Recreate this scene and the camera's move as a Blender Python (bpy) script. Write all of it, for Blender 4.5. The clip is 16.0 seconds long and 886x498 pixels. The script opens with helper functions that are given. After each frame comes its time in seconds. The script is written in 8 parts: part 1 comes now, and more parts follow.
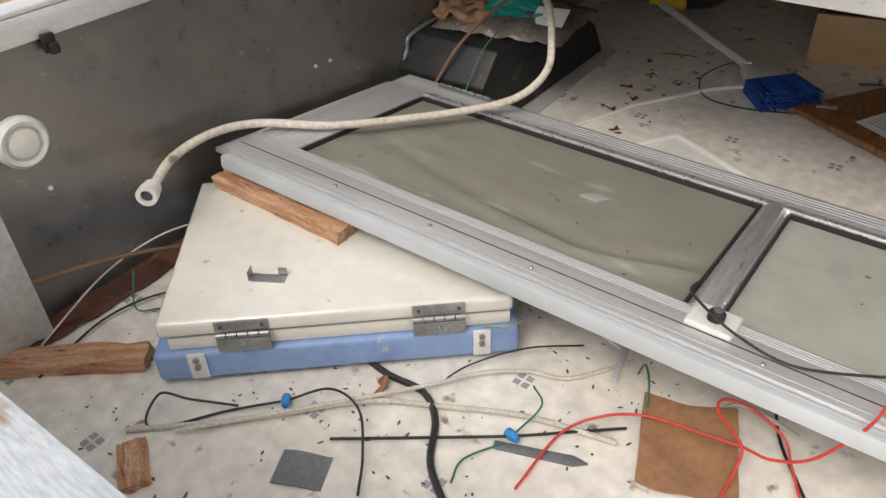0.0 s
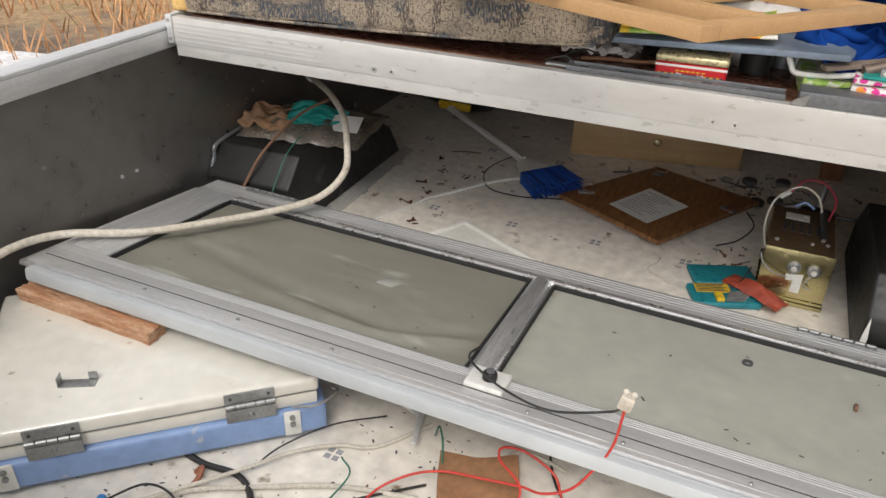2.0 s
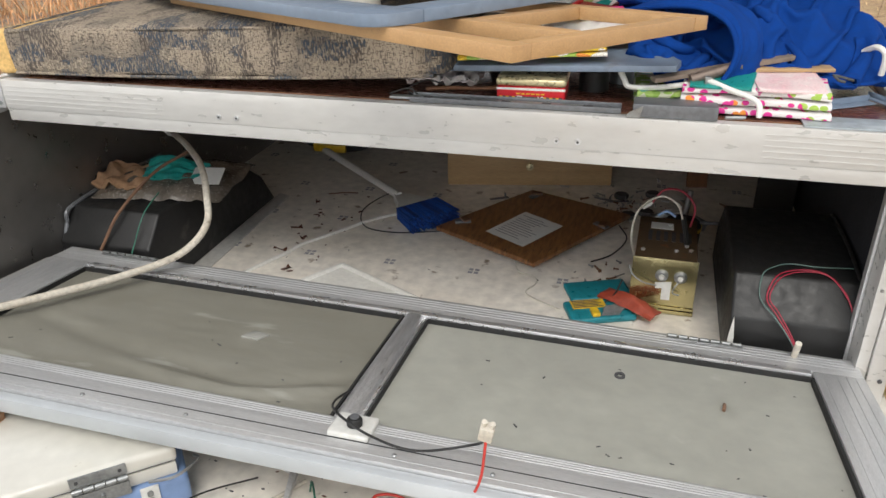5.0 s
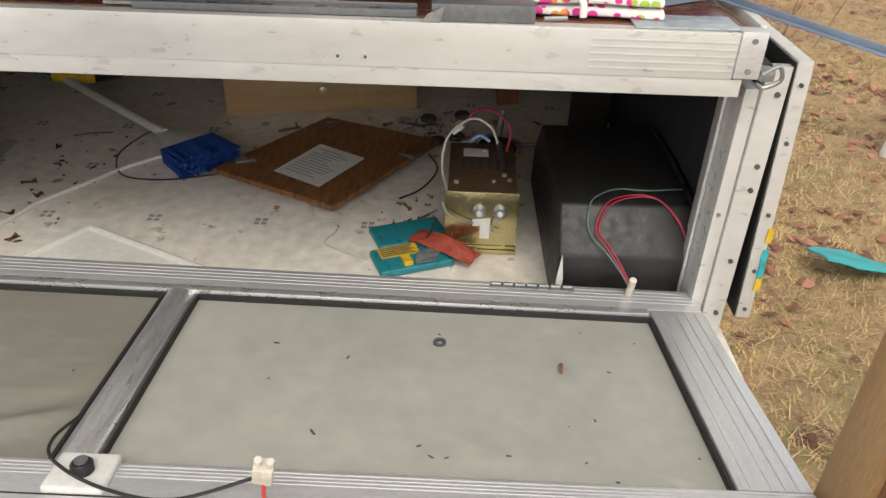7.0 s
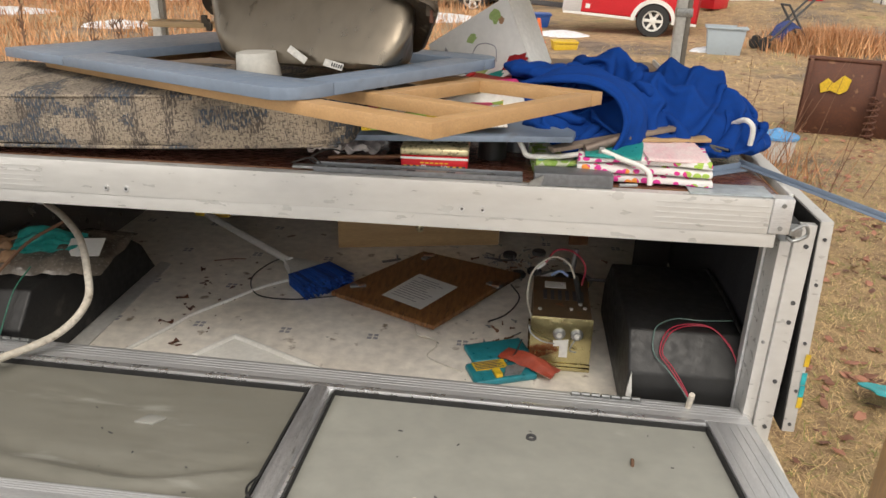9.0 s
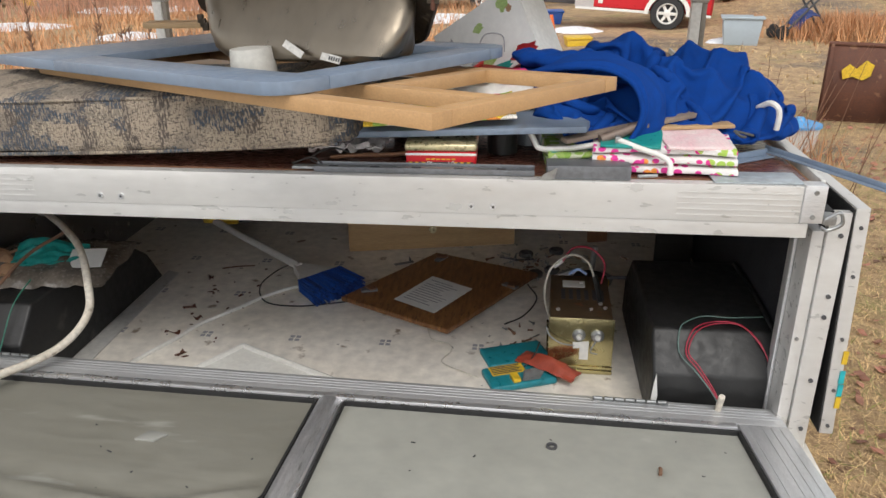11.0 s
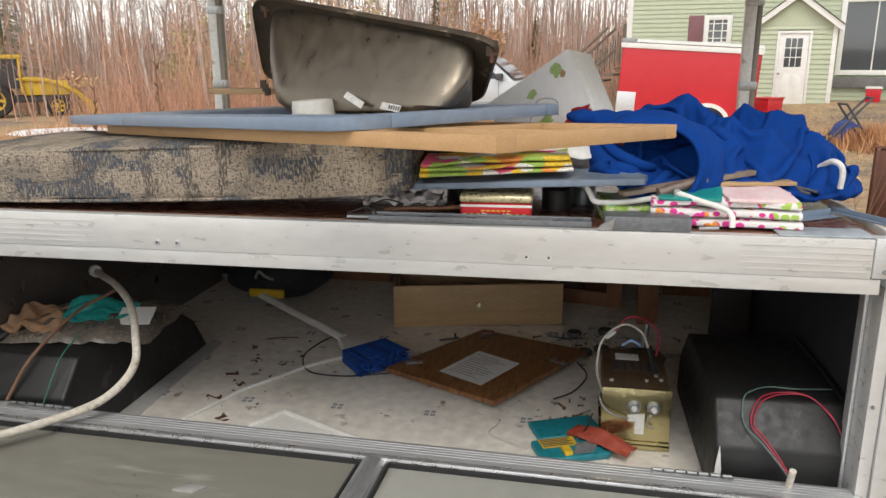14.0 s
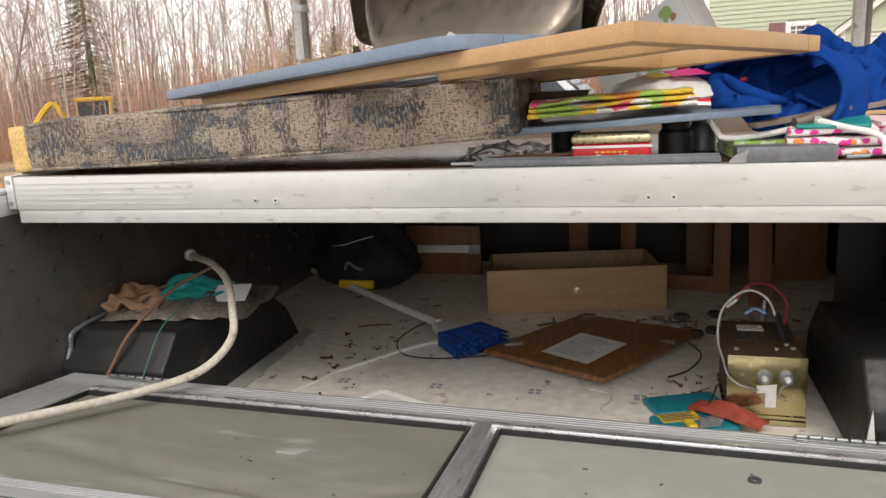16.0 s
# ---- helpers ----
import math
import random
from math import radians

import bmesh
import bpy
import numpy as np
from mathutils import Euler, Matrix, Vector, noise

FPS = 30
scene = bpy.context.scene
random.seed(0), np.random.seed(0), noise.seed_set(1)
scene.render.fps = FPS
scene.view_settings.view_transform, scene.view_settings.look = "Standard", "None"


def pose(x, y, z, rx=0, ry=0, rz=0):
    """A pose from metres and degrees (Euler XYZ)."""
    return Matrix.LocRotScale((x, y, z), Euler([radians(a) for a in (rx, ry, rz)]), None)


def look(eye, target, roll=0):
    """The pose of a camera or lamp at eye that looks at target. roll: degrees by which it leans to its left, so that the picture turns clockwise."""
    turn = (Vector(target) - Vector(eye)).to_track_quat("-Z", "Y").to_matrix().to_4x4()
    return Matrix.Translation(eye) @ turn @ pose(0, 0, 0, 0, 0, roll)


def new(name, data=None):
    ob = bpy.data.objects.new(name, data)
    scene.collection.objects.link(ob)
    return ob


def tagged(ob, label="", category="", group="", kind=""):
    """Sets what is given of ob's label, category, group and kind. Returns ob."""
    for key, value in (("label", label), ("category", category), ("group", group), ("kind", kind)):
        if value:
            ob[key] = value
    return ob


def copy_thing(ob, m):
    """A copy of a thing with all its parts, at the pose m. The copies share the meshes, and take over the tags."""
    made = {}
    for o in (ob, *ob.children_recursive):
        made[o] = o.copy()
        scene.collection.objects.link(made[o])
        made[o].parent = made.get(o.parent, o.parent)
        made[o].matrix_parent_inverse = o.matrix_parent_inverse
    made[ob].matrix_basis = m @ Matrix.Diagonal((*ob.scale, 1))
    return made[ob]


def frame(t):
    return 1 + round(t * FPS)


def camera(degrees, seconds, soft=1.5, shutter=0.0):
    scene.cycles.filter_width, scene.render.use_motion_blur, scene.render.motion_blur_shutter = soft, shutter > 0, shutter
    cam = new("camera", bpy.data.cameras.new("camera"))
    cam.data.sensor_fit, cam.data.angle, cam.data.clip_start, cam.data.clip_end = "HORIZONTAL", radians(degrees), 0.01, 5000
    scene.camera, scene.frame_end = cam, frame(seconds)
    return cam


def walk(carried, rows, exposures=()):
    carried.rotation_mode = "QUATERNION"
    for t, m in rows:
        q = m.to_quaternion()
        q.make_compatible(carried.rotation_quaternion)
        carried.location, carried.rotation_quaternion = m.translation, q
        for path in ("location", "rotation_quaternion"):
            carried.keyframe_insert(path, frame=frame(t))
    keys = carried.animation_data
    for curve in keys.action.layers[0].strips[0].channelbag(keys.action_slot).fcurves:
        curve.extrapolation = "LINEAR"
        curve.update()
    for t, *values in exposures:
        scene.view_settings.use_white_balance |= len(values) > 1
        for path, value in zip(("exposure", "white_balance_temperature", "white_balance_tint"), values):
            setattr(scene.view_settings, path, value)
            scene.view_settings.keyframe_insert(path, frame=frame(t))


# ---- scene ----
cam = camera(61.0, 16.0)
PATH = [
    (0, (-0.069, -1.559, 1.069), (-1.057, -0.294, -0.126), -2.5),
    (0.5, (0.0, -1.655, 1.133), (-0.878, -0.218, 0.054), 1.7),
    (1, (0.012, -1.682, 1.167), (-0.89, -0.22, 0.144), 1.8),
    (1.5, (0.056, -1.642, 1.168), (-0.7, -0.109, 0.129), 0.4),
    (2, (0.076, -1.654, 1.165), (-0.6, -0.058, 0.167), 1.5),
    (2.5, (0.088, -1.656, 1.15), (-0.555, -0.025, 0.187), -0.1),
    (3, (0.086, -1.648, 1.164), (-0.506, 0.003, 0.202), -1.0),
    (3.2, (0.084, -1.647, 1.164), (-0.491, 0.015, 0.212), -1.3),
    (5.3, (0.204, -1.533, 1.131), (-0.239, 0.194, 0.224), -1.1),
    (5.5, (0.209, -1.43, 1.09), (-0.139, 0.302, 0.152), -0.5),
    (6, (0.207, -1.244, 1.028), (0.068, 0.446, -0.034), 1.1),
    (6.5, (0.187, -1.22, 1.006), (0.143, 0.446, -0.1), 1.5),
    (7, (0.19, -1.23, 1.018), (0.186, 0.453, -0.062), 2.0),
    (7.5, (0.155, -1.308, 1.038), (0.143, 0.412, 0.018), 4.1),
    (8, (0.149, -1.483, 1.113), (0.248, 0.296, 0.204), 5.3),
    (8.5, (0.121, -1.574, 1.17), (0.112, 0.251, 0.353), 4.4),
    (8.7, (0.101, -1.578, 1.171), (-0.036, 0.258, 0.391), 2.6),
    (10.8, (0.136, -1.494, 1.137), (-0.063, 0.343, 0.372), -0.8),
    (11, (0.116, -1.491, 1.133), (-0.101, 0.341, 0.362), -0.6),
    (11.5, (0.093, -1.518, 1.149), (-0.14, 0.342, 0.453), 0.6),
    (12, (0.112, -1.518, 1.149), (-0.113, 0.373, 0.537), 0.8),
    (12.5, (0.099, -1.524, 1.166), (-0.125, 0.384, 0.608), 1.1),
    (13, (0.092, -1.506, 1.144), (-0.138, 0.415, 0.638), 0.7),
    (13.5, (0.083, -1.525, 1.056), (-0.159, 0.399, 0.563), 0.4),
    (14, (0.083, -1.509, 1.01), (-0.243, 0.4, 0.511), -0.2),
    (14.5, (0.069, -1.519, 1.0), (-0.362, 0.373, 0.513), -0.8),
    (15, (0.061, -1.457, 0.919), (-0.34, 0.434, 0.407), -1.8),
    (15.5, (0.04, -1.453, 0.853), (-0.367, 0.442, 0.36), -3.0),
    (16, (-0.006, -1.464, 0.83), (-0.524, 0.421, 0.407), -2.8),
]
EXPOSURES = [(0, 0.26, 6950, 12), (3.2, 0.22, 6750, 10), (5.5, 0.33, 6650, 9), (7, 0.35, 7000, 10), (8.5, 0.17, 7200, 11), (11, 0.24, 6600, 10), (12.5, 0.16, 7000, 12), (14.5, 0.23, 6600, 9), (16, 0.33, 6800, 12)]
walk(cam, [(t, look(eye, target, roll)) for t, eye, target, roll in PATH], EXPOSURES)

# ---- world and light ----
world = bpy.data.worlds.new("world")
scene.world = world
world.use_nodes = True
wn, wl = world.node_tree.nodes, world.node_tree.links
sky = wn.new("ShaderNodeTexSky")
sky.sky_type, sky.sun_disc = "NISHITA", False
sky.sun_elevation, sky.sun_rotation = radians(52), radians(195)
sky.air_density, sky.dust_density, sky.ozone_density = 1.0, 0.7, 0.5
grey = wn.new("ShaderNodeHueSaturation")          # overcast: nearly colourless sky
grey.inputs["Saturation"].default_value = 0.18
wl.new(sky.outputs[0], grey.inputs["Color"])
wl.new(grey.outputs[0], wn["Background"].inputs["Color"])
wn["Background"].inputs["Strength"].default_value = 0.22
sun = new("sun", bpy.data.lights.new("sun", "SUN"))
sun.data.energy, sun.data.angle, sun.data.color = 1.3, radians(25), (1.0, 0.97, 0.92)
sun.matrix_world = look((1.5, -6.8, 9), (0, 0, 0))


# ---- materials ----
def mat(name, col, col2=None, scale=6.0, rough=0.5, metal=0.0, bump=0.0, bscale=80.0, stretch=(1, 1, 1), spots=None, fine=0.12, coat=0.0, vary=0.0, sharp=0.25, isle=0.0):
    """A surface with slow and fine changes of colour, uneven gloss and relief. spots: colour, share 0-1, scale."""
    m = bpy.data.materials.new(name)
    m.use_nodes = True
    n, l = m.node_tree.nodes, m.node_tree.links
    b = n["Principled BSDF"]
    tc = n.new("ShaderNodeTexCoord")
    mp = n.new("ShaderNodeMapping")
    mp.inputs["Scale"].default_value = stretch
    l.new(tc.outputs["Object"], mp.inputs["Vector"])

    def noise_tex(s, d=5.0):
        t = n.new("ShaderNodeTexNoise")
        t.inputs["Scale"].default_value, t.inputs["Detail"].default_value = s, d
        l.new(mp.outputs[0], t.inputs["Vector"])
        return t.outputs["Fac"]

    def ramp(fac, lo, hi):
        r = n.new("ShaderNodeMapRange")
        r.inputs["From Min"].default_value, r.inputs["From Max"].default_value = lo, hi
        l.new(fac, r.inputs["Value"])
        return r.outputs[0]

    def mix(fac, a, c, mode="MIX"):
        x = n.new("ShaderNodeMix")
        x.data_type, x.blend_type = "RGBA", mode
        for sock, v in ((x.inputs["Factor"], fac), (x.inputs["A"], a), (x.inputs["B"], c)):
            if isinstance(v, bpy.types.NodeSocket):
                l.new(v, sock)
            elif isinstance(v, (int, float)):
                sock.default_value = v
            else:
                sock.default_value = (*v, 1)
        return x.outputs["Result"]

    slow = noise_tex(scale)
    out = mix(ramp(slow, 0.5 - sharp, 0.5 + sharp), col, col2 or tuple(c * 0.8 for c in col))
    small = noise_tex(scale * 9, 8.0)
    if fine:
        v = n.new("ShaderNodeMapRange")
        v.inputs["To Min"].default_value, v.inputs["To Max"].default_value = 1 - fine * 2, 1 + fine * 2
        v.inputs["From Min"].default_value, v.inputs["From Max"].default_value = 0.25, 0.75
        l.new(small, v.inputs["Value"])
        g = n.new("ShaderNodeCombineColor")
        for k in range(3):
            l.new(v.outputs[0], g.inputs[k])
        out = mix(1.0, out, g.outputs[0], "MULTIPLY")
    if spots:
        sc, share, ss = spots
        t = noise_tex(ss, 6.0)
        out = mix(ramp(t, 0.68 - share * 0.4, 0.74 - share * 0.3), out, sc)
    if vary:
        oi = n.new("ShaderNodeObjectInfo")
        hs = n.new("ShaderNodeHueSaturation")
        r = n.new("ShaderNodeMapRange")
        r.inputs["To Min"].default_value, r.inputs["To Max"].default_value = 1 - vary, 1 + vary
        l.new(oi.outputs["Random"], r.inputs["Value"])
        l.new(r.outputs[0], hs.inputs["Value"])
        l.new(out, hs.inputs["Color"])
        out = hs.outputs[0]
    if isle:
        ge = n.new("ShaderNodeNewGeometry")
        hs = n.new("ShaderNodeHueSaturation")
        r = n.new("ShaderNodeMapRange")
        r.inputs["To Min"].default_value, r.inputs["To Max"].default_value = 1 - isle, 1 + isle
        l.new(ge.outputs["Random Per Island"], r.inputs["Value"])
        l.new(r.outputs[0], hs.inputs["Value"])
        l.new(out, hs.inputs["Color"])
        out = hs.outputs[0]
    l.new(out, b.inputs["Base Color"])
    rr = n.new("ShaderNodeMapRange")
    rr.inputs["From Min"].default_value, rr.inputs["From Max"].default_value = 0.3, 0.7
    rr.inputs["To Min"].default_value, rr.inputs["To Max"].default_value = max(rough - 0.1, 0.03), min(rough + 0.12, 1)
    l.new(small, rr.inputs["Value"])
    l.new(rr.outputs[0], b.inputs["Roughness"])
    b.inputs["Metallic"].default_value = metal
    b.inputs["Coat Weight"].default_value = coat
    if bump:
        bp = n.new("ShaderNodeBump")
        bp.inputs["Strength"].default_value, bp.inputs["Distance"].default_value = min(bump, 1), 0.004
        l.new(noise_tex(bscale, 6.0), bp.inputs["Height"])
        l.new(bp.outputs[0], b.inputs["Normal"])
    return m


VINYL = mat("worn_vinyl", (0.82, 0.785, 0.72), (0.70, 0.65, 0.575), 3, 0.42, bump=0.15, spots=((0.26, 0.20, 0.14), 0.09, 16), fine=0.09)
ALU = mat("mill_aluminium", (0.70, 0.70, 0.705), (0.58, 0.585, 0.59), 8, 0.40, 0.6, 0.06, 120, (1, 10, 10), fine=0.08)
ALUD = mat("tarnished_aluminium", (0.60, 0.60, 0.605), (0.42, 0.42, 0.425), 10, 0.36, 0.65, 0.1, 120, (12, 1.5, 12), ((0.22, 0.21, 0.20), 0.08, 9), 0.12)
ALUY = mat("mill_aluminium_across", (0.70, 0.70, 0.705), (0.58, 0.585, 0.59), 8, 0.40, 0.6, 0.06, 120, (10, 1, 10), fine=0.08)
CHROME = mat("bright_aluminium", (0.82, 0.82, 0.83), (0.76, 0.76, 0.77), 3, 0.3, 0.8, fine=0.0)
RAILW = mat("aged_white_aluminium", (0.61, 0.60, 0.58), (0.57, 0.555, 0.53), 3, 0.34, 0.25, 0.05, 60, (0.7, 2, 2), ((0.44, 0.40, 0.34), -0.20, 60), 0.03)
TRIMW = mat("dull_white_trim", (0.62, 0.62, 0.60), (0.50, 0.49, 0.46), 7, 0.45, 0.2, 0.15, 60, spots=((0.30, 0.26, 0.20), 0.06, 16), fine=0.08)
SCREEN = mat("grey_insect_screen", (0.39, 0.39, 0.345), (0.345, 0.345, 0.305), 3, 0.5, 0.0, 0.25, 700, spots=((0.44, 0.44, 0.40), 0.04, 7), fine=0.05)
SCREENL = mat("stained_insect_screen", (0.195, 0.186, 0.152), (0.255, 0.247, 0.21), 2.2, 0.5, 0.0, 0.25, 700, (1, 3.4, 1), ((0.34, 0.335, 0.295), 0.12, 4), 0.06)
GASKET = mat("dark_rubber", (0.012, 0.012, 0.012), (0.02, 0.02, 0.02), 20, 0.7)
BLACKP = mat("scuffed_black_plastic", (0.010, 0.010, 0.0105), (0.020, 0.020, 0.020), 5, 0.5, 0, 0.2, 90, spots=((0.050, 0.046, 0.042), 0.06, 9))
# black cloth of the tool bag; also paints shade on the east inner wall
CLOTHSHADE = mat("black_cloth_and_wall_shade", (0.012, 0.012, 0.016), (0.025, 0.025, 0.03), 14, 0.85, 0, 0.5, 200)
WALLG = mat("grey_sheet_metal", (0.27, 0.255, 0.24), (0.21, 0.20, 0.19), 2.2, 0.34, 0.75, 0.06, 40, spots=((0.34, 0.33, 0.31), 0.0, 30), fine=0.05)
SKIN = mat("outer_skin_white", (0.68, 0.68, 0.66), (0.60, 0.60, 0.58), 5, 0.4, fine=0.05)
# near-black colour carries the deep shade under the deck
SHADEIN = mat("shaded_inner_panel", (0.035, 0.03, 0.027), (0.022, 0.02, 0.018), 3, 0.6)
TABLE = mat("dark_walnut_laminate", (0.115, 0.045, 0.03), (0.085, 0.032, 0.022), 5, 0.24, 0, 0.05, 60, (1, 8, 8), ((0.22, 0.15, 0.11), 0.04, 14))
PANELW = mat("brown_wood_panel", (0.28, 0.135, 0.052), (0.15, 0.062, 0.025), 5, 0.40, 0, 0.1, 120, (16, 3, 1), ((0.08, 0.04, 0.02), 0.14, 8), 0.2, sharp=0.15)
OAK = mat("oak_veneer", (0.46, 0.31, 0.16), (0.36, 0.23, 0.11), 4, 0.5, 0, 0.1, 100, (1, 1, 11), fine=0.1)
OAKD = mat("dark_cabinet_wood", (0.25, 0.115, 0.055), (0.17, 0.08, 0.04), 5, 0.5, 0, 0.1, 100, (8, 8, 1))
BOARD = mat("plain_drawer_board", (0.36, 0.25, 0.15), (0.28, 0.19, 0.11), 6, 0.65)
TANW = mat("tan_painted_wood", (0.52, 0.315, 0.15), (0.45, 0.265, 0.12), 5, 0.45, 0, 0.08, 80, (1, 7, 7), fine=0.06)
BLUEG = mat("blue_grey_paint", (0.20, 0.255, 0.335), (0.16, 0.205, 0.27), 6, 0.42, 0, 0.06, 60, spots=((0.15, 0.18, 0.22), 0.03, 15), fine=0.05)
STEEL = mat("stained_stainless_steel", (0.20, 0.172, 0.135), (0.125, 0.105, 0.08), 1.6, 0.36, 0.9, 0.02, 40, (3.2, 3.2, 0.35), fine=0.04)
STEELD = mat("soiled_steel_rim", (0.10, 0.075, 0.05), (0.045, 0.035, 0.026), 12, 0.6, 0.4, 0.5, 60, spots=((0.22, 0.17, 0.12), 0.1, 25))
GALV = mat("galvanised_steel", (0.42, 0.43, 0.43), (0.30, 0.31, 0.31), 14, 0.4, 0.85, 0.1, 90)
GREYM = mat("grey_painted_steel", (0.20, 0.21, 0.225), (0.15, 0.155, 0.165), 10, 0.42, 0.4)
PVC = mat("white_plastic", (0.74, 0.74, 0.71), (0.64, 0.63, 0.59), 9, 0.38, fine=0.05)
CREAM = mat("cream_gel_lid", (0.76, 0.74, 0.68), (0.70, 0.68, 0.61), 3, 0.10, 0, 0.012, 12, spots=((0.40, 0.36, 0.30), 0.0, 30), fine=0.03, coat=0.9)
BLUEP = mat("powder_blue_plastic", (0.25, 0.37, 0.62), (0.21, 0.32, 0.55), 5, 0.4, 0, 0.05, 50, spots=((0.5, 0.5, 0.5), 0.02, 20), fine=0.05)
CEDAR = mat("rough_red_wood", (0.70, 0.44, 0.28), (0.52, 0.25, 0.13), 9, 0.8, 0, 1.0, 90, (1.2, 9, 9), ((0.24, 0.09, 0.045), 0.16, 12), 0.2, sharp=0.12)
SCRAP = mat("brown_fibreboard", (0.33, 0.17, 0.085), (0.27, 0.14, 0.07), 7, 0.8, 0, 0.2, 100)
HOSE = mat("yellowed_white_hose", (0.66, 0.62, 0.54), (0.56, 0.50, 0.41), 10, 0.45, spots=((0.25, 0.20, 0.15), 0.05, 20))
WIREW = mat("dirty_white_wire", (0.60, 0.57, 0.50), (0.48, 0.44, 0.37), 20, 0.5)
WIREK = mat("black_wire", (0.012, 0.012, 0.012), (0.03, 0.03, 0.03), 20, 0.45)
WIRER = mat("red_wire", (0.62, 0.05, 0.035), (0.50, 0.04, 0.03), 20, 0.4)
WIREO = mat("dull_red_wire", (0.36, 0.024, 0.05), (0.29, 0.018, 0.04), 20, 0.4)
WIREG = mat("green_wire", (0.02, 0.16, 0.10), (0.02, 0.11, 0.08), 20, 0.45)
RUST = mat("rusty_steel", (0.14, 0.055, 0.032), (0.09, 0.038, 0.025), 6, 0.7, 0.2, 0.5, 60, spots=((0.22, 0.11, 0.06), 0.1, 12))
RUSTW = mat("rusty_wire", (0.22, 0.12, 0.07), (0.15, 0.08, 0.05), 25, 0.8)
GOLD = mat("yellow_zinc_steel", (0.52, 0.45, 0.23), (0.45, 0.40, 0.23), 5, 0.2, 0.95, 0.03, 40, (1, 1, 1), ((0.62, 0.60, 0.38), 0.15, 5), 0.03)
GOLDD = mat("rusted_zinc_top", (0.20, 0.13, 0.075), (0.12, 0.08, 0.045), 12, 0.6, 0.6, 0.5, 120, spots=((0.26, 0.11, 0.05), 0.2, 26))
TEAL = mat("teal_plastic", (0.015, 0.22, 0.27), (0.012, 0.18, 0.22), 6, 0.35)
TEALC = mat("teal_packet", (0.015, 0.30, 0.27), (0.01, 0.22, 0.20), 9, 0.35, 0, 0.3, 40)
REDP = mat("red_pouch", (0.36, 0.065, 0.035), (0.27, 0.045, 0.025), 8, 0.5, 0, 0.2, 40)
YELLOW = mat("yellow_plastic", (0.70, 0.47, 0.03), (0.60, 0.38, 0.03), 8, 0.45)
GREYPVC = mat("dusty_white_plastic", (0.50, 0.49, 0.45), (0.42, 0.405, 0.37), 9, 0.5, fine=0.06)
OLDPAPER = mat("grubby_sticker", (0.46, 0.45, 0.42), (0.38, 0.37, 0.34), 14, 0.6)
PAPER = mat("white_paper", (0.72, 0.72, 0.70), (0.66, 0.66, 0.64), 6, 0.7, fine=0.03)
INK = mat("grey_print", (0.30, 0.30, 0.32), (0.36, 0.36, 0.38), 30, 0.8)
INKD = mat("dark_print", (0.05, 0.05, 0.055), (0.08, 0.08, 0.08), 30, 0.7)
BLUEB = mat("blue_broom_bristles", (0.008, 0.075, 0.36), (0.006, 0.05, 0.26), 20, 0.6, 0, 0.6, 200, (6, 6, 1), isle=0.6)
FLEECE = mat("royal_blue_fleece", (0.0035, 0.047, 0.25), (0.0028, 0.036, 0.195), 6, 0.95, 0, 0.3, 260, fine=0.05)
FLEECE.node_tree.nodes["Principled BSDF"].inputs["Specular IOR Level"].default_value = 0.15
RED = mat("red_enamel", (0.56, 0.016, 0.026), (0.50, 0.014, 0.022), 5, 0.35, fine=0.04)
DARKRED = mat("dark_red_enamel", (0.33, 0.012, 0.014), (0.26, 0.01, 0.012), 5, 0.4)
TINLID = mat("pale_gold_tin", (0.55, 0.48, 0.28), (0.45, 0.40, 0.26), 9, 0.3, 0.5)
LIME = mat("lime_print", (0.32, 0.50, 0.06), (0.25, 0.42, 0.05), 9, 0.6)
LEAFINK = mat("leaf_green_print", (0.24, 0.40, 0.10), (0.36, 0.45, 0.20), 30, 0.6)
PINK = mat("pink_print", (0.66, 0.05, 0.22), (0.55, 0.04, 0.18), 9, 0.6)
CLEARBAG = mat("grimy_clear_plastic", (0.20, 0.17, 0.14), (0.09, 0.08, 0.07), 12, 0.2, 0, 0.8, 30)
DOUGH = mat("brown_paper_scrap", (0.40, 0.24, 0.14), (0.30, 0.17, 0.09), 12, 0.8)
BRONZE = mat("bronze_tube", (0.22, 0.17, 0.14), (0.16, 0.12, 0.10), 12, 0.4, 0.4)
STRAW = mat("dead_straw", (0.62, 0.355, 0.175), (0.46, 0.21, 0.10), 0.6, 0.85, fine=0.1, isle=0.45)
LAWN = mat("flattened_lawn_straw", (0.70, 0.50, 0.26), (0.50, 0.35, 0.17), 1.1, 0.85, fine=0.1, isle=0.38)
REDBRUSH = mat("reddish_brush", (0.60, 0.35, 0.25), (0.55, 0.32, 0.21), 0.15, 0.9, isle=0.35)
LEAF = mat("fallen_leaves", (0.36, 0.165, 0.105), (0.26, 0.11, 0.07), 1.5, 0.7, isle=0.5)
BARK = mat("grey_brown_bark", (0.46, 0.355, 0.305), (0.36, 0.27, 0.235), 0.25, 0.9, isle=0.4)
BIRCH = mat("pale_birch_bark", (0.58, 0.54, 0.49), (0.40, 0.36, 0.32), 0.6, 0.8)
PINE = mat("evergreen_needles", (0.13, 0.16, 0.075), (0.10, 0.13, 0.07), 0.3, 0.9, isle=0.5)
SCRUB = mat("pale_olive_scrub", (0.42, 0.40, 0.18), (0.48, 0.40, 0.20), 0.3, 0.9, isle=0.5)
DRYLEAF = mat("clinging_dry_leaves", (0.62, 0.44, 0.24), (0.50, 0.27, 0.14), 0.4, 0.85, isle=0.4)
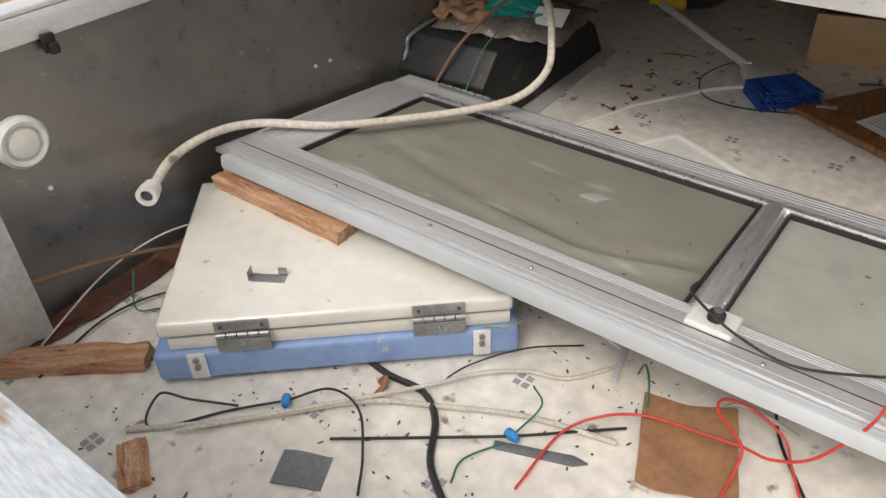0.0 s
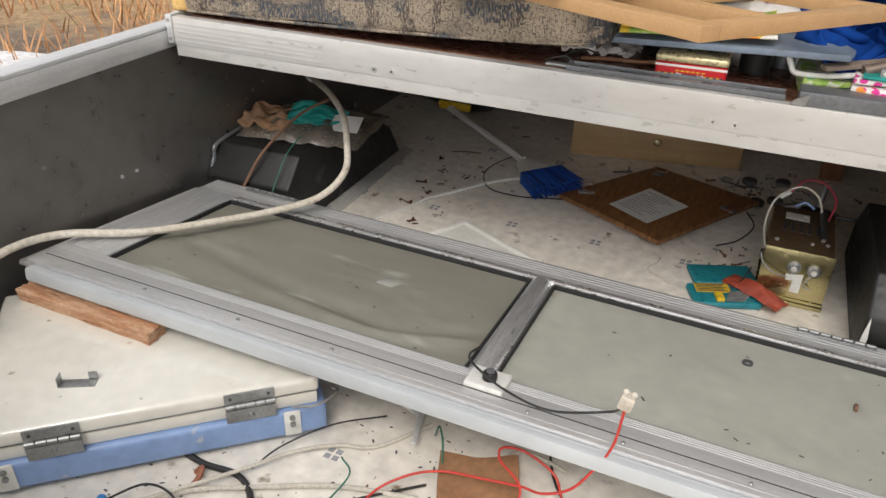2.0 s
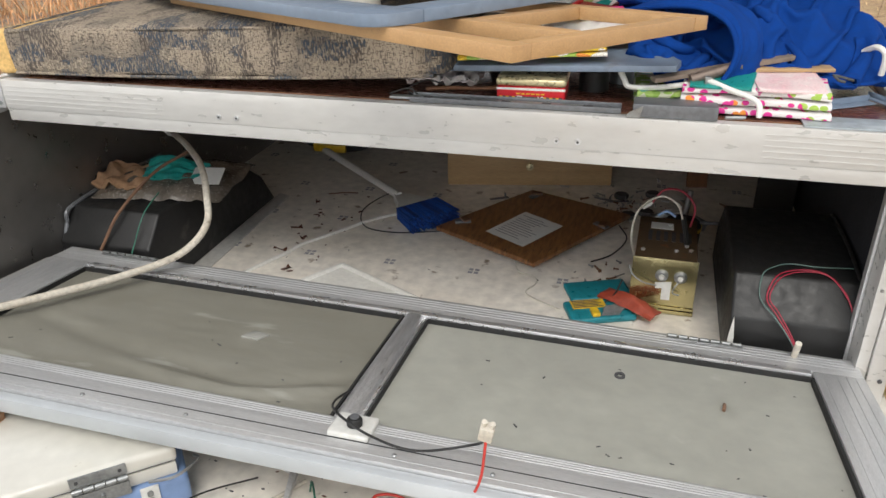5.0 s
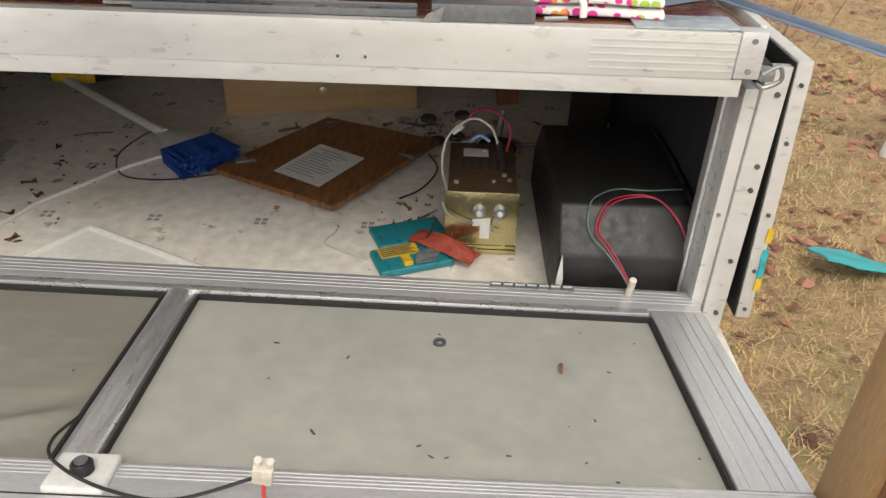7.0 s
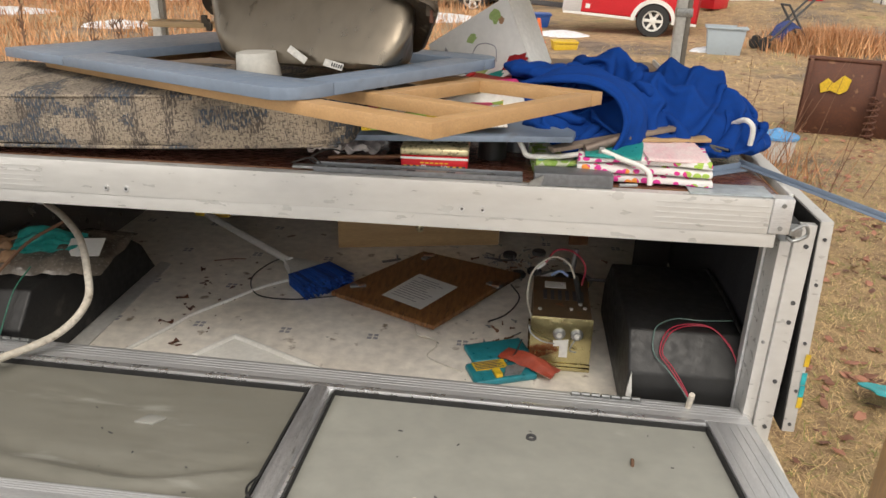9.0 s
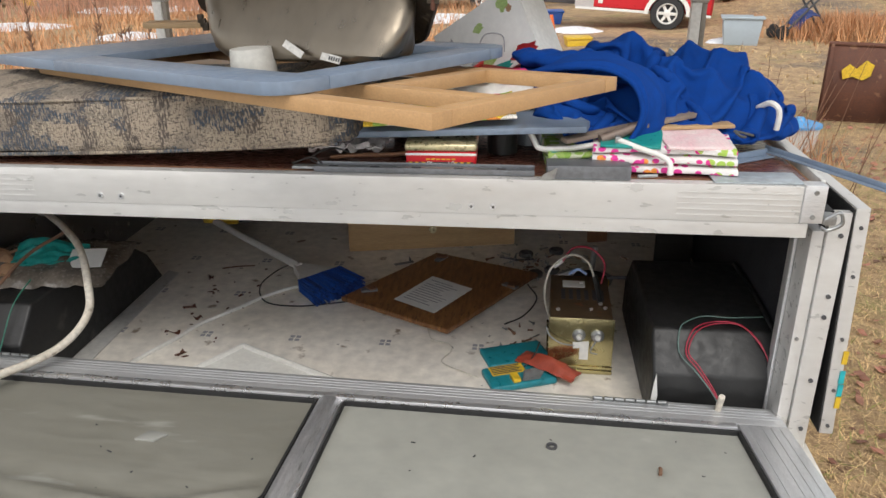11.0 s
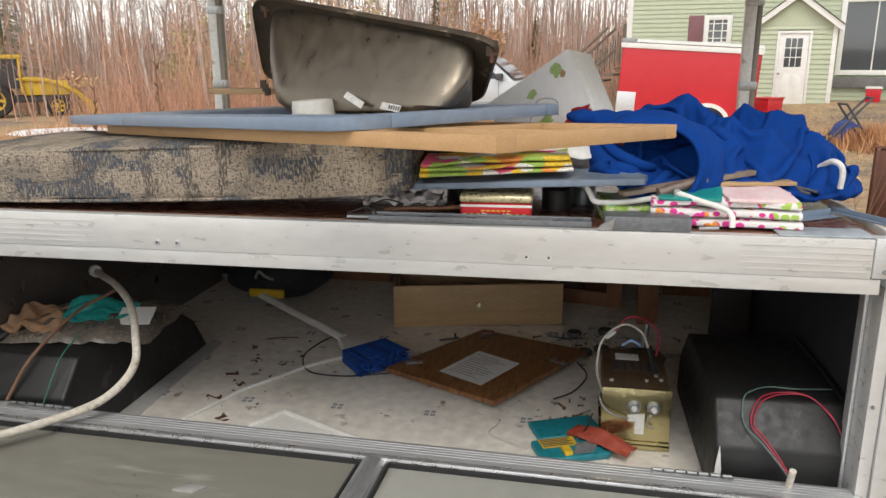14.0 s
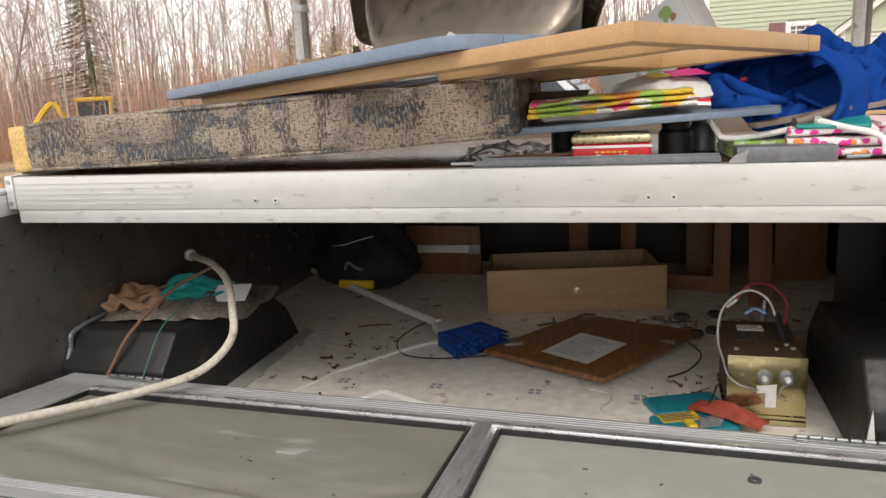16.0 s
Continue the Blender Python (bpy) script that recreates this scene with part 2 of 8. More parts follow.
SNOW = mat("old_snow", (0.80, 0.81, 0.83), (0.68, 0.68, 0.68), 2, 0.7)
GREEN = mat("pale_green_siding", (0.47, 0.51, 0.36), (0.43, 0.47, 0.33), 0.6, 0.55, fine=0.03)
HTRIM = mat("white_house_trim", (0.78, 0.77, 0.72), (0.72, 0.70, 0.66), 2, 0.5, fine=0.03)
SHINGLE = mat("grey_roof_shingles", (0.20, 0.19, 0.18), (0.14, 0.135, 0.13), 5, 0.9, 0, 0.5, 20)
MAROON = mat("faded_maroon_shutter", (0.23, 0.10, 0.11), (0.18, 0.08, 0.09), 5, 0.6)
DECKW = mat("weathered_deck_wood", (0.24, 0.19, 0.15), (0.18, 0.14, 0.11), 4, 0.8)
SILVER = mat("silver_car_paint", (0.52, 0.525, 0.53), (0.48, 0.485, 0.49), 0.7, 0.35, 0.25, fine=0.0, coat=0.2)
CARGREY = mat("grey_car_cladding", (0.28, 0.285, 0.29), (0.22, 0.225, 0.23), 3, 0.4)
TYRE = mat("tyre_rubber", (0.022, 0.022, 0.022), (0.035, 0.035, 0.035), 8, 0.8)
ROOFIN = mat("beige_roof_lining", (0.80, 0.755, 0.67), (0.73, 0.68, 0.59), 4, 0.55, fine=0.04)
POSTM = mat("grey_lift_post", (0.22, 0.20, 0.17), (0.15, 0.135, 0.115), 8, 0.5, 0.5)
TURQ = mat("turquoise_vinyl", (0.02, 0.42, 0.46), (0.02, 0.35, 0.39), 5, 0.45)
TARP = mat("white_tarp", (0.68, 0.69, 0.70), (0.60, 0.61, 0.63), 3, 0.5, 0, 0.4, 20)
GBIN = mat("grey_blue_bin", (0.36, 0.42, 0.46), (0.32, 0.37, 0.41), 2, 0.5, fine=0.02)


def glass(name, col, rough=0.05):
    m = bpy.data.materials.new(name)
    m.use_nodes = True
    b = m.node_tree.nodes["Principled BSDF"]
    b.inputs["Base Color"].default_value = (*col, 1)
    b.inputs["Roughness"].default_value, b.inputs["IOR"].default_value = rough, 1.5
    b.inputs["Coat Weight"].default_value = 0.6
    return m


WINDOW = glass("dark_window_glass", (0.05, 0.06, 0.07))


def cloth_pattern(name, colours, scale, metric, weave, bump, loose=1.0):
    """Printed or woven cloth: cells in a handful of colours, with a fine weave."""
    m = bpy.data.materials.new(name)
    m.use_nodes = True
    n, l = m.node_tree.nodes, m.node_tree.links
    b = n["Principled BSDF"]
    tc = n.new("ShaderNodeTexCoord")
    mp = n.new("ShaderNodeMapping")
    mp.inputs["Scale"].default_value = scale
    l.new(tc.outputs["Object"], mp.inputs[0])
    v = n.new("ShaderNodeTexVoronoi")
    v.distance, v.inputs["Scale"].default_value, v.inputs["Randomness"].default_value = metric, 1.0, loose
    l.new(mp.outputs[0], v.inputs["Vector"])
    sep = n.new("ShaderNodeSeparateColor")
    l.new(v.outputs["Color"], sep.inputs[0])
    r = n.new("ShaderNodeValToRGB")
    r.color_ramp.interpolation = "CONSTANT"
    while len(r.color_ramp.elements) < len(colours):
        r.color_ramp.elements.new(0.5)
    for e, (at, c) in zip(r.color_ramp.elements, colours):
        e.position, e.color = at, (*c, 1)
    l.new(sep.outputs[0], r.inputs[0])
    ck = n.new("ShaderNodeTexNoise")
    ck.inputs["Scale"].default_value, ck.inputs["Detail"].default_value = weave, 3
    l.new(tc.outputs["Object"], ck.inputs["Vector"])
    mr = n.new("ShaderNodeMapRange")
    mr.inputs["From Min"].default_value, mr.inputs["From Max"].default_value = 0.35, 0.65
    mr.inputs["To Min"].default_value, mr.inputs["To Max"].default_value = 0.55, 1.25
    l.new(ck.outputs["Fac"], mr.inputs[0])
    mx = n.new("ShaderNodeMix")
    mx.data_type, mx.blend_type = "RGBA", "MULTIPLY"
    mx.inputs["Factor"].default_value = 1
    l.new(r.outputs[0], mx.inputs["A"])
    cc = n.new("ShaderNodeCombineColor")
    for k in range(3):
        l.new(mr.outputs[0], cc.inputs[k])
    l.new(cc.outputs[0], mx.inputs["B"])
    l.new(mx.outputs["Result"], b.inputs["Base Color"])
    b.inputs["Roughness"].default_value = 0.9
    bp = n.new("ShaderNodeBump")
    bp.inputs["Strength"].default_value, bp.inputs["Distance"].default_value = bump, 0.003
    l.new(ck.outputs["Fac"], bp.inputs["Height"])
    l.new(bp.outputs[0], b.inputs["Normal"])
    return m


def tapestry():
    """Coarse woven upholstery: stepped blocks of tan and grey, hatched blue-grey figures, dark bars, thick yarn."""
    m = bpy.data.materials.new("woven_tapestry")
    m.use_nodes = True
    n, l = m.node_tree.nodes, m.node_tree.links
    b = n["Principled BSDF"]
    b.inputs["Roughness"].default_value = 0.95
    b.inputs["Specular IOR Level"].default_value = 0.2
    tc = n.new("ShaderNodeTexCoord")
    snap = n.new("ShaderNodeVectorMath")
    snap.operation = "SNAP"
    snap.inputs[1].default_value = (0.012, 0.022, 0.006)
    wob = n.new("ShaderNodeTexNoise")
    wob.inputs["Scale"].default_value = 60
    l.new(tc.outputs["Object"], wob.inputs["Vector"])
    add = n.new("ShaderNodeVectorMath")
    add.operation = "MULTIPLY_ADD"
    add.inputs[1].default_value = (0.002, 0.003, 0.003)
    l.new(wob.outputs["Color"], add.inputs[0])
    l.new(tc.outputs["Object"], add.inputs[2])
    l.new(add.outputs[0], snap.inputs[0])

    def nz(scale, detail=1.0, src=None):
        mp = n.new("ShaderNodeMapping")
        mp.inputs["Scale"].default_value = scale
        l.new(src or tc.outputs["Object"], mp.inputs[0])
        t = n.new("ShaderNodeTexNoise")
        t.inputs["Scale"].default_value, t.inputs["Detail"].default_value = 1.0, detail
        l.new(mp.outputs[0], t.inputs["Vector"])
        return t.outputs["Fac"]

    def span(f, lo, hi):
        r = n.new("ShaderNodeMapRange")
        r.inputs["From Min"].default_value, r.inputs["From Max"].default_value = lo, hi
        l.new(f, r.inputs[0])
        return r.outputs[0]

    def math_node(op, a, c):
        x = n.new("ShaderNodeMath")
        x.operation = op
        for s, v in zip(x.inputs, (a, c)):
            if isinstance(v, float):
                s.default_value = v
            else:
                l.new(v, s)
        return x.outputs[0]

    def blend(f, a, c):
        x = n.new("ShaderNodeMix")
        x.data_type = "RGBA"
        l.new(f, x.inputs["Factor"])
        for s, v in ((x.inputs["A"], a), (x.inputs["B"], c)):
            if isinstance(v, tuple):
                s.default_value = (*v, 1)
            else:
                l.new(v, s)
        return x.outputs["Result"]

    step = snap.outputs[0]
    threads = nz((420, 420, 90), 1.0)
    yarn = nz((120, 120, 300), 1.0)
    hatch = span(nz((240, 60, 70), 1.0), 0.40, 0.56)
    c = blend(span(nz((7, 6, 10), 1.0, step), 0.46, 0.54), (0.335, 0.275, 0.21), (0.225, 0.19, 0.152))
    bars = span(nz((19, 6, 5), 0.0, step), 0.545, 0.555)
    c = blend(math_node("MULTIPLY", bars, hatch), c, (0.09, 0.075, 0.065))
    blue = math_node("MULTIPLY", span(nz((7, 5, 15), 0.0, step), 0.525, 0.535), hatch)
    c = blend(blue, c, (0.055, 0.072, 0.095))
    pale = span(nz((13, 8, 18), 0.0, step), 0.60, 0.615)
    c = blend(math_node("MULTIPLY", pale, hatch), c, (0.36, 0.30, 0.225))
    c = blend(span(threads, 0.48, 0.30), c, (0.12, 0.10, 0.085))
    c = blend(span(yarn, 0.46, 0.28), c, (0.085, 0.072, 0.062))
    l.new(c, b.inputs["Base Color"])
    bp = n.new("ShaderNodeBump")
    bp.inputs["Strength"].default_value, bp.inputs["Distance"].default_value = 0.9, 0.004
    l.new(yarn, bp.inputs["Height"])
    l.new(bp.outputs[0], b.inputs["Normal"])
    return m


TAPESTRY = tapestry()
def dotted_cloth(name, ground, dots, size, share):
    """Printed towelling: round dots in a few inks on a pale ground."""
    m = bpy.data.materials.new(name)
    m.use_nodes = True
    n, l = m.node_tree.nodes, m.node_tree.links
    b = n["Principled BSDF"]
    b.inputs["Roughness"].default_value = 0.95
    tc = n.new("ShaderNodeTexCoord")
    v = n.new("ShaderNodeTexVoronoi")
    v.inputs["Scale"].default_value, v.inputs["Randomness"].default_value = size, 0.55
    l.new(tc.outputs["Object"], v.inputs["Vector"])
    big = n.new("ShaderNodeTexNoise")
    big.inputs["Scale"].default_value = 11
    l.new(tc.outputs["Object"], big.inputs["Vector"])
    ramp = n.new("ShaderNodeValToRGB")
    ramp.color_ramp.interpolation = "CONSTANT"
    for k, (at, c) in enumerate(dots):
        e = ramp.color_ramp.elements[0] if k == 0 else ramp.color_ramp.elements.new(at)
        e.position, e.color = at, (*c, 1)
    l.new(big.outputs["Fac"], ramp.inputs[0])
    edge = n.new("ShaderNodeMapRange")
    edge.inputs["From Min"].default_value, edge.inputs["From Max"].default_value = share + 0.03, share
    l.new(v.outputs["Distance"], edge.inputs[0])
    x = n.new("ShaderNodeMix")
    x.data_type = "RGBA"
    x.inputs["A"].default_value = (*ground, 1)
    l.new(edge.outputs[0], x.inputs["Factor"])
    l.new(ramp.outputs[0], x.inputs["B"])
    l.new(x.outputs["Result"], b.inputs["Base Color"])
    pile = n.new("ShaderNodeTexNoise")
    pile.inputs["Scale"].default_value = 420
    l.new(tc.outputs["Object"], pile.inputs["Vector"])
    bp = n.new("ShaderNodeBump")
    bp.inputs["Strength"].default_value, bp.inputs["Distance"].default_value = 0.7, 0.003
    l.new(pile.outputs["Fac"], bp.inputs["Height"])
    l.new(bp.outputs[0], b.inputs["Normal"])
    return m


TOWELP = dotted_cloth("pink_dotted_towel", (0.76, 0.73, 0.71), [(0.0, (0.85, 0.30, 0.06)), (0.40, (0.72, 0.05, 0.30)), (0.56, (0.70, 0.04, 0.26)), (0.62, (0.38, 0.55, 0.10))], 46, 0.42)
TOWELG = dotted_cloth("green_printed_towel", (0.66, 0.70, 0.52), [(0.0, (0.32, 0.52, 0.10)), (0.45, (0.42, 0.60, 0.16)), (0.52, (0.12, 0.45, 0.33)), (0.60, (0.75, 0.72, 0.62))], 30, 0.52)
TOWELY = cloth_pattern("bright_flowered_towel", [(0.0, (0.80, 0.55, 0.05)), (0.3, (0.75, 0.10, 0.20)), (0.5, (0.80, 0.78, 0.72)), (0.68, (0.78, 0.28, 0.06)), (0.84, (0.35, 0.52, 0.10))], (24, 24, 40), "EUCLIDEAN", 500, 0.6)


def ground_material():
    m = bpy.data.materials.new("straw_and_leaf_ground")
    m.use_nodes = True
    n, l = m.node_tree.nodes, m.node_tree.links
    b = n["Principled BSDF"]
    b.inputs["Roughness"].default_value = 0.95
    tc = n.new("ShaderNodeTexCoord")

    def nz(s, d):
        t = n.new("ShaderNodeTexNoise")
        t.inputs["Scale"].default_value, t.inputs["Detail"].default_value, t.inputs["Roughness"].default_value = s, d, 0.7
        l.new(tc.outputs["Object"], t.inputs["Vector"])
        return t.outputs["Fac"]

    def mx(f, lo, hi, a, c):
        r = n.new("ShaderNodeMapRange")
        r.inputs["From Min"].default_value, r.inputs["From Max"].default_value = lo, hi
        l.new(f, r.inputs[0])
        x = n.new("ShaderNodeMix")
        x.data_type = "RGBA"
        l.new(r.outputs[0], x.inputs["Factor"])
        for s, v in ((x.inputs["A"], a), (x.inputs["B"], c)):
            if isinstance(v, tuple):
                s.default_value = (*v, 1)
            else:
                l.new(v, s)
        return x.outputs["Result"]

    c = mx(nz(9, 8), 0.35, 0.65, (0.58, 0.40, 0.215), (0.29, 0.185, 0.11))
    c = mx(nz(1.3, 6), 0.52, 0.68, c, (0.30, 0.255, 0.11))
    c = mx(nz(5.0, 6), 0.58, 0.64, c, (0.20, 0.10, 0.065))
    c = mx(nz(0.22, 7), 0.50, 0.58, c, mx(nz(2.5, 8), 0.40, 0.60, (0.27, 0.205, 0.155), (0.15, 0.115, 0.09)))
    c = mx(nz(40, 4), 0.58, 0.68, c, (0.60, 0.45, 0.26))
    c = mx(nz(90, 3), 0.60, 0.70, c, (0.13, 0.085, 0.05))
    l.new(c, b.inputs["Base Color"])
    bp = n.new("ShaderNodeBump")
    bp.inputs["Strength"].default_value, bp.inputs["Distance"].default_value = 0.8, 0.03
    l.new(nz(45, 8), bp.inputs["Height"])
    l.new(bp.outputs[0], b.inputs["Normal"])
    return m


GROUND = ground_material()


# ---- building helpers ----
def thing(name, m, label, category, group="", kind=""):
    e = new(name)
    e.empty_display_size = 0.05
    e.matrix_world = m
    return tagged(e, label, category, group, kind)


def finish(name, bm, material, smooth=False):
    me = bpy.data.meshes.new(name)
    bm.normal_update()
    bm.to_mesh(me)
    bm.free()
    me.materials.append(material)
    if smooth:
        me.polygons.foreach_set("use_smooth", [True] * len(me.polygons))
        me.set_sharp_from_angle(angle=radians(38))
    return me


def part(name, bm, material, parent, label="", smooth=True):
    ob = new(name, finish(name, bm, material, smooth))
    ob.parent = parent
    return tagged(ob, label)


def solo(name, bm, material, m, label, category, group="", kind="", smooth=True):
    ob = new(name, finish(name, bm, material, smooth))
    ob.matrix_world = m
    return tagged(ob, label, category, group, kind)


def block(lo, hi, bevel=0.0, seg=2, m=None, bm=None):
    """A box between two corners with rounded edges."""
    bm = bm or bmesh.new()
    c = [(a + b) / 2 for a, b in zip(lo, hi)]
    s = [b - a for a, b in zip(lo, hi)]
    mm = Matrix.Translation(c) @ Matrix.Diagonal((*s, 1))
    made = bmesh.ops.create_cube(bm, size=1, matrix=(m or Matrix()) @ mm)["verts"]
    if bevel:
        edges = {e for v in made for e in v.link_edges}
        bmesh.ops.bevel(bm, geom=list(edges), offset=bevel, segments=seg, affect="EDGES", profile=0.6)
    return bm


def rod(a, b, r, r2=None, seg=12, bm=None):
    bm = bm or bmesh.new()
    a, b = Vector(a), Vector(b)
    d = b - a
    m = Matrix.Translation((a + b) / 2) @ d.to_track_quat("Z", "Y").to_matrix().to_4x4()
    bmesh.ops.create_cone(bm, cap_ends=True, segments=seg, radius1=r, radius2=r if r2 is None else r2, depth=d.length, matrix=m)
    return bm


def spline(pts, n=8):
    """Points along a smooth line through the given ones."""
    p = [Vector(q) for q in pts]
    p = [2 * p[0] - p[1]] + p + [2 * p[-1] - p[-2]]
    out = []
    for i in range(1, len(p) - 2):
        for k in range(n):
            t = k / n
            a, b, c, d = p[i - 1], p[i], p[i + 1], p[i + 2]
            out.append(0.5 * (2 * b + (c - a) * t + (2 * a - 5 * b + 4 * c - d) * t * t + (3 * b - a - 3 * c + d) * t ** 3))
    return out + [p[-2]]


def tube(pts, r, seg=8, n=8, smooth_line=True, bm=None, taper=None):
    """A round cord along a line of points."""
    bm = bm or bmesh.new()
    line = spline(pts, n) if smooth_line else [Vector(q) for q in pts]
    rings, side = [], None
    for i, p in enumerate(line):
        d = (line[min(i + 1, len(line) - 1)] - line[max(i - 1, 0)]).normalized()
        side = (side - d * side.dot(d)) if side else d.orthogonal()
        side = side.normalized() if side.length > 1e-6 else d.orthogonal().normalized()
        up = d.cross(side)
        rr = r * (taper(i / (len(line) - 1)) if taper else 1)
        rings.append([bm.verts.new(p + (side * math.cos(a) + up * math.sin(a)) * rr) for a in (2 * math.pi * k / seg for k in range(seg))])
    for a, b in zip(rings, rings[1:]):
        for k in range(seg):
            bm.faces.new((a[k], a[(k + 1) % seg], b[(k + 1) % seg], b[k]))
    bm.faces.new(rings[0][::-1]), bm.faces.new(rings[-1])
    return bm


def prism(poly, lo, hi, axis="z", bevel=0.0, bm=None, m=None):
    """A flat outline made thick: poly in the plane across axis, from lo to hi along it."""
    bm = bm or bmesh.new()
    put = {"z": lambda u, v, w: (u, v, w), "y": lambda u, v, w: (u, w, v), "x": lambda u, v, w: (w, u, v)}[axis]
    m = m or Matrix()
    a = [bm.verts.new(m @ Vector(put(u, v, lo))) for u, v in poly]
    b = [bm.verts.new(m @ Vector(put(u, v, hi))) for u, v in poly]
    k = len(poly)
    fs = [bm.faces.new(a[::-1]), bm.faces.new(b)] + [bm.faces.new((a[i], a[(i + 1) % k], b[(i + 1) % k], b[i])) for i in range(k)]
    bmesh.ops.recalc_face_normals(bm, faces=fs)
    if bevel:
        bmesh.ops.bevel(bm, geom=list({e for f in fs for e in f.edges}), offset=bevel, segments=2, affect="EDGES", profile=0.6)
    return bm


def lathe(profile, seg=24, m=None, bm=None, hollow=False):
    """A turned body: profile of (radius, height); a ring when hollow."""
    bm = bm or bmesh.new()
    m = m or Matrix()
    rings = [[bm.verts.new(m @ Vector((r * math.cos(a), r * math.sin(a), z))) for a in (2 * math.pi * k / seg for k in range(seg))] for r, z in profile]
    for a, b in zip(rings, rings[1:]):
        for k in range(seg):
            bm.faces.new((a[k], a[(k + 1) % seg], b[(k + 1) % seg], b[k]))
    if hollow:
        for k in range(seg):
            bm.faces.new((rings[-1][k], rings[-1][(k + 1) % seg], rings[0][(k + 1) % seg], rings[0][k]))
    else:
        bm.faces.new(rings[0][::-1]), bm.faces.new(rings[-1])
    bmesh.ops.recalc_face_normals(bm, faces=bm.faces)
    return bm


def surface(fn, nu, nv, wrap=False, bm=None):
    """A sheet of quads over fn(u, v), u and v from 0 to 1."""
    bm = bm or bmesh.new()
    rows = [[bm.verts.new(fn(i / (nu - (0 if wrap else 1)), j / (nv - 1))) for i in range(nu)] for j in range(nv)]
    for a, b in zip(rows, rows[1:]):
        for i in range(nu if wrap else nu - 1):
            bm.faces.new((a[i], a[(i + 1) % nu], b[(i + 1) % nu], b[i]))
    return bm


def slab(fn, nu, nv, thick):
    """A sheet with thickness and closed edges."""
    bm = surface(fn, nu, nv)
    bm.normal_update()
    made = bmesh.ops.solidify(bm, geom=list(bm.faces), thickness=thick)
    return bm


def sheet(w, d, bump_fn, thick, m=None):
    return slab(lambda u, v: (m or Matrix()) @ Vector(((u - 0.5) * w, (v - 0.5) * d, bump_fn(u, v))), 24, 20, thick)


def raw(name, verts, faces, material, smooth=False):
    me = bpy.data.meshes.new(name)
    me.from_pydata(verts, [], faces)
    me.materials.append(material)
    if smooth:
        me.polygons.foreach_set("use_smooth", [True] * len(me.polygons))
    return me


def ground_z(x, y):
    """The lie of the land: a slow fall to the back and left, a rise under the house."""
    z = -0.60 + 0.030 * max(-40, min(x, 8)) - 0.008 * min(y, 60)
    k = max(0.0, min(1.0, (x - 2.6) / 2.2)) * max(0.0, min(1.0, (y - 13.5) / 4.0))
    z += 0.42 * k * k * (3 - 2 * k)
    return z + 0.05 * noise.noise((x * 0.35, y * 0.35, 0))


I4 = Matrix()

# ---- ground ----
def span(a, b, n, power):
    return [math.copysign(abs(k) ** power, k) * (b if k > 0 else -a) for k in (2 * i / n - 1 for i in range(n + 1))]


def build_ground():
    xs, ys = span(-900, 900, 150, 4), span(-900, 900, 150, 4)
    verts = [(x, y, ground_z(x, y)) for y in ys for x in xs]
    k = len(xs)
    faces = [(j * k + i, j * k + i + 1, (j + 1) * k + i + 1, (j + 1) * k + i) for j in range(k - 1) for i in range(k - 1)]
    ob = new("ground", raw("ground", verts, faces, GROUND, True))
    tagged(ob, "brown yard of dead grass, mud and fallen leaves", "ground", kind="structure")


build_ground()

# ---- the camper's tub ----
XL, XR, YS, YN, TOP = -1.50, 0.74, -1.43, 1.98, 0.635

floor = solo("floor", block((XL - 0.02, YS, -0.05), (XR + 0.06, YN, 0.0)), VINYL, I4, "off-white worn vinyl camper floor with dirt and scuffs", "floor", kind="structure", smooth=False)


def build_flower_marks():
    """Small four-square print, repeated over the vinyl."""
    bm = bmesh.new()
    for i in range(8):
        for j in range(12):
            x, y = -1.413 + 0.28 * i, -1.25 + 0.2845 * j
            for dx in (-1, 1):
                for dy in (-1, 1):
                    bmesh.ops.create_grid(bm, x_segments=1, y_segments=1, size=0.007, matrix=Matrix.Translation((x + dx * 0.0095, y + dy * 0.0095, 0.0012)))
    ob = part("floor_print", bm, INK, floor, "faded grey four-square print", smooth=False)
    tagged(ob, kind="stuff")


build_flower_marks()


def build_wall_west():
    w = thing("wall_west", pose(XL, YS, 0), "dark grey sheet-metal tub wall with aluminium top edge", "wall", kind="structure")
    part("inner_sheet", block((-0.004, 0, -0.05), (0.004, YN - YS, TOP - 0.05)), WALLG, w, smooth=False)
    part("outer_skin", block((-0.045, 0, -0.10), (-0.006, YN - YS, TOP - 0.012)), SKIN, w, "white outer skin", smooth=False)
    part("top_rail", block((-0.05, 0, TOP - 0.010), (0.010, YN - YS, TOP), 0.003), ALUY, w, "aluminium top rail")
    part("rail_lip", block((0.0055, 0, TOP - 0.060), (0.014, YN - YS, TOP - 0.011), 0.002), ALUY, w, "dull aluminium lip")
    for y in (0.30, 0.42, 1.18, 1.235):
        part("rivet", rod((0.003, y, 0.32 + 0.05 * math.sin(y * 9)), (0.008, y, 0.32 + 0.05 * math.sin(y * 9)), 0.005), CHROME, w)
    h = part("hook", block((0.012, 0.50, TOP - 0.088), (0.026, 0.525, TOP - 0.052), 0.004), BLACKP, w, "black plastic hook")
    part("hook_tip", block((0.026, 0.503, TOP - 0.088), (0.040, 0.522, TOP - 0.066), 0.005), BLACKP, w)


build_wall_west()


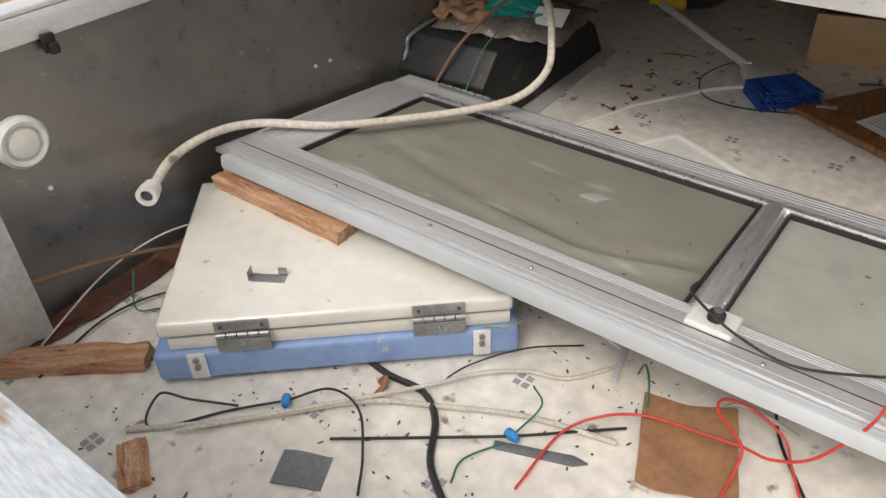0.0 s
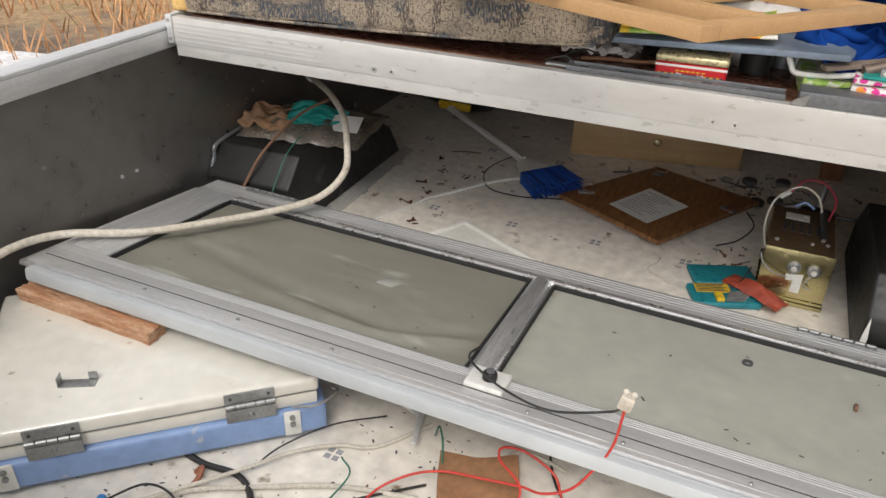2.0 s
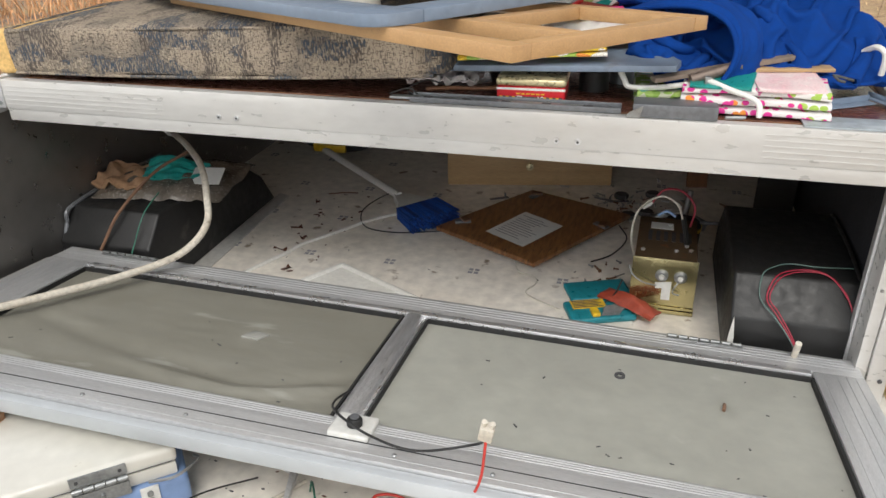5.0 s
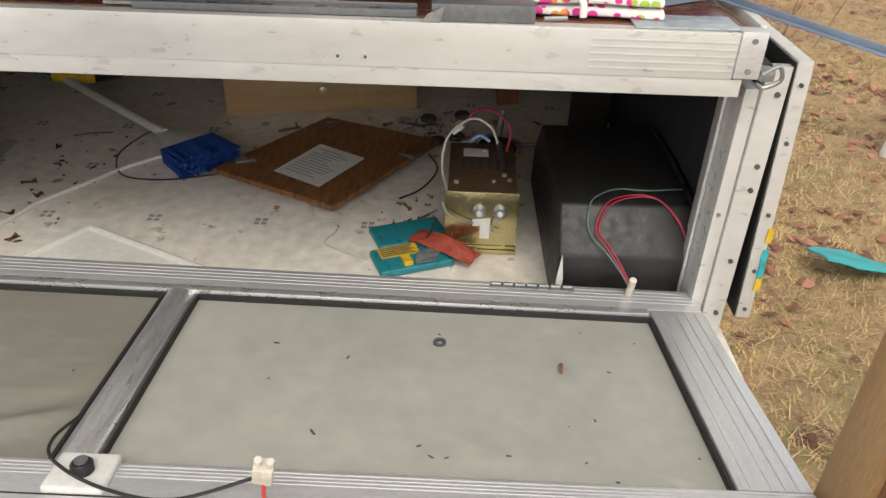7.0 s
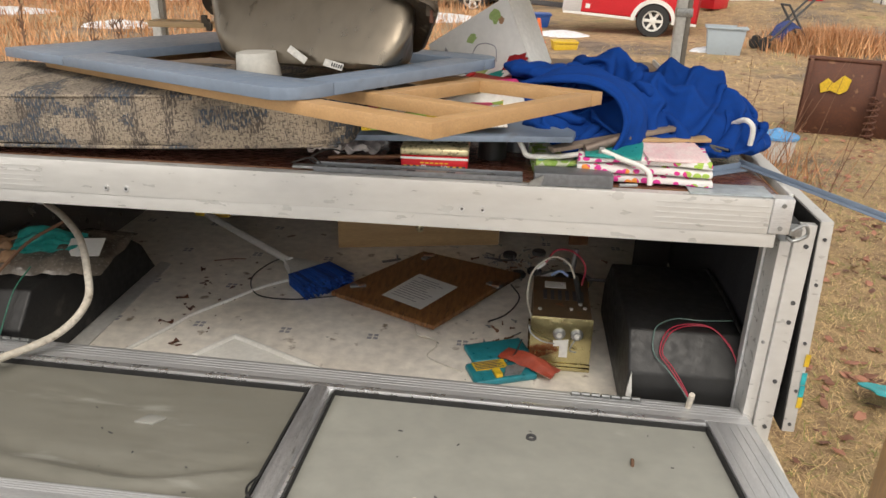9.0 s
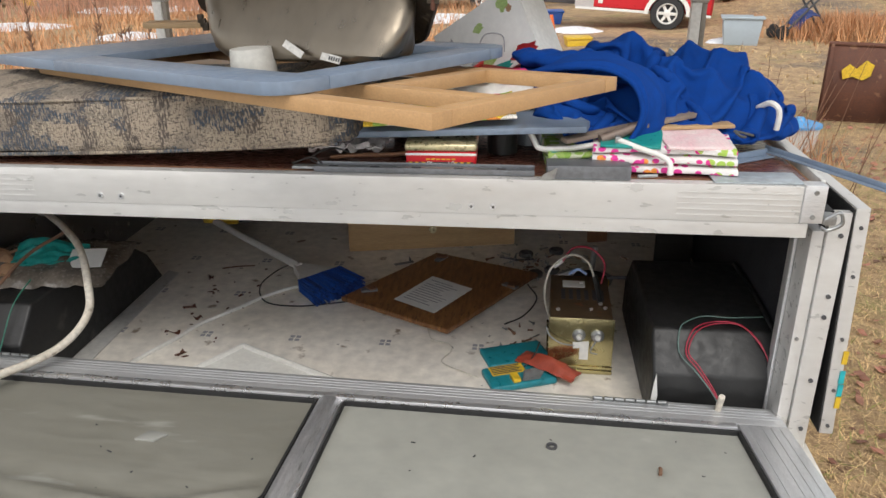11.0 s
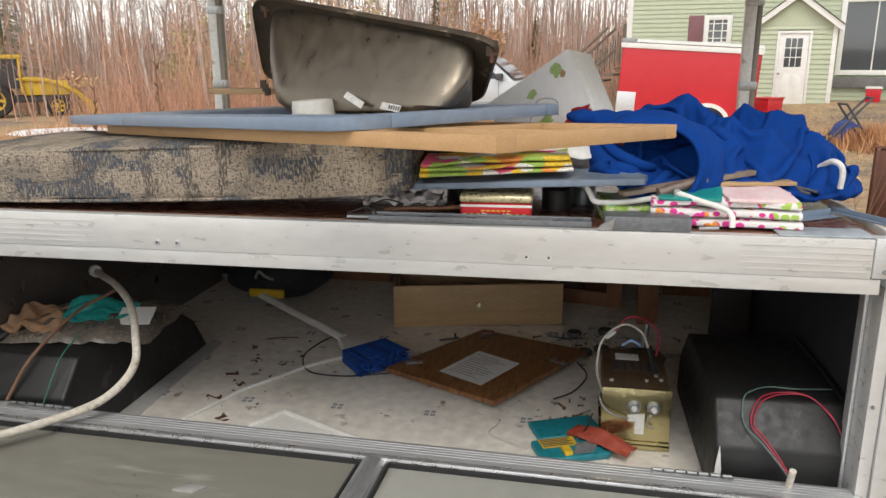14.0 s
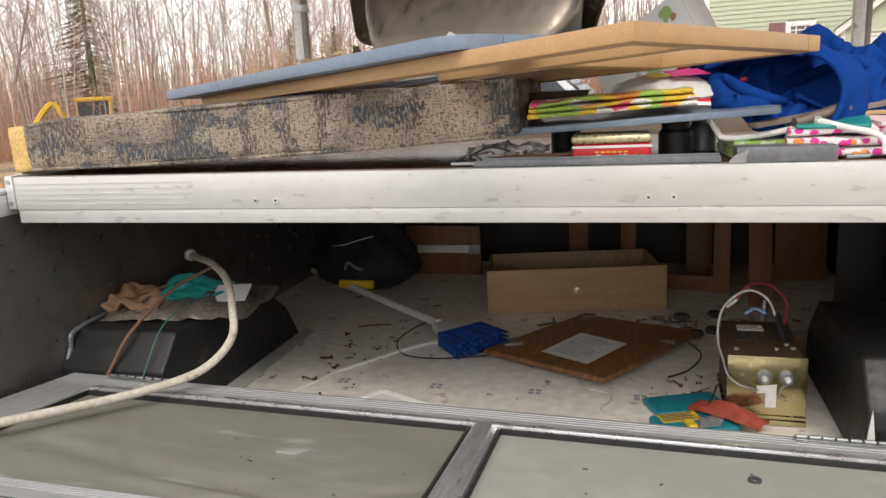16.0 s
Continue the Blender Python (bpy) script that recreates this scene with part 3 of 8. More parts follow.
def build_wall_south():
    w = thing("wall_south", pose(XL, YS, 0), "pale blue-white tub end wall with rust-stained top", "wall", kind="structure")
    part("inner_sheet", block((0.005, -0.030, -0.05), (1.30, -0.020, TOP - 0.012)), SKIN, w, smooth=False)
    part("outer_skin", block((0.005, -0.07, -0.10), (1.30, -0.032, TOP - 0.012)), SKIN, w, smooth=False)
    top = mat("weathered_blue_white_metal", (0.50, 0.55, 0.60), (0.60, 0.63, 0.65), 6, 0.4, 0.3, 0.1, 60, (1, 6, 6), ((0.36, 0.22, 0.12), 0.10, 7))
    part("top_rail", block((0.005, -0.085, TOP - 0.010), (1.30, -0.016, TOP), 0.004), top, w, "rust-streaked blue-white cap")


build_wall_south()


def build_wall_north():
    w = thing("wall_north", pose(XL, YN, 0), "white tub end wall behind the cabinets", "wall", kind="structure")
    # under-deck shade is put into this sheet's colour
    part("inner_sheet", block((0.0, 0.0, -0.05), (XR - XL + 0.1, 0.01, TOP)), SHADEIN, w, smooth=False)
    part("outer_skin", block((0.0, 0.012, -0.10), (XR - XL + 0.1, 0.05, TOP)), SKIN, w, smooth=False)


build_wall_north()


def build_wall_east():
    w = thing("wall_east", pose(XR, 0, 0), "white aluminium door post and tub wall with open black seam", "wall", kind="structure")
    # black here is the void's shade put into the sheet's colour
    part("inner_sheet", block((0.0, 0.16, -0.05), (0.006, YN, TOP - 0.03)), CLOTHSHADE, w, smooth=False)
    # door jamb: an angle, a flange with screw holes, a dark seam and the outer skin's edge
    part("jamb_angle", block((-0.030, 0.048, 0.0), (-0.004, 0.17, 0.556), 0.003), RAILW, w)
    part("jamb_lip", block((-0.0385, 0.115, 0.0), (-0.031, 0.140, 0.556), 0.002), ALU, w, "dull aluminium lip")
    part("flange", block((-0.003, 0.040, -0.02), (0.040, 0.060, 0.60), 0.002), RAILW, w)
    part("seam", block((0.0405, 0.075, 0.06), (0.0425, YN, 0.60)), GASKET, w, "black open seam", smooth=False)
    part("outer_skin", prism([(0.066, 0.062), (0.095, 0.062), (0.071, 0.612), (0.043, 0.612)], 0.036, YN, "y", bevel=0.002), RAILW, w, "white outer skin edge")
    part("seam_lining", prism([(0.0625, 0.064), (0.0655, 0.064), (0.0426, 0.608), (0.0400, 0.608)], 0.0385, YN - 0.01, "y"), GASKET, w, "black rubber lining", smooth=False)
    part("seam_filler", block((0.0427, 0.10, 0.09), (0.044, YN, 0.590)), GASKET, w, "black rubber filler", smooth=False)
    for z in (0.07, 0.20, 0.36, 0.41, 0.55):
        part("screw", rod((0.024, 0.036, z), (0.024, 0.042, z), 0.005), INKD, w)
    for z in (0.085, 0.18, 0.31, 0.46, 0.57):
        part("screw", rod((0.083 - 0.043 * z, 0.032, z), (0.083 - 0.043 * z, 0.038, z), 0.004), INKD, w)
    for z in (0.08, 0.30):
        part("screw", rod((-0.020, 0.044, z), (-0.020, 0.050, z), 0.004), GALV, w)
    for z, c in ((0.215, TURQ), (0.265, YELLOW), (0.18, TURQ), (0.15, YELLOW)):
        part("stripe", block((0.0815 - 0.043 * (z - 0.2), 0.0325, z - 0.016), (0.0925 - 0.043 * (z - 0.2), 0.0355, z + 0.016)), c, w, "decal stripe", smooth=False)
    # the wall beyond the doorway
    s = thing("wall_east_front", pose(XR + 0.015, 0.025, 0), "cut tub wall of brown board with worn metal cap", "wall", kind="structure")
    part("stud", block((-0.012, -0.600, -0.05), (0.045, -0.508, 0.485), 0.003), mat("brown_stud_wood", (0.40, 0.245, 0.115), (0.32, 0.185, 0.08), 4, 0.5, 0, 0.1, 100, (7, 7, 1)), s, "bare wooden stud")
    part("board", block((0.004, -1.42, -0.05), (0.016, -0.601, 0.600)), OAKD, s, "brown plywood board", smooth=False)
    part("outer_skin", block((0.046, -1.42, -0.10), (0.075, -0.545, 0.600)), SKIN, s, smooth=False)
    part("cap", block((0.000, -1.42, 0.602), (0.070, -0.553, 0.617), 0.007), mat("dull_grey_cap", (0.38, 0.37, 0.36), (0.24, 0.235, 0.23), 6, 0.35, 0.6, 0.1, 60, (8, 1, 8)), s, "dented aluminium cap")
    part("cap_lip", block((-0.006, -1.42, 0.570), (0.002, -0.553, 0.6015), 0.002), ALUY, s)
    part("clip", block((-0.018, -0.60, 0.16), (-0.0125, -0.57, 0.20), 0.002), GALV, s)


build_wall_east()


def build_roof():
    r = thing("ceiling", pose(0, 0, 1.30), "half-raised beige camper roof shell", "roof", kind="structure")
    a, b, c, d = XL - 0.14, XR + 0.20, 0.05, YN + 0.12
    part("top_sheet", block((a, c, 0.20), (b, d, 0.24)), ROOFIN, r, smooth=False)
    part("far_fascia", block((a, d - 0.03, 0), (b, d, 0.198), 0.004), ROOFIN, r, smooth=False)
    part("near_fascia", block((a, c, 0.04), (b, c + 0.03, 0.198), 0.004), ROOFIN, r, smooth=False)
    part("left_fascia", block((a, c + 0.031, 0), (a + 0.03, d - 0.031, 0.198), 0.004), ROOFIN, r, smooth=False)
    part("right_fascia", block((b - 0.03, c + 0.031, 0), (b, d - 0.031, 0.198), 0.004), ROOFIN, r, smooth=False)
    part("edge_trim", block((a + 0.03, d - 0.052, -0.012), (b - 0.03, d - 0.032, 0.006), 0.003), BRONZE, r, "brown edge strip")
    for x in np.linspace(a + 0.3, b - 0.3, 8):
        part("screw", rod((x, d - 0.034, 0.03), (x, d - 0.028, 0.03), 0.006), GALV, r)


build_roof()


def lift_post():
    p = thing("lift_post", pose(0, 0, 0), "grey telescoping steel roof lift post with collars", "post", "roof lift posts")
    part("outer_tube", block((-0.030, -0.018, -0.05), (0.012, 0.018, 1.30), 0.003), TRIMW, p)
    part("inner_tube", block((0.013, -0.016, 0.0), (0.034, 0.016, 1.30), 0.003), POSTM, p, "darker inner tube")
    for z in (0.88, 1.22):
        c = part("collar", block((-0.032, -0.021, z - 0.018), (0.038, 0.021, z + 0.018), 0.002), GALV, p)
        part("bolt", rod((0.020, -0.026, z), (0.020, -0.0215, z), 0.006), GALV, c)
    return p


post = lift_post()
post.matrix_world = pose(-1.60, 1.98, 0)
copy_thing(post, pose(0.80, 1.90, 0))

# ---- the bed deck over the back half ----
def build_deck():
    d = thing("bed_deck", pose(0, 0, 0), "bed platform with wide white aluminium front rail", "bed platform")
    x0, x1 = -1.462, 0.662
    rail = part("front_rail", block((x0, 0.0, 0.588), (x1, 0.012, 0.666), 0.002), RAILW, d)
    part("lower_lip", block((x0, 0.003, 0.556), (x1 + 0.02, 0.030, 0.5875), 0.002), RAILW, d)
    part("top_flange", block((x0, 0.0125, 0.654), (x1, 0.030, 0.6655), 0.002), RAILW, d)
    for z in (0.600, 0.612, 0.624, 0.636, 0.648):
        part("rib", block((0.42, -0.0012, z), (x1, 0.001, z + 0.0025)), RAILW, rail, smooth=False)
        part("rib", block((x0, -0.0012, z), (-0.98, 0.001, z + 0.0025)), RAILW, rail, smooth=False)
    for x in (-0.825, -0.777, 0.0, 0.046):
        b = part("bolt", rod((x, -0.0035, 0.606), (x, 0.0, 0.606), 0.0062, seg=16), CHROME, d)
        part("socket", rod((x, -0.0042, 0.606), (x, -0.0036, 0.606), 0.0028), INKD, b)
    for x0c, x1c in ((0.6625, 0.706), (-1.484, -1.4625)):
        c = part("end_cap", block((x0c, -0.004, 0.590), (x1c, 0.030, 0.670), 0.003), ALU, d, "dull metal end cap")
        for z in (0.604, 0.655):
            part("rivet", rod(((x0c + x1c) / 2, -0.0065, z), ((x0c + x1c) / 2, -0.004, z), 0.005, seg=14), GALV, c)
    part("deck_board", block((x0, 0.031, 0.630), (0.70, 1.93, 0.654)), BOARD, d, smooth=False)
    part("side_rail", block((0.7015, 0.031, 0.590), (0.712, 1.93, 0.672), 0.002), TRIMW, d)
    part("left_side_rail", block((-1.484, 0.031, 0.590), (-1.4635, 1.93, 0.672), 0.002), TRIMW, d)
    # unseen strips added to close the deck's edge slots against sky light
    part("side_filler", block((0.7125, 0.031, 0.596), (0.7395, 1.975, 0.606)), GASKET, d, "dark strip added to keep light out of the side slot", smooth=False)
    part("side_filler", block((-1.4955, 0.031, 0.596), (-1.4845, 1.975, 0.606)), GASKET, d, "dark strip added to keep light out of the side slot", smooth=False)
    part("end_filler", block((-1.46, 1.9305, 0.632), (0.70, 1.9795, 0.652)), BOARD, d, smooth=False)
    latch = part("corner_latch", block((0.708, 0.0, 0.585), (0.735, 0.04, 0.605), 0.004), GALV, d, "bent galvanised corner latch")
    part("latch_wire", tube([(0.71, -0.003, 0.60), (0.735, -0.004, 0.615), (0.745, 0.0, 0.590), (0.72, 0.002, 0.575), (0.705, 0.002, 0.582)], 0.004), GALV, latch)


build_deck()
table = thing("table_top", pose(0, 0, 0.6545), "dark brown wood-grain laminate table top lying flat", "table top")
part("laminate", block((-1.42, 0.0435, 0), (0.6815, 0.80, 0.010), 0.002), TABLE, table)
part("front_edging", block((-1.42, 0.040, -0.0005), (0.685, 0.0432, 0.0105), 0.001), OAKD, table, "brown edge strip")
part("end_edging", block((0.6818, 0.0436, -0.0005), (0.685, 0.80, 0.0105), 0.001), OAKD, table, "brown edge strip")

# ---- the screen door lying in front ----
def build_screen_door():
    m = Matrix.Translation((0, 0, 0.118)) @ Matrix(((1, 0, 0.03, 0), (0, 1, 0.125, 0), (-0.03, -0.125, 1, 0), (0, 0, 0, 1)))
    m = Matrix.LocRotScale(m.translation, m.to_quaternion(), None) @ pose(0, 0, 0, 0, 0, 1.0)
    d = thing("screen_door", m, "aluminium camper screen door lying flat, two grey screens", "door")
    xa, xb, ya, yb = -1.425, 0.722, -0.630, 0.078

    def rail(name, lo, hi, along, ribs, material):
        p = part(name, block((*lo, -0.028), (*hi, 0.0), 0.003), material, d)
        for k in ribs:
            if along == "x":
                part("rib", block((lo[0] + 0.004, k, -0.001), (hi[0] - 0.004, k + 0.003, 0.0008), 0.0005), material, p)
            else:
                part("rib", block((k, lo[1] + 0.004, -0.001), (k + 0.003, hi[1] - 0.004, 0.0013), 0.0006), material, p)
        return p

    far = rail("far_rail", (xa, -0.008), (xb, yb), "x", (0.02, 0.034, 0.048, 0.062), ALU)
    part("bright_bead", block((xa + 0.13, -0.030, -0.02), (xb - 0.115, -0.0085, 0.003), 0.005), CHROME, d, "bright bead")
    near = rail("near_rail", (xa, ya), (xb, -0.518), "x", (-0.526, -0.533, -0.540, -0.547, -0.615), ALU)
    part("groove", block((xa + 0.01, -0.586, -0.002), (xb - 0.01, -0.5835, 0.0006)), GASKET, near, "dark groove", smooth=False)
    part("near_lip", block((xa + 0.02, ya - 0.028, -0.040), (xb - 0.02, ya - 0.001, -0.006), 0.008), mat("chalky_blue_white_edge", (0.58, 0.61, 0.635), (0.52, 0.55, 0.57), 1.5, 0.42, 0.2, fine=0.03), d, "pale outer lip")
    rail("left_rail", (xa, -0.517), (-1.295, -0.0085), "y", (-1.40, -1.37, -1.315), ALUY)
    rail("right_rail", (0.612, -0.517), (xb, -0.0085), "y", (0.63, 0.66, 0.68, 0.70), ALUY)
    mid = part("mid_rail", prism([(-0.356, -0.028), (-0.356, -0.008), (-0.350, 0.001), (-0.340, 0.005), (-0.324, 0.0055), (-0.312, 0.002), (-0.306, -0.004), (-0.300, -0.006), (-0.296, -0.012), (-0.296, -0.028)], -0.517, -0.0315, "y", bevel=0.0012), ALUD, d, "rounded tarnished middle rail")
    part("rail_edge", block((-0.3045, -0.515, -0.005), (-0.2985, -0.033, -0.0015), 0.001), CHROME, mid, "bright edge")
    for a, b in ((-1.2945, -0.3565), (-0.2955, 0.6115)):

        def mesh_face(u, v, a=a, b=b):
            x, y = a + 0.004 + (b - a - 0.008) * u, -0.5175 + 0.486 * v
            rim = min(1, 12 * u, 12 * (1 - u), 8 * v, 8 * (1 - v))
            z = 0.0022 * noise.noise((x * 4, y * 6, 1))
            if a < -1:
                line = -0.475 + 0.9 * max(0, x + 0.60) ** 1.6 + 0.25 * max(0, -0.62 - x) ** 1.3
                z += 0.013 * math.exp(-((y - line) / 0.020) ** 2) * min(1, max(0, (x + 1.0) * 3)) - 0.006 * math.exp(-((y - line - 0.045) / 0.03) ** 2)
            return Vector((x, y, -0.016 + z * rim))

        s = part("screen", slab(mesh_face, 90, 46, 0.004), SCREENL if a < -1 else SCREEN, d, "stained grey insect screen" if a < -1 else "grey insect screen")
        for lo, hi in (((a, -0.0375), (b, -0.0312)), ((a, -0.5172), (b, -0.514)), ((a, -0.5136), (a + 0.004, -0.0380)), ((b - 0.007, -0.5136), (b, -0.0380))):
            part("gasket", block((*lo, -0.020), (*hi, -0.004), 0.002), GASKET, s, "black rubber gasket")
    plate = part("lock_plate", block((-0.340, -0.585, -0.001), (-0.258, -0.514, 0.012), 0.006, 3), PVC, d, "white plastic lock plate")
    part("button", lathe([(0.001, 0.0), (0.015, 0.0), (0.015, 0.012), (0.012, 0.016), (0.001, 0.016)], 20, Matrix.Translation((-0.296, -0.552, 0.0125))), BLACKP, plate, "black round lock button")
    part("button_slot", lathe([(0.001, 0.0), (0.009, 0.0), (0.009, 0.003), (0.001, 0.003)], 14, Matrix.Translation((-0.296, -0.552, 0.0288))), GREYM, plate)
    for x in (0.29, -1.30):
        h = part("hinge", block((x, 0.044, 0.0032), (x + 0.175, 0.066, 0.006), 0.001), GALV, d, "strip hinge")
        for k in range(7):
            part("knuckle", rod((x + 0.002 + 0.025 * k, 0.055, 0.0085), (x + 0.022 + 0.025 * k, 0.055, 0.0085), 0.004, seg=8), GALV, h)
    for x in (-1.1, -0.85, -0.62, -0.2, -0.02, 0.2, 0.45):
        part("rivet", lathe([(0.001, 0), (0.005, 0), (0.003, 0.003), (0.001, 0.003)], 10, Matrix.Translation((x, -0.605, 0.0013))), GALV, d)
    # stripped edge moulding at the left end
    part("end_moulding", block((xa - 0.040, -0.62, -0.030), (xa - 0.004, 0.02, -0.018), 0.002), TRIMW, d, "loose stained edge strip")
    return m


DOOR = build_screen_door()


def on_door(x, y, z=0.0):
    """A place on the lying door from its own x, y and height over its face."""
    return DOOR @ Vector((x, y, z))


solo("rubber_washer", lathe([(0.006, 0), (0.012, 0), (0.012, 0.004), (0.006, 0.004)], 18, hollow=True), INKD, Matrix.Translation(on_door(0.185, -0.150, -0.0155)), "small black rubber washer lying on the grey screen", "washer")
solo("glass_chip", prism([(-0.03, -0.012), (0.012, -0.022), (0.034, 0.006), (-0.006, 0.022)], 0, 0.005, bevel=0.001), glass("clear_chip", (0.36, 0.36, 0.33), 0.08), DOOR @ pose(-0.665, -0.24, -0.0155, 0, 0, 10), "small clear plastic chip on the grey screen", "chip")
solo("bark_bit", tube([(0, 0, 0), (0.006, 0.01, 0.003), (0.012, 0.022, 0)], 0.004, 6), RUSTW, DOOR @ pose(0.40, -0.23, -0.0125, 0, 0, 20), "small curl of brown bark on the grey screen", "bark")


def dress_screen_debris():
    bm = bmesh.new()
    rng = random.Random(5)
    for _ in range(34):
        x, y = rng.uniform(-1.27, 0.59), rng.uniform(-0.51, -0.06)
        if -0.40 < x < -0.29:
            continue
        s = rng.uniform(0.001, 0.0035)
        bmesh.ops.create_cube(bm, size=1, matrix=DOOR @ pose(x, y, -0.0152, 0, 0, rng.uniform(0, 180)) @ Matrix.Diagonal((s * rng.uniform(1, 4), s, 0.0012, 1)))
    solo("screen_debris", bm, INKD, I4, "dark crumbs scattered on the lying screens", "debris", kind="stuff", smooth=False)


dress_screen_debris()

# ---- wheel wells ----
def wheel_well(name, inner, outer, profile, label):
    """A black box over a wheel, its front and back chamfered: profile in y and z, inner and outer its sides in x."""
    bm = prism(profile, min(inner, outer), max(inner, outer), "x")
    bmesh.ops.bevel(bm, geom=list(bm.edges), offset=0.008, segments=3, affect="EDGES", profile=0.5)
    w = thing(name, I4, label, "wheel well")
    part("shell", bm, BLACKP, w)
    return w


wr = wheel_well("wheel_well", 0.434, 0.735, [(0.12, 0), (0.12, 0.145), (0.195, 0.235), (0.615, 0.235), (0.72, 0.13), (0.74, 0)], "scuffed black plastic wheel well with pale torn edge")
part("torn_edge", prism([(0.432, 0.02), (0.446, 0.02), (0.449, 0.09), (0.442, 0.15), (0.436, 0.10)], 0.1145, 0.1195, "y"), PVC, wr, "torn white plastic edge")
part("caulk_line", tube([(0.722, 0.20, 0.238), (0.726, 0.35, 0.240), (0.727, 0.46, 0.239), (0.722, 0.60, 0.238)], 0.005), BLACKP, wr)
wl2 = wheel_well("wheel_well", -1.185, -1.495, [(0.085, 0), (0.085, 0.15), (0.165, 0.235), (0.62, 0.235), (0.78, 0.12), (0.86, 0)], "dusty black plastic wheel well under a bag of scraps")
part("floor_flange", prism([(-1.184, 0.06), (-1.12, 0.06), (-1.135, 0.88), (-1.184, 0.90)], 0.0005, 0.004), TRIMW, wl2, "grimy white floor flange")
part("caulk_line", tube([(-1.488, 0.085, 0.10), (-1.487, 0.12, 0.19), (-1.485, 0.18, 0.24), (-1.485, 0.62, 0.240)], 0.007), GREYM, wl2, "dusty grey sealant")

# ---- foreground on the tub floor ----
def build_cool_box():
    ang = math.degrees(math.atan2(0.44, 0.501))
    c = thing("cooler_box", pose(-1.133, -1.07, 0, 0, 0, ang), "shallow powder-blue box with hinged cream lid", "box")
    w, d = 0.667, 0.50
    part("base", block((-0.02, -0.012, 0.012), (w + 0.012, d, 0.080), 0.012, 3), BLUEP, c, "powder-blue plastic base")
    part("lid_rim", block((0.012, 0.0, 0.081), (w - 0.004, d - 0.01, 0.112), 0.006), CREAM, c)
    lid = part("lid", block((0, -0.006, 0.116), (w, d, 0.152), 0.011, 3), CREAM, c, "glossy cream lid")
    part("lid_gap", block((0.02, 0.004, 0.1115), (w - 0.012, d - 0.02, 0.1165)), GASKET, c, "dark gap")
    for x in (0.108, 0.475):
        h = part("hinge", block((x, -0.0105, 0.128), (x + 0.10, -0.0065, 0.150), 0.0015), GALV, c, "stainless hinge")
        part("leaf", block((x, -0.0165, 0.082), (x + 0.10, -0.0125, 0.113), 0.0015), GALV, h)
        for k in range(5):
            part("knuckle", rod((x + 0.001 + 0.02 * k, -0.013, 0.120), (x + 0.019 + 0.02 * k, -0.013, 0.120), 0.006, seg=10), GALV, h)
        part("bolt", rod((x + 0.05, -0.026, 0.098), (x + 0.05, -0.0166, 0.098), 0.006), GALV, h)
        for k in (0.012, 0.088):
            part("screw", rod((x + k, -0.0125, 0.139), (x + k, -0.0106, 0.139), 0.0035, seg=8), INKD, h)
    for x in (0.045, 0.588):
        s = part("strap", block((x, -0.0185, 0.020), (x + 0.034, -0.0125, 0.082), 0.002), PVC, c, "white plastic strap")
        for z in (0.052, 0.070):
            part("screw", rod((x + 0.017, -0.024, z), (x + 0.017, -0.0186, z), 0.006, seg=10), GALV, s)
    part("bail", tube([(w - 0.06, -0.02, 0.098), (w - 0.01, -0.03, 0.101), (w + 0.035, -0.005, 0.105), (w + 0.03, 0.01, 0.105)], 0.003), GALV, c, "bent wire bail")
    m = pose(-1.133, -1.07, 0, 0, 0, ang)
    b = thing("metal_bracket", m @ pose(0.165, 0.115, 0.1525, 0, 0, -12), "small bent galvanised bracket lying on the cream lid", "bracket")
    part("foot", block((0, -0.012, 0), (0.07, 0.012, 0.002), 0.0005), GALV, b)
    part("leaf", block((-0.002, -0.012, 0.0), (0.0, 0.012, 0.022), 0.0005), GALV, b)
    part("tab", block((0.052, 0.0125, 0.0), (0.070, 0.0145, 0.018), 0.0005), GALV, b)


build_cool_box()
def rough_stick(l, w, h, seed):
    """A split stick with torn, uneven faces."""
    bm = block((-l, -w, 0), (l, w, h))
    bmesh.ops.subdivide_edges(bm, edges=[e for e in bm.edges if abs(e.verts[0].co.x - e.verts[1].co.x) > l], cuts=40, use_grid_fill=True)
    bmesh.ops.subdivide_edges(bm, edges=[e for e in bm.edges if abs(e.verts[0].co.y - e.verts[1].co.y) > w], cuts=6, use_grid_fill=True)
    for v in bm.verts:
        p = (v.co.x * 14, v.co.y * 90, seed)
        if v.co.z > h / 2:
            v.co.z += 0.006 * noise.noise(p) + 0.003 * noise.noise((v.co.x * 60, v.co.y * 120, seed)) - 0.004
        v.co.y += 0.006 * noise.noise((v.co.x * 12, 0, seed + v.co.z * 40))
        v.co.x += 0.012 * noise.noise((v.co.y * 60, v.co.z * 60, seed))
    return bm


solo("wood_offcut", rough_stick(0.200, 0.027, 0.034, 2), CEDAR, pose(-1.215, -0.668, 0.1525, 0, 0, -1.0), "rough reddish wood offcut propping the door on the lid", "offcut")
solo("fibreboard_scrap", sheet(0.16, 0.19, lambda u, v: 0.05 * (u - 0.5) ** 2 + 0.012 * v * v + 0.008 * noise.noise((u * 3, v * 3, 4)), 0.004), SCRAP, pose(-0.255, -0.665, 0.006, 0, 0, 20), "brown fibreboard scrap curled on the floor", "scrap")
solo("wood_block", rough_stick(0.15, 0.03, 0.035, 5), CEDAR, pose(-1.335, -1.155, 0.0, 0, 0, 38), "stained reddish wood block lying on the vinyl", "wood block")
solo("wood_block", rough_stick(0.05, 0.025, 0.02, 8), CEDAR, pose(-1.02, -1.24, 0.0, 0, 0, -30), "short reddish wood block lying on the vinyl", "wood block")
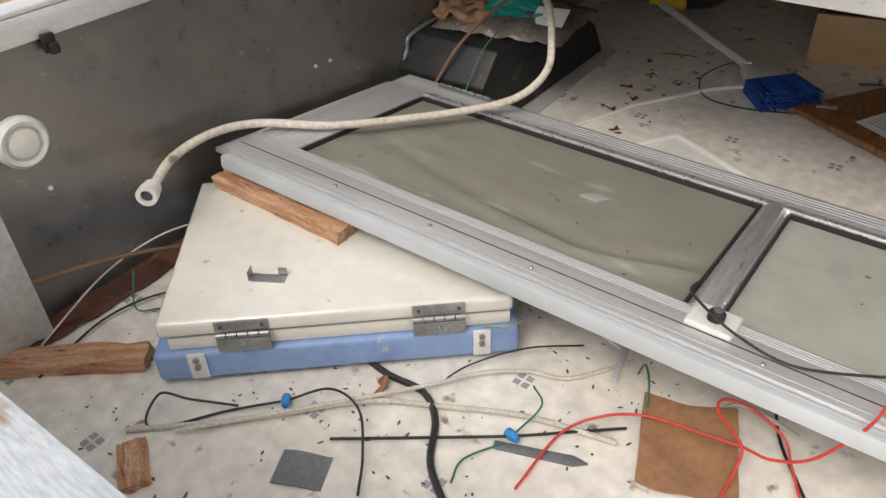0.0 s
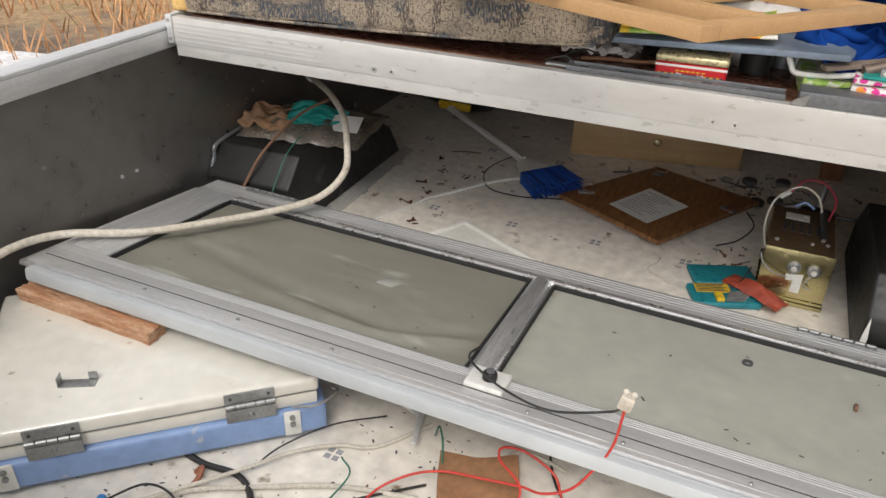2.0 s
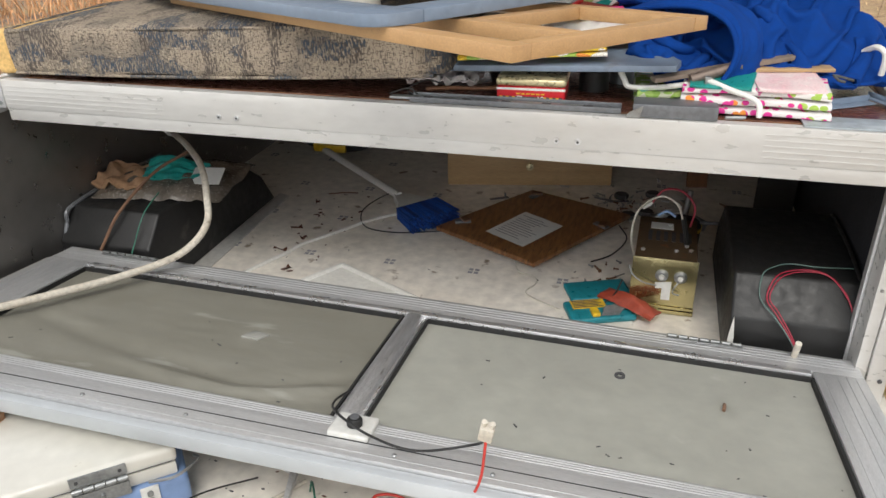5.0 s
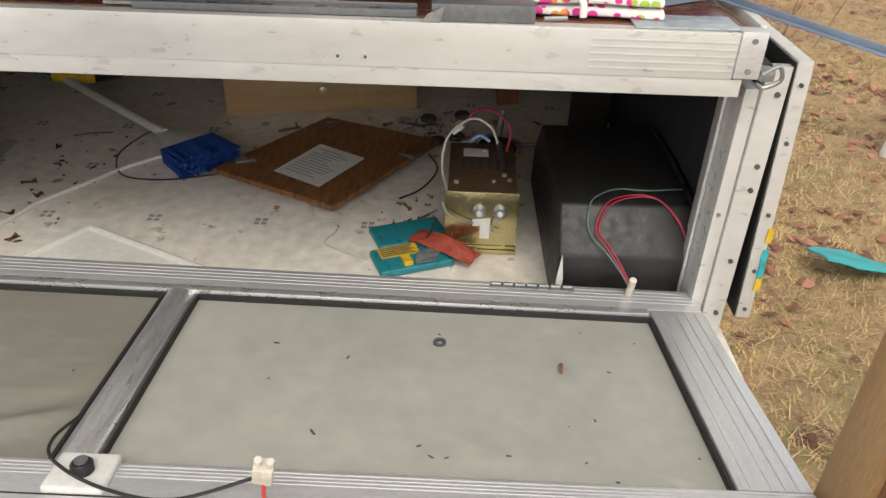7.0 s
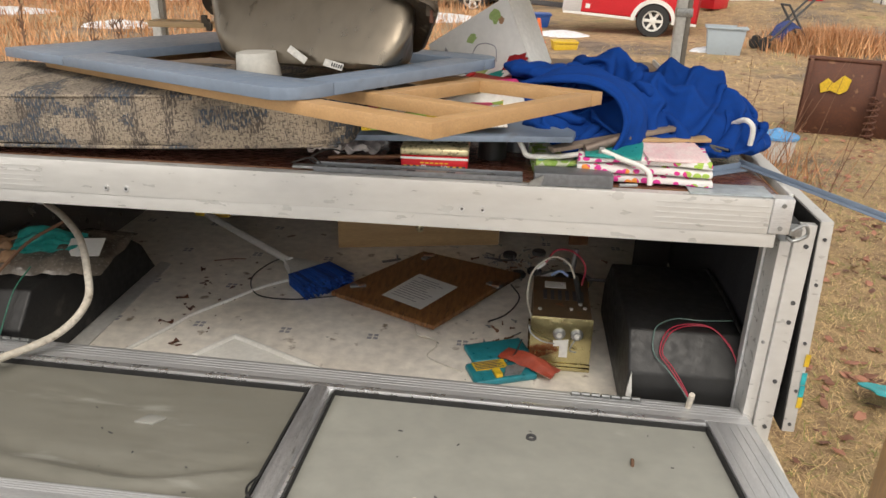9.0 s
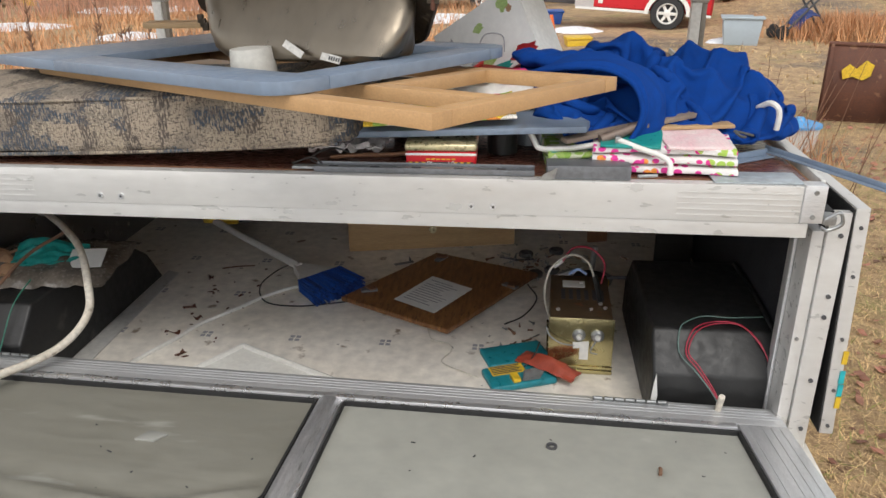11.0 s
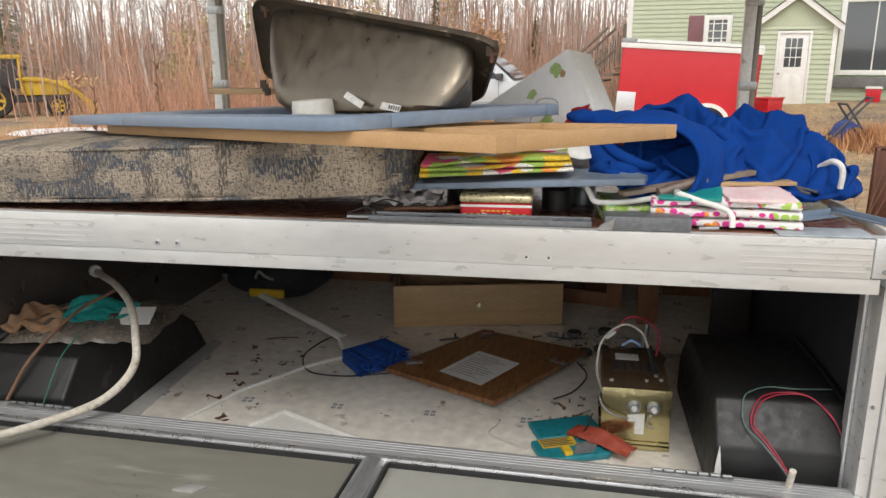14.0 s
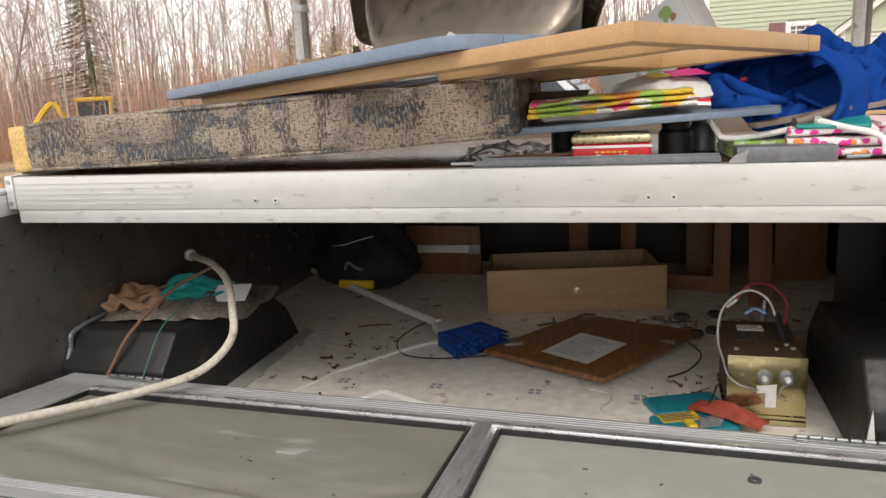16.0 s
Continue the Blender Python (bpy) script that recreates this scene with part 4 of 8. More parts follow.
solo("rotten_strip", slab(lambda u, v: Vector((XL + 0.02 + 0.05 * v + 0.012 * noise.noise((u * 9, v * 3, 1)), -1.30 + 0.95 * u, 0.004 + 0.02 * (1 - v) + 0.012 * noise.noise((u * 24, v * 4, 0)))), 60, 6, 0.004), RUST, I4, "rotten brown wood strip along the tub wall", "wood strip")


def wall_light():
    t = thing("wall_light", pose(XL + 0.005, -1.030, 0.405, 0, 90, 0), "round white plastic light fitting on the grey wall", "light fitting")
    part("ring", lathe([(0.001, 0), (0.052, 0), (0.052, 0.012), (0.044, 0.022), (0.036, 0.020), (0.034, 0.012), (0.001, 0.012)], 32), PVC, t)
    part("lens", lathe([(0.001, 0.0125), (0.033, 0.0125), (0.028, 0.020), (0.012, 0.024), (0.001, 0.024)], 28), CREAM, t, "frosted cream lens")


wall_light()
solo("corner_panel", block((0, 0, 0), (0.05, 0.17, 0.37), 0.008), TRIMW, pose(XL + 0.006, -1.30, 0.0), "stained white corner panel standing by the wall", "panel")


def cord(name, pts, r, material, label, category="wire", seg=8):
    return solo(name, tube(pts, r * (0.62 if r < 0.0047 else 0.85), seg), material, I4, label, category)


# wires over the vinyl
cord("wire", [(-1.10, -1.20, 0.006), (-0.93, -1.05, 0.008), (-0.78, -0.90, 0.012), (-0.66, -0.83, 0.010), (-0.52, -0.76, 0.008), (-0.36, -0.72, 0.007)], 0.006, WIREW, "thick dirty white wire lying on the vinyl")
cord("wire", [(-1.02, -1.15, 0.010), (-0.86, -0.98, 0.016), (-0.72, -0.83, 0.022), (-0.64, -0.72, 0.016), (-0.57, -0.66, 0.008), (-0.50, -0.63, 0.006), (-0.42, -0.52, 0.006)], 0.005, WIREW, "thick dirty white wire lying on the vinyl")
cord("wire", [(-0.905, -0.985, 0.012), (-0.98, -1.06, 0.006), (-1.07, -1.17, 0.004), (-1.10, -1.12, 0.03), (-1.05, -1.09, 0.02), (-0.97, -1.045, 0.012)], 0.004, WIREK, "thin black wire coiled on the vinyl")
cord("wire", [(-0.905, -0.985, 0.012), (-0.84, -0.93, 0.035), (-0.76, -0.94, 0.04), (-0.70, -1.00, 0.02), (-0.66, -1.06, 0.006)], 0.004, WIREK, "thin black wire looped over the vinyl")
cord("wire", [(-0.91, -0.80, 0.006), (-0.80, -0.82, 0.006), (-0.71, -0.82, 0.01), (-0.65, -0.86, 0.008), (-0.60, -0.94, 0.005), (-0.52, -1.0, 0.005)], 0.008, WIREK, "thick black sleeved wire on the vinyl")
cord("wire", [(-0.78, -1.0, 0.005), (-0.64, -0.90, 0.006), (-0.515, -0.815, 0.012), (-0.43, -0.74, 0.008), (-0.36, -0.68, 0.006)], 0.0045, WIREK, "thin black wire on the vinyl")
cord("wire", [(-0.70, -0.79, 0.006), (-0.67, -0.72, 0.02), (-0.60, -0.63, 0.03), (-0.52, -0.54, 0.01)], 0.003, WIREK, "thin black wire on the vinyl")
cord("wire", [(-0.515, -0.815, 0.012), (-0.50, -0.74, 0.03), (-0.535, -0.71, 0.035)], 0.003, WIREG, "short green wire with blue nut")
cord("wire", [(-0.52, -0.83, 0.006), (-0.56, -0.90, 0.005), (-0.55, -0.95, 0.004)], 0.003, WIREG, "short green wire on the vinyl")
cord("wire", [(-0.40, -0.545, 0.005), (-0.385, -0.56, 0.05), (-0.36, -0.60, 0.055), (-0.345, -0.635, 0.03)], 0.0035, WIREG, "short green wire arching from the vinyl")
cord("wire", [(-0.455, -0.90, 0.006), (-0.447, -0.764, 0.015), (-0.40, -0.70, 0.03), (-0.337, -0.661, 0.036), (-0.25, -0.652, 0.045), (-0.177, -0.649, 0.055), (-0.13, -0.662, 0.07), (-0.08, -0.657, 0.10), (-0.045, -0.65, 0.16), (-0.021, -0.643, 0.22), (-0.013, -0.638, 0.30)], 0.0042, WIRER, "bright red wire rising to a white connector")
cord("wire", [(-0.177, -0.76, 0.010), (-0.172, -0.69, 0.03), (-0.177, -0.652, 0.060), (-0.227, -0.625, 0.08), (-0.231, -0.601, 0.09), (-0.189, -0.583, 0.08), (-0.127, -0.587, 0.05), (-0.10, -0.62, 0.03), (-0.06, -0.68, 0.01)], 0.0042, WIRER, "bright red wire looped over brown scrap")
cord("wire", [(-0.25, -0.56, 0.006), (-0.215, -0.52, 0.012), (-0.16, -0.52, 0.010), (-0.11, -0.53, 0.006)], 0.0052, WIREW, "short dirty white wire beside brown scrap")
cord("wire", [(-0.16, -0.49, 0.006), (-0.13, -0.56, 0.006), (-0.08, -0.63, 0.006), (-0.03, -0.70, 0.006)], 0.0045, WIREK, "thin black wire running out under the door")
cord("wire", [(-1.49, -1.30, 0.16), (-1.44, -1.05, 0.13), (-1.42, -0.92, 0.10), (-1.40, -0.80, 0.06), (-1.42, -0.70, 0.02)], 0.006, RUSTW, "stiff brown wire by the tub wall")
cord("wire", [(-1.42, -1.18, 0.02), (-1.44, -1.0, 0.08), (-1.42, -0.86, 0.11), (-1.36, -0.74, 0.12)], 0.0035, WIREW, "thin white wire by the tub wall")
cord("wire", [(-1.36, -1.22, 0.005), (-1.40, -1.05, 0.01), (-1.37, -0.93, 0.012), (-1.30, -0.86, 0.01)], 0.004, WIREK, "thin black wire by the tub wall")
cord("wire", [(-1.40, -0.95, 0.08), (-1.36, -0.99, 0.02), (-1.33, -0.95, 0.006), (-1.27, -0.92, 0.006)], 0.003, WIREG, "thin green wire by the tub wall")
for p, a in (((-0.905, -0.985, 0.012), 40), ((-0.515, -0.815, 0.014), 70)):
    solo("wire_nut", lathe([(0.002, -0.014), (0.009, -0.012), (0.010, 0.0), (0.006, 0.016), (0.002, 0.017)], 10), mat("blue_wire_nut", (0.04, 0.25, 0.62), (0.03, 0.2, 0.5), 9, 0.4), pose(*p, 80, 0, a), "small blue plastic wire nut", "wire nut")
solo("grey_patch", sheet(0.09, 0.07, lambda u, v: 0.003 * math.sin(u * 5), 0.002), GREYM, pose(-0.775, -1.075, 0.004, 0, 0, 25), "crumpled grey scrap lying on the vinyl", "scrap")
solo("copper_stub", tube([(0, 0, 0), (0.012, 0.006, 0.012), (0.018, -0.012, 0.006), (0.016, -0.03, 0)], 0.006), mat("copper_pipe", (0.45, 0.2, 0.12), (0.32, 0.13, 0.08), 14, 0.5, 0.6), pose(-0.795, -0.845, 0.006), "short bent copper stub on the vinyl", "pipe stub")
solo("channel_offcut", prism([(-0.08, -0.008), (0.06, -0.010), (0.085, 0.0), (0.06, 0.010), (-0.08, 0.008)], 0, 0.006, bevel=0.001), GREYM, pose(-0.46, -0.815, 0.0, 0, 0, 20), "grey metal channel offcut on the vinyl", "offcut")
solo("screen_corner", prism([(-0.10, 0), (0.02, 0.0), (0.06, -0.07), (0.05, -0.075), (0.01, -0.012), (-0.10, -0.012)], 0, 0.012, bevel=0.002), ALU, pose(-0.45, -0.52, 0.03, 8, 0, -20), "loose aluminium corner piece under the door", "corner piece")


def grime(name, n, box, seed, label, size, material):
    """Crumbs, flakes and chips strewn over the vinyl."""
    rng = random.Random(seed)
    bm = bmesh.new()
    for _ in range(n):
        x, y = rng.uniform(box[0], box[2]), rng.uniform(box[1], box[3])
        if noise.noise((x * 4, y * 4, seed)) < rng.uniform(-0.35, 0.35):
            continue
        s = rng.uniform(*size)
        bmesh.ops.create_icosphere(bm, subdivisions=1, radius=1, matrix=pose(x, y, 0.0006 + s * 0.25, 0, 0, rng.uniform(0, 180)) @ Matrix.Diagonal((s * rng.uniform(0.7, 3.2), s, s * 0.35, 1)))
    solo(name, bm, material, I4, label, "debris", kind="stuff", smooth=False)


grime("floor_debris", 700, (-1.47, -1.38, -0.2, -0.3), 3, "dark crumbs and flakes strewn on the vinyl", (0.0007, 0.0028), INKD)
grime("floor_debris", 150, (-1.47, -1.38, -0.3, -0.4), 8, "brown wood crumbs strewn on the vinyl", (0.001, 0.0035), RUSTW)
grime("floor_debris", 120, (-1.0, 0.15, 0.4, 1.6), 11, "dark crumbs strewn over the vinyl under the deck", (0.0008, 0.003), INKD)
grime("floor_debris", 40, (-0.97, 0.2, -0.80, 1.0), 14, "brown flakes along the wheel well flange", (0.002, 0.007), RUST)

# connector on its black wire, on the door
k0 = on_door(-0.300, -0.550, 0.020)
cord("door_wire", [on_door(-0.352, -0.43, 0.006), on_door(-0.358, -0.50, 0.020), on_door(-0.325, -0.565, 0.040), on_door(-0.25, -0.600, 0.030), on_door(-0.16, -0.605, 0.020), on_door(-0.06, -0.575, 0.035), (-0.018, -0.632, 0.300)], 0.0040, WIREK, "black wire curling from the lock to a connector")


def connector():
    c = thing("wire_connector", pose(-0.012, -0.634, 0.320, 12, 10, 0), "yellowed white plastic wire connector", "connector")
    part("shell", block((-0.012, -0.010, -0.020), (0.012, 0.010, 0.012), 0.003), HOSE, c)
    for x in (-0.007, 0.007):
        part("pin_sleeve", rod((x, 0, 0.012), (x, 0, 0.022), 0.005, seg=10), HOSE, c)


connector()

# the big white hose over the door
cord("white_hose", [(-1.365, -0.868, 0.262), (-1.423, -0.768, 0.268), (-1.438, -0.648, 0.268), (-1.412, -0.531, 0.250), (-1.294, -0.41, 0.224), (-1.197, -0.259, 0.203), (-1.105, -0.101, 0.186), (-1.031, 0.023, 0.192), (-1.0, 0.118, 0.238), (-1.03, 0.19, 0.295), (-1.10, 0.29, 0.345), (-1.21, 0.40, 0.362), (-1.33, 0.52, 0.348), (-1.41, 0.60, 0.338)], 0.0120, HOSE, "yellowed white hose bowed over the lying door", "hose", 12)


def hose_ends():
    e = thing("hose_fitting", look((-1.365, -0.868, 0.262), (-1.30, -0.95, 0.27)), "white ribbed plastic hose fitting with dark bore", "fitting")
    part("collar", lathe([(0.014, 0.005), (0.019, 0.0), (0.019, -0.020), (0.022, -0.022), (0.022, -0.042), (0.013, -0.042), (0.013, -0.02)], 20), PVC, e)
    part("bore", lathe([(0.001, -0.034), (0.0125, -0.034), (0.0125, -0.036), (0.001, -0.036)], 18), INKD, e, "dark bore")
    g = thing("hose_fitting", look((-1.41, 0.60, 0.338), (-1.46, 0.645, 0.336)), "white plastic plug end of the hose", "fitting")
    part("collar", lathe([(0.014, 0.004), (0.019, 0.0), (0.019, -0.022), (0.015, -0.028), (0.006, -0.030)], 20), PVC, g)
    part("pin", rod((0, 0, -0.030), (0, 0, -0.052), 0.004), INKD, g)


hose_ends()

# ---- under the deck ----
def build_broom():
    a, b = Vector((-0.680, 0.885, 0.045)), Vector((-1.32, 1.415, 0.060))
    t = thing("broom", I4, "angled broom with white handle and blue bristles", "broom")
    part("handle", rod(a, b, 0.0145, seg=14), PVC, t, "white tube handle")
    d = (b - a).normalized()
    part("grip", rod(b - d * 0.10, b + d * 0.0, 0.0165, seg=12), BLACKP, t, "black grip")
    part("hanger", rod(b, b + d * 0.13, 0.011, seg=12), PVC, t)
    ang = math.degrees(math.atan2(-d.y, -d.x))
    m = pose(a.x, a.y, 0.03, 0, 0, ang)
    part("cap", prism([(-0.02, -0.016), (0.06, -0.045), (0.115, -0.085), (0.125, 0.095), (0.05, 0.055), (-0.02, 0.018)], -0.014, 0.022, bevel=0.008, m=m), PVC, t, "white angled plastic cap")
    rng = random.Random(2)
    bm = bmesh.new()
    for i in range(44):
        for j in range(5):
            u = i / 43
            p0 = m @ Vector((0.112 + 0.004 * u, -0.080 + 0.17 * u, -0.012 + 0.009 * j))
            p1 = m @ Vector((0.225 + 0.035 * u + rng.uniform(-0.008, 0.008), -0.098 + 0.185 * u + rng.uniform(-0.008, 0.008), -0.022 + 0.013 * j + rng.uniform(-0.004, 0.004)))
            p1.z = max(p1.z, 0.004)
            rod(p0, p1, 0.0042, 0.0034, 5, bm)
    part("bristles", bm, BLUEB, t, "blue splayed bristles", smooth=False)


build_broom()


def build_panel():
    """A brown cabinet door with a paper label, lying at a slant."""
    c = [(-0.485, 0.693), (-0.107, 0.485), (0.165, 0.945), (-0.217, 1.114)]
    t = thing("plywood_board", I4, "brown wood-grain cabinet door with paper label", "cabinet door")
    zs = (0.014, 0.022, 0.014, 0.006)
    bm = bmesh.new()
    lo = [bm.verts.new((x, y, z)) for (x, y), z in zip(c, zs)]
    hi = [bm.verts.new((x, y, z + 0.016)) for (x, y), z in zip(c, zs)]
    fs = [bm.faces.new(lo[::-1]), bm.faces.new(hi)] + [bm.faces.new((lo[i], lo[(i + 1) % 4], hi[(i + 1) % 4], hi[i])) for i in range(4)]
    bmesh.ops.recalc_face_normals(bm, faces=fs)
    bmesh.ops.bevel(bm, geom=list(bm.edges), offset=0.003, segments=2, affect="EDGES")
    part("slab", bm, PANELW, t)
    bm = bmesh.new()
    ps = [(-0.306, 0.686, 0.032), (-0.161, 0.592, 0.0355), (-0.054, 0.782, 0.0345), (-0.202, 0.880, 0.0305)]
    q = [Vector(p) for p in ps]
    bm.faces.new([bm.verts.new(p + Vector((0, 0, 0.0008))) for p in q])
    lab = part("paper_label", bm, PAPER, t, "white printed paper label", smooth=False)
    bm = bmesh.new()
    rng = random.Random(4)
    for k in range(11):
        v = 0.12 + 0.072 * k
        u0, u1 = 0.10, rng.uniform(0.55, 0.9)
        if k == 1:
            u0, u1 = 0.25, 0.8
        pt = lambda u, w: (q[0] * (1 - w) + q[3] * w) * (1 - u) + (q[1] * (1 - w) + q[2] * w) * u + Vector((0, 0, 0.0016))
        bm.faces.new([bm.verts.new(pt(u, w)) for u, w in ((u0, 1 - v), (u1, 1 - v), (u1, 1 - v - 0.022), (u0, 1 - v - 0.022))])
    part("print_bar", bm, INK, lab, "grey bars of small print", smooth=False)
    for x, y, a in ((-0.40, 0.745, 20), (-0.19, 1.03, 60), (0.07, 0.82, -35)):
        h = part("hinge", block((-0.028, -0.012, 0), (0.028, 0.012, 0.008), 0.003, m=pose(x, y, 0.030, 0, 0, a)), GREYM, t, "dark cabinet hinge")
        part("hinge_arm", block((-0.006, -0.022, 0.008), (0.020, 0.016, 0.015), 0.003, m=pose(x, y, 0.030, 0, 0, a + 25)), RUSTW, h)


build_panel()


def build_furnace():
    m = pose(0.192, 0.345, 0, 0, 0, -1)
    t = thing("furnace_unit", m, "yellow zinc-plated furnace box with wires on top", "appliance")
    w, d, h = 0.168, 0.285, 0.168
    part("body", block((0, 0.004, 0.014), (w, d, h), 0.003), GOLDD, t, "rusty dark casing")
    part("front_plate", block((-0.004, 0, 0.026), (w + 0.004, 0.0035, h + 0.003), 0.001), GOLD, t, "shiny yellow zinc front plate")
    part("base_strip", block((-0.006, -0.006, 0.002), (w + 0.006, d, 0.0135), 0.002), GOLD, t, "yellow base strip")
    part("base_lip", block((-0.006, -0.003, 0.016), (w + 0.006, 0.0032, 0.024), 0.001), GOLD, t)
    for k in range(6):
        part("vent_slot", block((0.030 + 0.022 * k, 0.12, h + 0.0005), (0.041 + 0.022 * k, 0.185, h + 0.0015)), INKD, t, "dark vent slot", smooth=False)
    part("label_plate", block((0.035, 0.20, h + 0.0005), (0.10, 0.245, h + 0.002), 0.0005), PAPER, t, "white data label")
    for x in (0.078, 0.128):
        s = part("terminal", lathe([(0.001, 0), (0.018, 0), (0.018, 0.006), (0.012, 0.012), (0.001, 0.012)], 16, pose(x, -0.0005, 0.122, 90, 0, 0)), GALV, t, "round steel terminal")
        part("cap", lathe([(0.001, 0.0125), (0.008, 0.0125), (0.006, 0.020), (0.001, 0.020)], 12, pose(x, -0.0005, 0.122, 90, 0, 0)), PVC, s)
    part("tag", prism([(0.082, 0.046), (0.106, 0.046), (0.106, 0.104), (0.062, 0.098), (0.064, 0.080), (0.082, 0.082)], -0.004, -0.001, "y"), PVC, t, "white T-shaped tag")
    part("lead", tube([(0.066, -0.006, 0.090), (0.03, -0.014, 0.10), (0.0, -0.012, 0.12), (-0.012, -0.004, 0.145)], 0.0022), GALV, t)
    part("lead", tube([(0.128, -0.006, 0.112), (0.115, -0.016, 0.095), (0.112, -0.012, 0.075), (0.13, -0.008, 0.068)], 0.0022), GALV, t)
    part("white_wire", tube([(0.0, 0.12, 0.10), (-0.018, 0.13, 0.17), (-0.005, 0.15, 0.245), (0.05, 0.17, 0.285), (0.10, 0.17, 0.265), (0.125, 0.16, 0.21)], 0.0032), WIREW, t, "white arched wire")
    part("black_sleeve", tube([(0.122, 0.17, 0.225), (0.130, 0.14, 0.20), (0.138, 0.10, h + 0.004)], 0.008), WIREK, t, "black sleeve")
    part("red_wire", tube([(0.03, 0.20, 0.25), (0.06, 0.21, 0.29), (0.11, 0.21, 0.29), (0.15, 0.20, 0.25), (0.145, 0.19, 0.19)], 0.003), WIREO, t, "red wire")
    part("crimp", tube([(0.005, 0.19, 0.235), (0.03, 0.20, 0.252)], 0.006, smooth_line=False), PVC, t, "white crimp end")
    part("blue_wire", tube([(0.05, 0.18, 0.22), (0.075, 0.19, 0.232), (0.10, 0.18, 0.222)], 0.004), BLUEP, t)
    for x, y in ((0.02, 0.05), (0.09, 0.23), (0.11, 0.06), (0.15, 0.07), (0.138, 0.095)):
        part("nut", lathe([(0.001, 0), (0.006, 0), (0.006, 0.005), (0.001, 0.005)], 6, Matrix.Translation((x, y, h + 0.0005))), CHROME, t)


build_furnace()
cord("wire", [(0.165, 0.33, 0.10), (0.150, 0.34, 0.05), (0.125, 0.33, 0.02), (0.10, 0.315, 0.012)], 0.0035, WIREK, "black wire from the furnace to the floor")


def build_drill_set():
    t = thing("drill_bit_case", pose(0.045, 0.212, 0.0, 0, 0, 22), "open teal drill bit case with bits and labels", "tool case")
    part("tray", block((0, 0, 0), (0.185, 0.105, 0.020), 0.008, 3), TEAL, t, "teal plastic tray")
    part("lid", block((0.03, 0.112, 0.0), (0.215, 0.215, 0.018), 0.008, 3), TEAL, t, "teal plastic lid")
    part("rail", block((0.060, 0.006, 0.0202), (0.082, 0.042, 0.032), 0.003), YELLOW, t, "yellow bit holder")
    part("sticker", block((0.018, 0.055, 0.0202), (0.115, 0.100, 0.0215)), YELLOW, t, "yellow and black label", smooth=False)
    for k in range(5):
        part("print_bar", block((0.022, 0.060 + 0.008 * k, 0.0217), (0.105 - 0.008 * (k % 2), 0.0632 + 0.008 * k, 0.0225)), INKD, t, smooth=False)
    for k in range(8):
        part("bit", rod((0.085 + 0.003 * k, 0.008 + 0.006 * k, 0.0245), (0.135 + 0.006 * k, 0.006 + 0.0075 * k, 0.0245), 0.0018 + 0.0002 * k, seg=8), GALV, t, "steel drill bit")


build_drill_set()
solo("red_pouch", slab(lambda u, v: Vector((0.100 + 0.150 * u + 0.03 * v, 0.352 - 0.105 * u + 0.050 * v, 0.030 + 0.028 * math.sin(u * 3.0) * math.sin(v * 3.0) + 0.006 * noise.noise((u * 6, v * 6, 2)))), 24, 10, 0.006), REDP, I4, "folded brick-red plastic tool pouch over the case", "pouch")

# white triangle of a louvre frame poking out behind the door
def build_louvre():
    t = thing("vent_frame", pose(-0.709, 0.385, 0.0), "white plastic vent frame corner on the vinyl", "vent frame")
    a, b = Vector((0, 0, 0.008)), Vector((-0.12, -0.19, 0.008))
    c = Vector((0.34, -0.17, 0.008))
    part("edge", rod(a, b, 0.009, seg=8), PVC, t)
    part("edge", rod(a, c, 0.009, seg=8), PVC, t)
    part("panel", prism([(a.x, a.y - 0.01), (b.x + 0.01, b.y), (c.x, c.y)], 0.001, 0.006), PVC, t)


build_louvre()


def build_drawer():
    a = math.degrees(math.atan2(0.136, 0.635))
    t = thing("drawer", pose(-0.560, 1.135, 0.0, 0, 0, a), "loose light oak drawer standing on the floor", "drawer")
    w, h, d = 0.648, 0.165, 0.30
    f = part("front", block((0, 0, 0.002), (w, 0.016, h), 0.003), OAK, t)
    part("knob", lathe([(0.001, 0.0), (0.006, 0.0), (0.006, 0.008), (0.015, 0.014), (0.014, 0.022), (0.001, 0.026)], 18, pose(w * 0.5, 0, h * 0.52, 90, 0, 0)), TINLID, f, "small pale knob")
    part("side", block((0.012, 0.0165, 0.004), (0.024, d, h - 0.004), 0.001), BOARD, t)
    part("side", block((w - 0.024, 0.0165, 0.004), (w - 0.012, d, h - 0.004), 0.001), BOARD, t)
    part("back", block((0.0245, d - 0.012, 0.004), (w - 0.0245, d, h - 0.004), 0.001), BOARD, t)
    part("bottom", block((0.0245, 0.0165, 0.006), (w - 0.0245, d - 0.0125, 0.012)), BOARD, t)


build_drawer()


